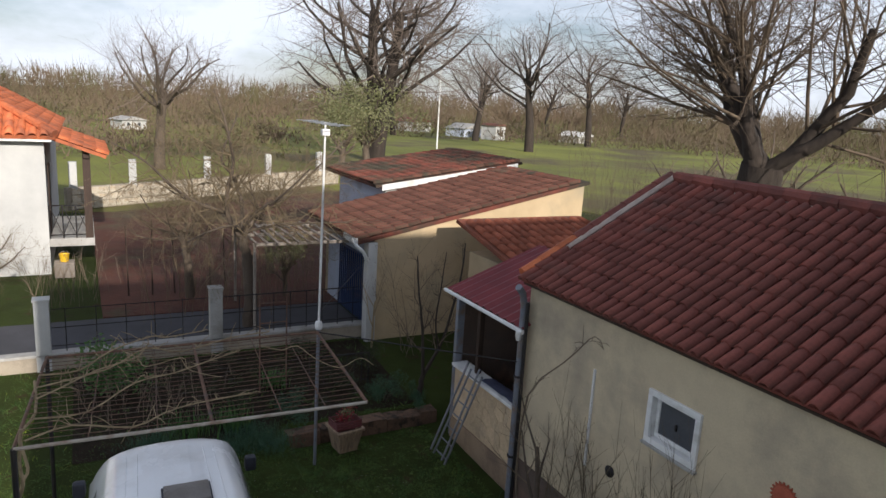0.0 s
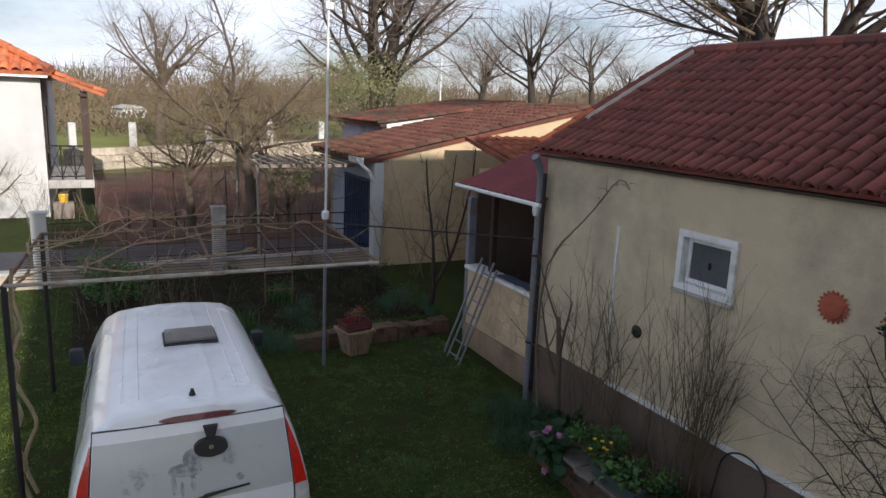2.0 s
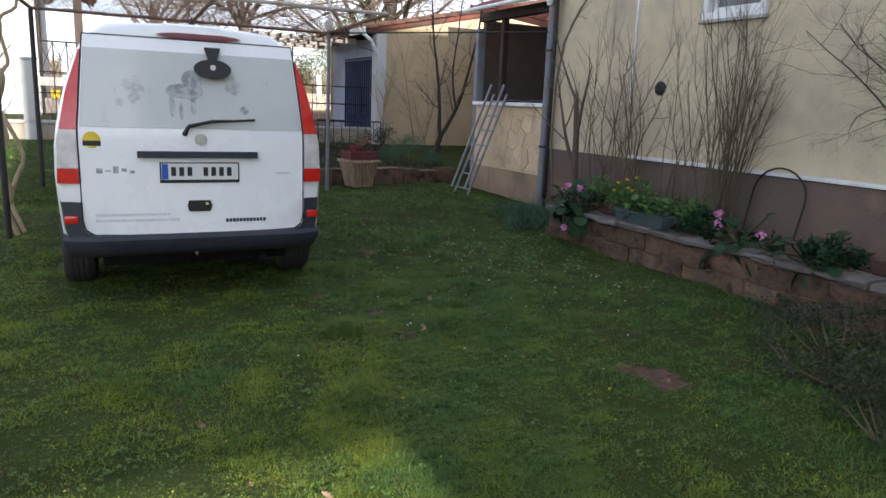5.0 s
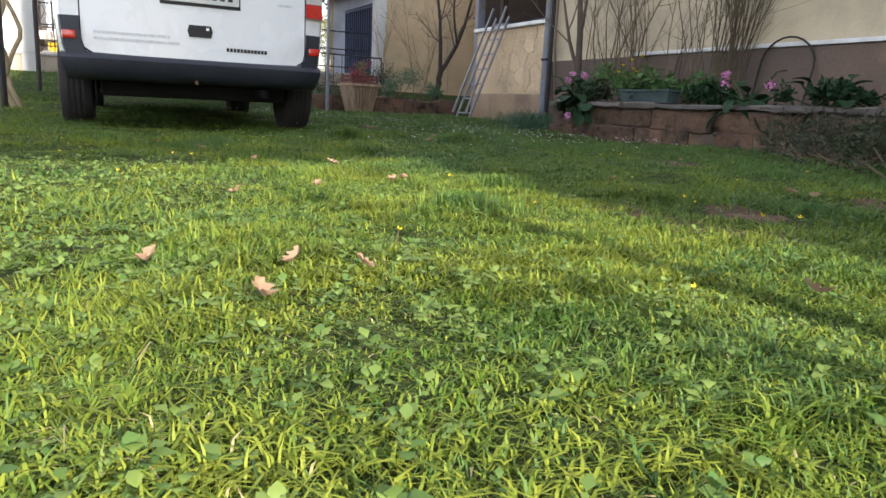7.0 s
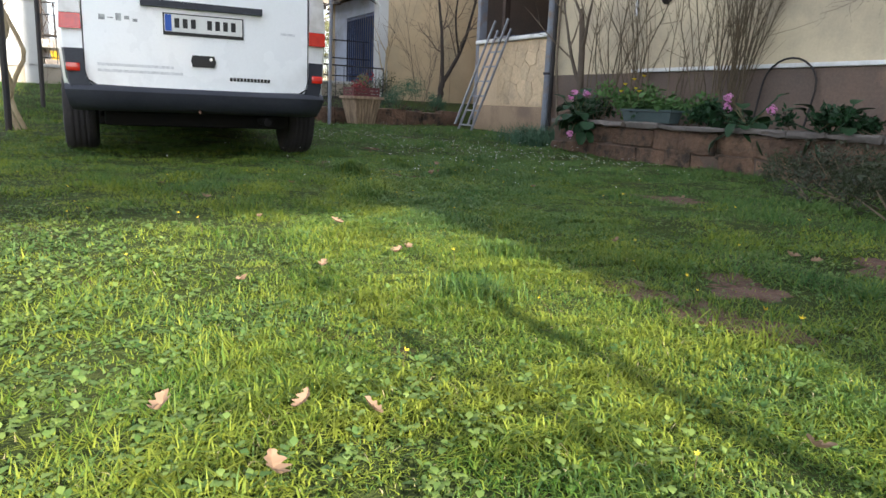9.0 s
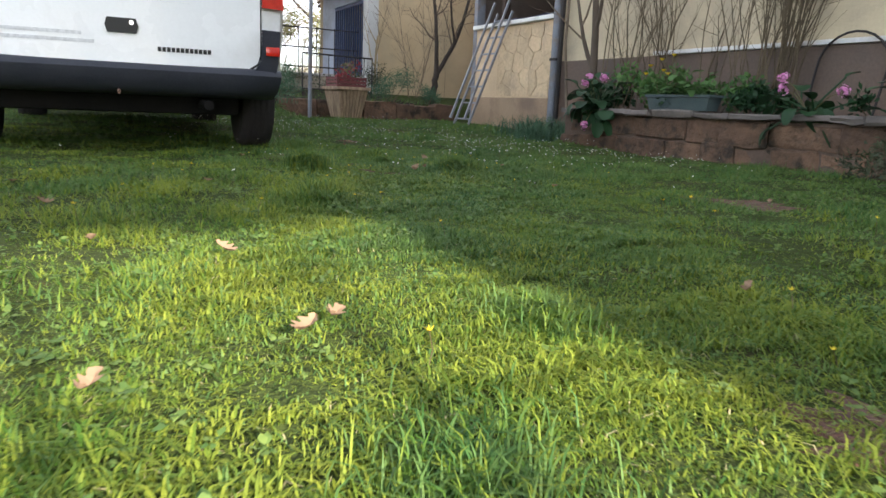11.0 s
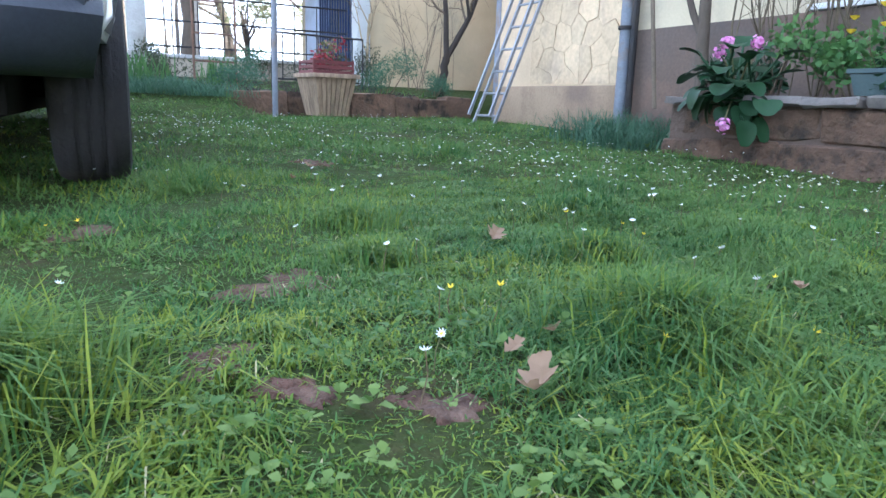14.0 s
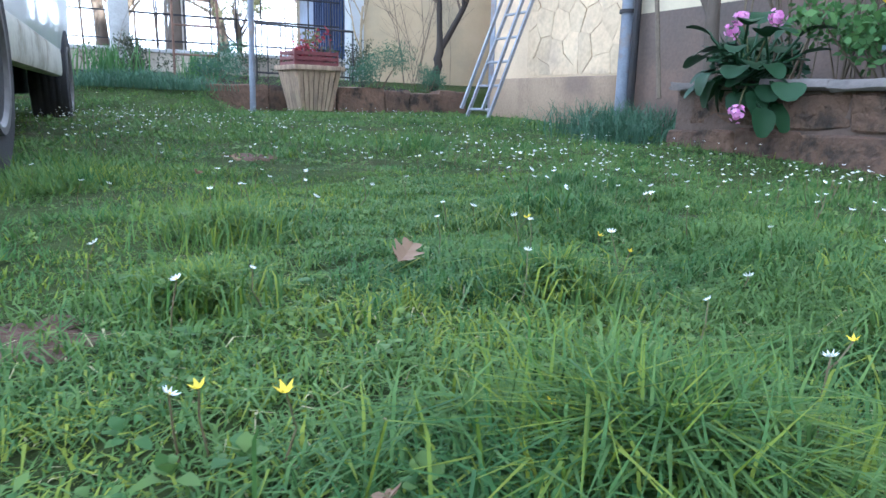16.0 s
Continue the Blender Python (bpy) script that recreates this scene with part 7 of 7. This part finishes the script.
DARK_POT = mat("dark_brown_plastic", (0.045, 0.035, 0.04), (0.03, 0.025, 0.03), 6.0, 0.5, 0.0)
make_wall_pot()


def make_hose():
    h = thing("garden_hose", pose(0, 0, 0), "dark rubber hose hung in a loop on the plinth", "hose")
    line = [(-1.42, 0.14, 0.4), (-1.44, 0.1, 0.74)]
    line += [(-1.72 + 0.28 * math.cos(a), 0.09, 0.76 + 0.27 * math.sin(a)) for a in (math.pi * k / 12 for k in range(1, 12))]
    line += [(-2.0, 0.1, 0.74), (-1.98, 0.16, 0.4)]
    part("tube", tube(bmesh.new(), [Vector(q) for q in line], 0.0095, 8), DARK_IRON, h)


make_hose()


# ---- porch clutter ----
def make_porch_things():
    t = thing("porch_table", pose(3.1, -1.2, 0.0), "small cluttered wooden table inside the dark porch", "table")
    part("tabletop", boxed(-0.5, 0.5, -0.3, 0.3, 1.32, 1.36, bevel=0.006), DARK_WOOD, t)
    for x in (-0.45, 0.45):
        for y in (-0.25, 0.25):
            part("leg", boxed(x - 0.03, x + 0.03, y - 0.03, y + 0.03, 0, 1.32), DARK_WOOD, t)
    b = thing("box", pose(2.9, -1.2, 1.362, 0, 0, 12), "pale cardboard box on the porch table", "box")
    part("carton", boxed(-0.16, 0.16, -0.12, 0.12, 0, 0.24, bevel=0.006), WOOD_SLAT, b)
    part("flap", boxed(-0.16, -0.01, -0.12, 0.12, 0.241, 0.247), WOOD_SLAT, b)
    part("flap", boxed(0.01, 0.16, -0.12, 0.12, 0.241, 0.247), WOOD_SLAT, b)
    c = thing("blue_tarpaulin", pose(2.9, -0.27, 1.562), "dull blue tarpaulin folded over the porch wall", "tarpaulin")
    bm = bmesh.new()
    rng = random.Random(3)
    rows = []
    prof = [(-0.19, -0.3), (-0.18, -0.1), (-0.16, 0.0), (-0.1, 0.025), (0.02, 0.025), (0.08, 0.014), (0.1, 0.006)]
    for i in range(15):
        x = -0.55 + 1.1 * i / 14
        rows.append([bm.verts.new((x, y + rng.uniform(0, 0.015), z + rng.uniform(0, 0.02) - (0.05 * math.sin(i * 1.3) if z < -0.1 else 0))) for y, z in prof])
    for r0, r1 in zip(rows, rows[1:]):
        for k in range(len(prof) - 1):
            bm.faces.new((r0[k], r0[k + 1], r1[k + 1], r1[k]))
    bmesh.ops.solidify(bm, geom=bm.faces[:], thickness=0.006)
    part("sheet", bm, TARP, c)


TARP = mat("dull_blue_tarpaulin", (0.13, 0.14, 0.22), (0.09, 0.1, 0.17), 5.0, 0.6, 0.2)
make_porch_things()


# ---- grass, weeds, daisies and fallen leaves ----
# bare soil spots in the lawn: along, across, radius
BARE = [(-1.52, 4.03, 0.12), (-1.83, 4.19, 0.07), (-1.95, 4.14, 0.05), (-2.03, 4.02, 0.05), (-4.7, 4.62, 0.17), (-4.95, 4.62, 0.2), (-4.74, 4.3, 0.18), (-4.75, 3.6, 0.2), (-3.2, 3.0, 0.25), (0.3, 3.4, 0.12), (-1.0, 4.3, 0.08)]
TUFTS = [(-1.98, 3.66, 0.16), (-1.88, 4.42, 0.14), (-1.2, 3.2, 0.2), (-0.3, 3.9, 0.25), (-2.7, 4.6, 0.2), (0.8, 2.6, 0.3), (-3.9, 5.5, 0.25), (-0.6, 2.6, 0.22)]


def soil_patch(u, v, r, seed):
    """A ragged bare spot whose rim runs under the turf."""
    rng = random.Random(seed)
    n, rings = 44, 5
    ph = [rng.uniform(0, 6.28) for _ in range(4)]
    rim = [r * (0.75 + 0.25 * math.sin(2 * a + ph[0]) + 0.18 * math.sin(3 * a + ph[1]) + 0.12 * math.sin(7 * a + ph[2])) * rng.uniform(0.8, 1.15) for a in (2 * math.pi * i / n for i in range(n))]
    verts, faces = [(u, v, lift(u, v) + 0.003)], []
    for k in range(1, rings + 1):
        for i in range(n):
            a = 2 * math.pi * i / n
            q = max(rim[i], 0.15 * r) * k / rings
            x, y = u + q * math.cos(a), v + q * math.sin(a)
            verts.append((x, y, lift(x, y) + (0.0035 + 0.006 * noise.noise(Vector((x * 40, y * 40, 0))) if k < rings else -0.006)))
    for i in range(n):
        faces.append((0, 1 + i, 1 + (i + 1) % n))
        for k in range(rings - 1):
            b = 1 + k * n
            faces.append((b + i, b + n + i, b + n + (i + 1) % n, b + (i + 1) % n))
    ob = raw("soil_patch", verts, faces, SOIL, smooth=True)
    ob.matrix_world = YARD
    tagged(ob, "bare patch of reddish brown soil in the lawn", "soil", kind="structure")


for _i, (_u, _v, _q) in enumerate(BARE):
    soil_patch(_u, _v, _q, 300 + _i)


def heights(us, vs):
    return np.array([lift(u, v) for u, v in zip(us, vs)])


def wave(u, v, s):
    """A cheap smooth unevenness in 0..1."""
    return 0.5 + 0.25 * (np.sin(u * s + 1.3 * np.sin(v * s * 0.7)) + np.sin(v * s * 1.3 + 1.7 * np.sin(u * s * 0.6 + 2.0)))


def sow(rng, u0, u1, v0, v1, density):
    n = int((u1 - u0) * (v1 - v0) * density)
    u, v = rng.uniform(u0, u1, n), rng.uniform(v0, v1, n)
    keep = ~((v < 1.0) & (u < 0.66)) & (v > 0.08) & ~((u > 4.9) & (u < 5.3) & (v < 2.75))
    for a, b, r in BARE:
        q = np.hypot((u - a) * 0.9, v - b) / r
        keep &= (q > 1.15) | (rng.random(n) < 0.22 + 0.75 * np.clip(q - 0.3, 0, 1))
    return u[keep], v[keep]


def blades(rng, u, v, h, wd, lean, V, T, base, plain=False):
    """Arched blades of five points each, or plain ones of three, added to lists."""
    n = len(u)
    az = rng.uniform(0, 2 * np.pi, n)
    dx, dy = np.cos(az), np.sin(az)
    z = heights(u, v) - 0.004
    sx, sy = -dy * wd, dx * wd
    if plain:
        P = np.stack((np.stack((u - sx * 1.3, v - sy * 1.3, z), 1), np.stack((u + sx * 1.3, v + sy * 1.3, z), 1), np.stack((u + dx * lean, v + dy * lean, z + np.maximum(h * 1.05 - 0.42 * lean, 0.006)), 1)), 1)
        V.append(P.reshape(-1, 3))
        T.append(base + np.arange(3 * n).reshape(-1, 3))
        return base + 3 * n
    P = np.empty((n, 5, 3))
    P[:, 0] = np.stack((u - sx, v - sy, z), 1)
    P[:, 1] = np.stack((u + sx, v + sy, z), 1)
    mx, my, mz = u + dx * lean * 0.3, v + dy * lean * 0.3, z + h * 0.62
    P[:, 2] = np.stack((mx - sx * 0.85, my - sy * 0.85, mz), 1)
    P[:, 3] = np.stack((mx + sx * 0.85, my + sy * 0.85, mz), 1)
    P[:, 4] = np.stack((u + dx * lean, v + dy * lean, z + np.maximum(h * 1.05 - 0.42 * lean, 0.006)), 1)
    i = base + 5 * np.arange(n)[:, None]
    V.append(P.reshape(-1, 3))
    T.append(np.concatenate((i + np.array([[0, 1, 3]]), i + np.array([[0, 3, 2]]), i + np.array([[2, 3, 4]])), 0))
    return base + 5 * n


def corridor(u, v):
    """Distance from the strip of lawn that runs slantwise past the van."""
    ax, ay, bx, by = -5.6, 5.5, -0.9, 3.1
    k = np.clip(((u - ax) * (bx - ax) + (v - ay) * (by - ay)) / ((bx - ax) ** 2 + (by - ay) ** 2), 0, 1)
    return np.hypot(u - ax - k * (bx - ax), v - ay - k * (by - ay))


def make_grass():
    rng = np.random.default_rng(5)
    # along, across, blades a square metre, half width, height, and whether the strip itself is meant
    zones = [(-6.6, 0.2, 2.3, 6.6, 33000, 0.0012, 0.034, 1), (-7.0, 0.4, 1.7, 7.0, 16000, 0.0016, 0.036, 2), (-6.4, 0.4, 1.6, 7.2, 11500, 0.0024, 0.038, 3), (0.4, 1.6, 1.0, 6.5, 6000, 0.0022, 0.042, 0), (1.6, 5.3, 0.1, 7.2, 3000, 0.003, 0.05, 0), (-6.4, 0.4, 1.0, 1.6, 5000, 0.002, 0.05, 0),
             (-9.4, -6.4, 1.0, 9.0, 600, 0.006, 0.07, 0), (-6.4, 5.3, 7.0, 12.0, 700, 0.007, 0.08, 0), (5.3, 8.9, 0.2, 8.5, 320, 0.005, 0.09, 0)]
    sets = {"green": [[], [], 0], "blue": [[], [], 0], "straw": [[], [], 0]}

    def add(key, u, v, h, wd, lean, plain=False):
        s = sets[key]
        s[2] = blades(rng, u, v, h, wd, lean, s[0], s[1], s[2], plain)

    for u0, u1, v0, v1, dens, wid, hgt, strip in zones:
        u, v = sow(rng, u0, u1, v0, v1, dens * 1.25)
        if strip:
            q = corridor(u, v)
            keep = (q < 0.55) if strip == 1 else (q >= 0.55) & (q < 1.15) if strip == 2 else q >= 1.15
            u, v = u[keep], v[keep]
        # thin, clumped growth
        keep = rng.random(len(u)) < 0.45 + 0.7 * wave(u, v, 5.1) * wave(u + 3, v - 2, 13.0) * 1.9
        u, v = u[keep], v[keep]
        n = len(u)
        # blades gather in small tussocks
        cu, cv = np.round(u / 0.055 + 0.4 * np.sin(v * 31)) * 0.055, np.round(v / 0.055 + 0.4 * np.sin(u * 37)) * 0.055
        pull = rng.uniform(0, 0.4, n)
        u, v = u + (cu - u) * pull, v + (cv - v) * pull
        tall = 0.5 + 0.5 * np.sin(cu * 71.0 + cv * 113.0)
        h = hgt * (0.45 + 0.8 * wave(u, v, 2.3)) * (0.3 + 1.1 * wave(u - 1, v + 4, 9.0)) * (0.65 + 0.7 * tall) * rng.uniform(0.55, 1.2, n)
        for a, b, r in TUFTS:
            h *= 1 + 1.2 * np.exp(-((u - a) ** 2 + (v - b) ** 2) / (r * r))
        wd = np.full(n, wid) * rng.uniform(0.7, 1.5, n)
        lean = h * rng.uniform(0.4, 2.4, n)
        # more of the darker blue blades towards the house, imitating its shade by colour
        blue = rng.random(n) < np.clip(1.6 * wave(u + 2, v + 1, 3.1) * wave(u - 5, v + 3, 7.7) + 0.12 * (u + 3.2) + 0.3 * (4.4 - v), 0.05, 0.92)
        add("green", u[~blue], v[~blue], h[~blue], wd[~blue], lean[~blue], strip != 1)
        add("blue", u[blue], v[blue], h[blue] * 1.1, wd[blue] * 0.9, lean[blue], strip != 1)
        m = n // 18
        k = rng.integers(0, n, m)
        hs = h[k] * rng.uniform(0.3, 0.8, m)
        add("straw", u[k] + rng.normal(0, 0.02, m), v[k] + rng.normal(0, 0.02, m), hs, wd[k] * 0.8, hs * rng.uniform(1.0, 2.6, m), strip != 1)
    # short dense undergrowth between the blades
    for key, dens in (("green", 9000), ("blue", 9000)):
        u, v = sow(rng, -6.6, 0.6, 1.1, 6.8, dens)
        keep = corridor(u, v) < 0.7
        u, v = u[keep], v[keep]
        h = rng.uniform(0.008, 0.022, len(u)) * (0.6 + 0.8 * wave(u + 1, v, 6.0))
        add(key, u, v, h, 0.0018 * rng.uniform(0.7, 1.4, len(u)), h * rng.uniform(0.3, 1.6, len(u)), True)
    # dense long tufts of fine grass
    for (a, b, r), n, hh in ((TUFTS[0], 1900, 0.145), (TUFTS[1], 1700, 0.16), ((-1.45, 3.85, 0.12), 900, 0.09), ((-1.6, 3.45, 0.12), 900, 0.1), ((-1.1, 3.75, 0.15), 900, 0.09), ((-4.6, 5.1, 0.16), 900, 0.08), ((-4.2, 4.75, 0.15), 900, 0.08)):
        q = np.abs(rng.normal(0, 0.42, n))
        an = rng.uniform(0, 2 * np.pi, n)
        u, v = a + q * r * np.cos(an), b + q * r * np.sin(an)
        h = hh * rng.uniform(0.35, 0.85, n)
        k = n // 3
        add("green", u[:k], v[:k], h[:k], np.full(k, 0.0013), h[:k] * rng.uniform(0.3, 1.3, k))
        add("blue", u[k:], v[k:], h[k:], np.full(n - k, 0.0013), h[k:] * rng.uniform(0.3, 1.3, n - k))
    for key, nm, material, label in (("green", "grass", GRASS, "short uneven yellow-green lawn grass"), ("blue", "fine_grass", GRASS_BLUE, "blue-green lawn grass with longer fine tufts"), ("straw", "dry_grass", STRAW, "dry straw-coloured blades lying among the green grass")):
        ob = mesh_np(nm, np.concatenate(sets[key][0]), np.concatenate(sets[key][1]), material)
        ob.matrix_world = YARD
        tagged(ob, label, "grass", kind="stuff")


make_grass()


def make_weeds():
    """Low broad leaves in rosettes between the blades."""
    rng = np.random.default_rng(8)
    V, T, base = [], [], 0
    for u0, u1, v0, v1, dens, size in ((-6.6, 0.3, 1.2, 7.0, 620, 0.0135), (0.3, 4.9, 0.2, 7.0, 80, 0.024)):
        cu, cv = sow(rng, u0, u1, v0, v1, dens)
        keep = rng.random(len(cu)) < (wave(cu, cv, 1.7) * 1.3 - 0.15) * np.where(cu > -3.4, 0.45, 1.0)
        cu, cv = cu[keep], cv[keep]
        if u0 < -6:
            # thick colonies of broad-leaved weeds
            for a, b, s, k in ((-4.7, 5.95, 0.4, 420), (-5.0, 5.6, 0.28, 200), (-4.1, 5.95, 0.3, 180), (-5.2, 5.3, 0.2, 90), (-4.3, 5.3, 0.2, 80), (-1.93, 4.2, 0.09, 14), (-1.5, 3.7, 0.25, 20), (-1.2, 3.1, 0.3, 30)):
                cu, cv = np.append(cu, rng.normal(a, s, k)), np.append(cv, rng.normal(b, s * 0.7, k))
        m = 7
        n = len(cu) * m
        u, v = np.repeat(cu, m), np.repeat(cv, m)
        sz = np.repeat(size * (0.45 + 1.2 * rng.random(len(cu)) ** 2) * (0.7 + 1.3 * wave(cu + 4, cv - 1, 1.9) ** 2), m) * rng.uniform(0.5, 1.3, n)
        sz = np.minimum(sz, 0.0165 if u0 < -6 else 0.03)
        az = np.tile(np.arange(m) * 2 * np.pi / m, len(cu)) + rng.uniform(-0.9, 0.9, n)
        el = rng.uniform(0.25, 1.35, n)
        st = sz * rng.uniform(0.2, 0.8, n)
        dx, dy, dz = np.cos(az) * np.cos(el), np.sin(az) * np.cos(el), np.sin(el)
        sx, sy = -np.sin(az) * sz * 0.36, np.cos(az) * sz * 0.36
        z = heights(u, v) + np.repeat(rng.uniform(0.004, 0.022, len(cu)), m)
        b = np.stack((u + dx * st, v + dy * st, z + dz * st), 1)
        d = np.stack((dx, dy, dz * 0.7), 1) * sz[:, None]
        s = np.stack((sx, sy, np.zeros(n)), 1)
        P = np.empty((n, 6, 3))
        bend = np.stack((np.zeros(n), np.zeros(n), -sz * rng.uniform(0.05, 0.45, n)), 1)
        lift_edge = np.array([0, 0, 0.002])
        P[:, 0], P[:, 1], P[:, 2] = b, b + d * 0.35 - s + lift_edge, b + d * 0.35 + s + lift_edge
        P[:, 3], P[:, 4], P[:, 5] = b + d * 0.8 - s * 0.8 + bend * 0.4, b + d * 0.8 + s * 0.8 + bend * 0.4, b + d * 1.2 + bend
        i = base + 6 * np.arange(n)[:, None]
        V.append(P.reshape(-1, 3))
        T.append(np.concatenate([i + np.array([q]) for q in ([0, 2, 1], [1, 2, 4], [1, 4, 3], [3, 4, 5])], 0))
        base += 6 * n
    ob = mesh_np("lawn_weeds", np.concatenate(V), np.concatenate(T), WEED)
    ob.matrix_world = YARD
    tagged(ob, "low broad-leaved weeds growing through the lawn", "weeds", kind="stuff")


make_weeds()


def make_daisies(nm, label, petal, spots, seed, r, hmin, hmax, petals=9, cup=0.25):
    rng = random.Random(seed)
    verts, faces, eye_v, eye_f, stalk_v, stalk_f = [], [], [], [], [], []
    for u, v in spots:
        z = lift(u, v)
        h = rng.uniform(hmin, hmax)
        tip = Vector((u + rng.gauss(0, 0.012), v + rng.gauss(0, 0.012), z + h))
        foot, mid = Vector((u, v, z - 0.003)), Vector((u, v, z)).lerp(tip, 0.55) + Vector((rng.gauss(0, 0.004), rng.gauss(0, 0.004), 0))
        skin([([foot, mid, tip], [0.0011, 0.0009, 0.0008])], 3, stalk_v, stalk_f)
        j = len(verts)
        tilt = Vector((rng.gauss(0, 0.35), rng.gauss(0, 0.35), 1)).normalized()
        a = tilt.orthogonal().normalized()
        b = tilt.cross(a)
        rr = r * rng.uniform(0.7, 1.25)
        # ring of petals round an eye
        k = petals * 2
        verts.append(tip + tilt * rr * 0.1)
        for i in range(k):
            an = 2 * math.pi * i / k
            q = rr * (1.0 if i % 2 else 0.5)
            verts.append(tip + (a * math.cos(an) + b * math.sin(an)) * q + tilt * rr * cup * (1 if i % 2 else 0.3))
        for i in range(k):
            faces.append((j, j + 1 + i, j + 1 + (i + 1) % k))
        j = len(eye_v)
        eye_v.append(tip + tilt * rr * 0.3)
        for i in range(6):
            an = 2 * math.pi * i / 6
            eye_v.append(tip + (a * math.cos(an) + b * math.sin(an)) * rr * 0.38 + tilt * rr * 0.18)
        for i in range(6):
            eye_f.append((j, j + 1 + i, j + 1 + (i + 1) % 6))
    ob = raw(nm, verts, faces, petal)
    ob.matrix_world = YARD
    tagged(ob, label, "flowers", kind="stuff")
    raw("flower_eyes", eye_v, eye_f, YELLOW_PETAL, ob)
    raw("flower_stalks", stalk_v, stalk_f, STALK, ob)
    return ob


def daisy_spots():
    rng = random.Random(19)
    out = []
    for cu, cv, w, n in ((2.4, 3.7, 0.7, 230), (-0.4, 2.1, 0.8, 230), (1.0, 2.6, 1.0, 150), (0.5, 3.5, 1.3, 130), (-1.2, 3.2, 0.8, 40), (3.4, 1.6, 0.7, 50), (-1.5, 2.0, 0.7, 60)):
        for i in range(n):
            u, v = rng.gauss(cu, w), rng.gauss(cv, w * 0.7)
            if v > 1.1 and u < 4.8:
                out.append((u, v))
    return out


make_daisies("daisies", "small white daisies scattered over the lawn", WHITE_PETAL, daisy_spots(), 20, 0.0064, 0.04, 0.075, 9, 0.6)
_r = random.Random(23)
make_daisies("buttercups", "few small yellow flowers in the lawn", YELLOW_PETAL, [(_r.uniform(-6.0, -1.0), _r.uniform(3.0, 6.6)) for _ in range(70)] + [(-2.05, 3.75), (-2.1, 3.55), (-1.9, 3.4), (-1.5, 3.3), (-5.6, 6.1), (-5.5, 6.2)], 24, 0.0065, 0.035, 0.065, 5, 0.9)


def fallen_leaf(u, v, size, seed):
    rng = random.Random(seed)
    bm = bmesh.new()
    n = 20
    curl = rng.uniform(0.5, 1.6)
    mid = [bm.verts.new((size * (i / n - 0.5), 0, 0.004 + curl * size * (i / n - 0.5) ** 2)) for i in range(n + 1)]
    for s in (1, -1):
        edge = []
        for i in range(n + 1):
            k = i / n
            lobe = 0.5 + 0.5 * math.sin(k * 3.6 * 2 * math.pi + 0.6 + s * 0.4)
            w = size * 0.36 * math.sin(math.pi * min(max(k, 0.02), 0.985)) ** 0.6 * (0.5 + 0.5 * lobe)
            edge.append(bm.verts.new((size * (k - 0.5) + 0.1 * size * (lobe - 0.3), s * w, 0.004 + curl * size * (k - 0.5) ** 2 + 0.6 * w + rng.uniform(0, 0.03) * size)))
        for i in range(n):
            q = (mid[i], mid[i + 1], edge[i + 1], edge[i])
            bm.faces.new(q if s > 0 else tuple(reversed(q)))
    ob = part("fallen_leaf", bm, DEAD_LEAF)
    ob.matrix_world = YARD @ pose(u, v, lift(u, v) + 0.026, rng.uniform(-25, 25), rng.uniform(-25, 25), rng.uniform(0, 360))
    tagged(ob, "dry curled tan oak leaf lying in the grass", "leaf", "fallen leaves")


def scatter_leaves():
    rng = random.Random(29)
    spots = [(-1.43, 3.58, 0.065), (-1.96, 3.83, 0.04), (-2.08, 3.94, 0.06), (-1.99, 3.91, 0.03), (-5.24, 5.75, 0.05), (-5.07, 5.66, 0.04), (-5.13, 5.58, 0.04), (-4.29, 5.38, 0.04), (-4.19, 5.12, 0.05), (-4.36, 5.6, 0.04), (-4.61, 3.91, 0.05), (-5.49, 5.08, 0.04), (-5.0, 5.85, 0.05), (-3.67, 5.13, 0.05), (-4.15, 5.07, 0.042)]
    spots += [(rng.uniform(-6, 0), rng.uniform(2, 6.6), rng.uniform(0.028, 0.045)) for _ in range(14)]
    for i, (u, v, size) in enumerate(spots):
        fallen_leaf(u, v, size, 200 + i)


scatter_leaves()
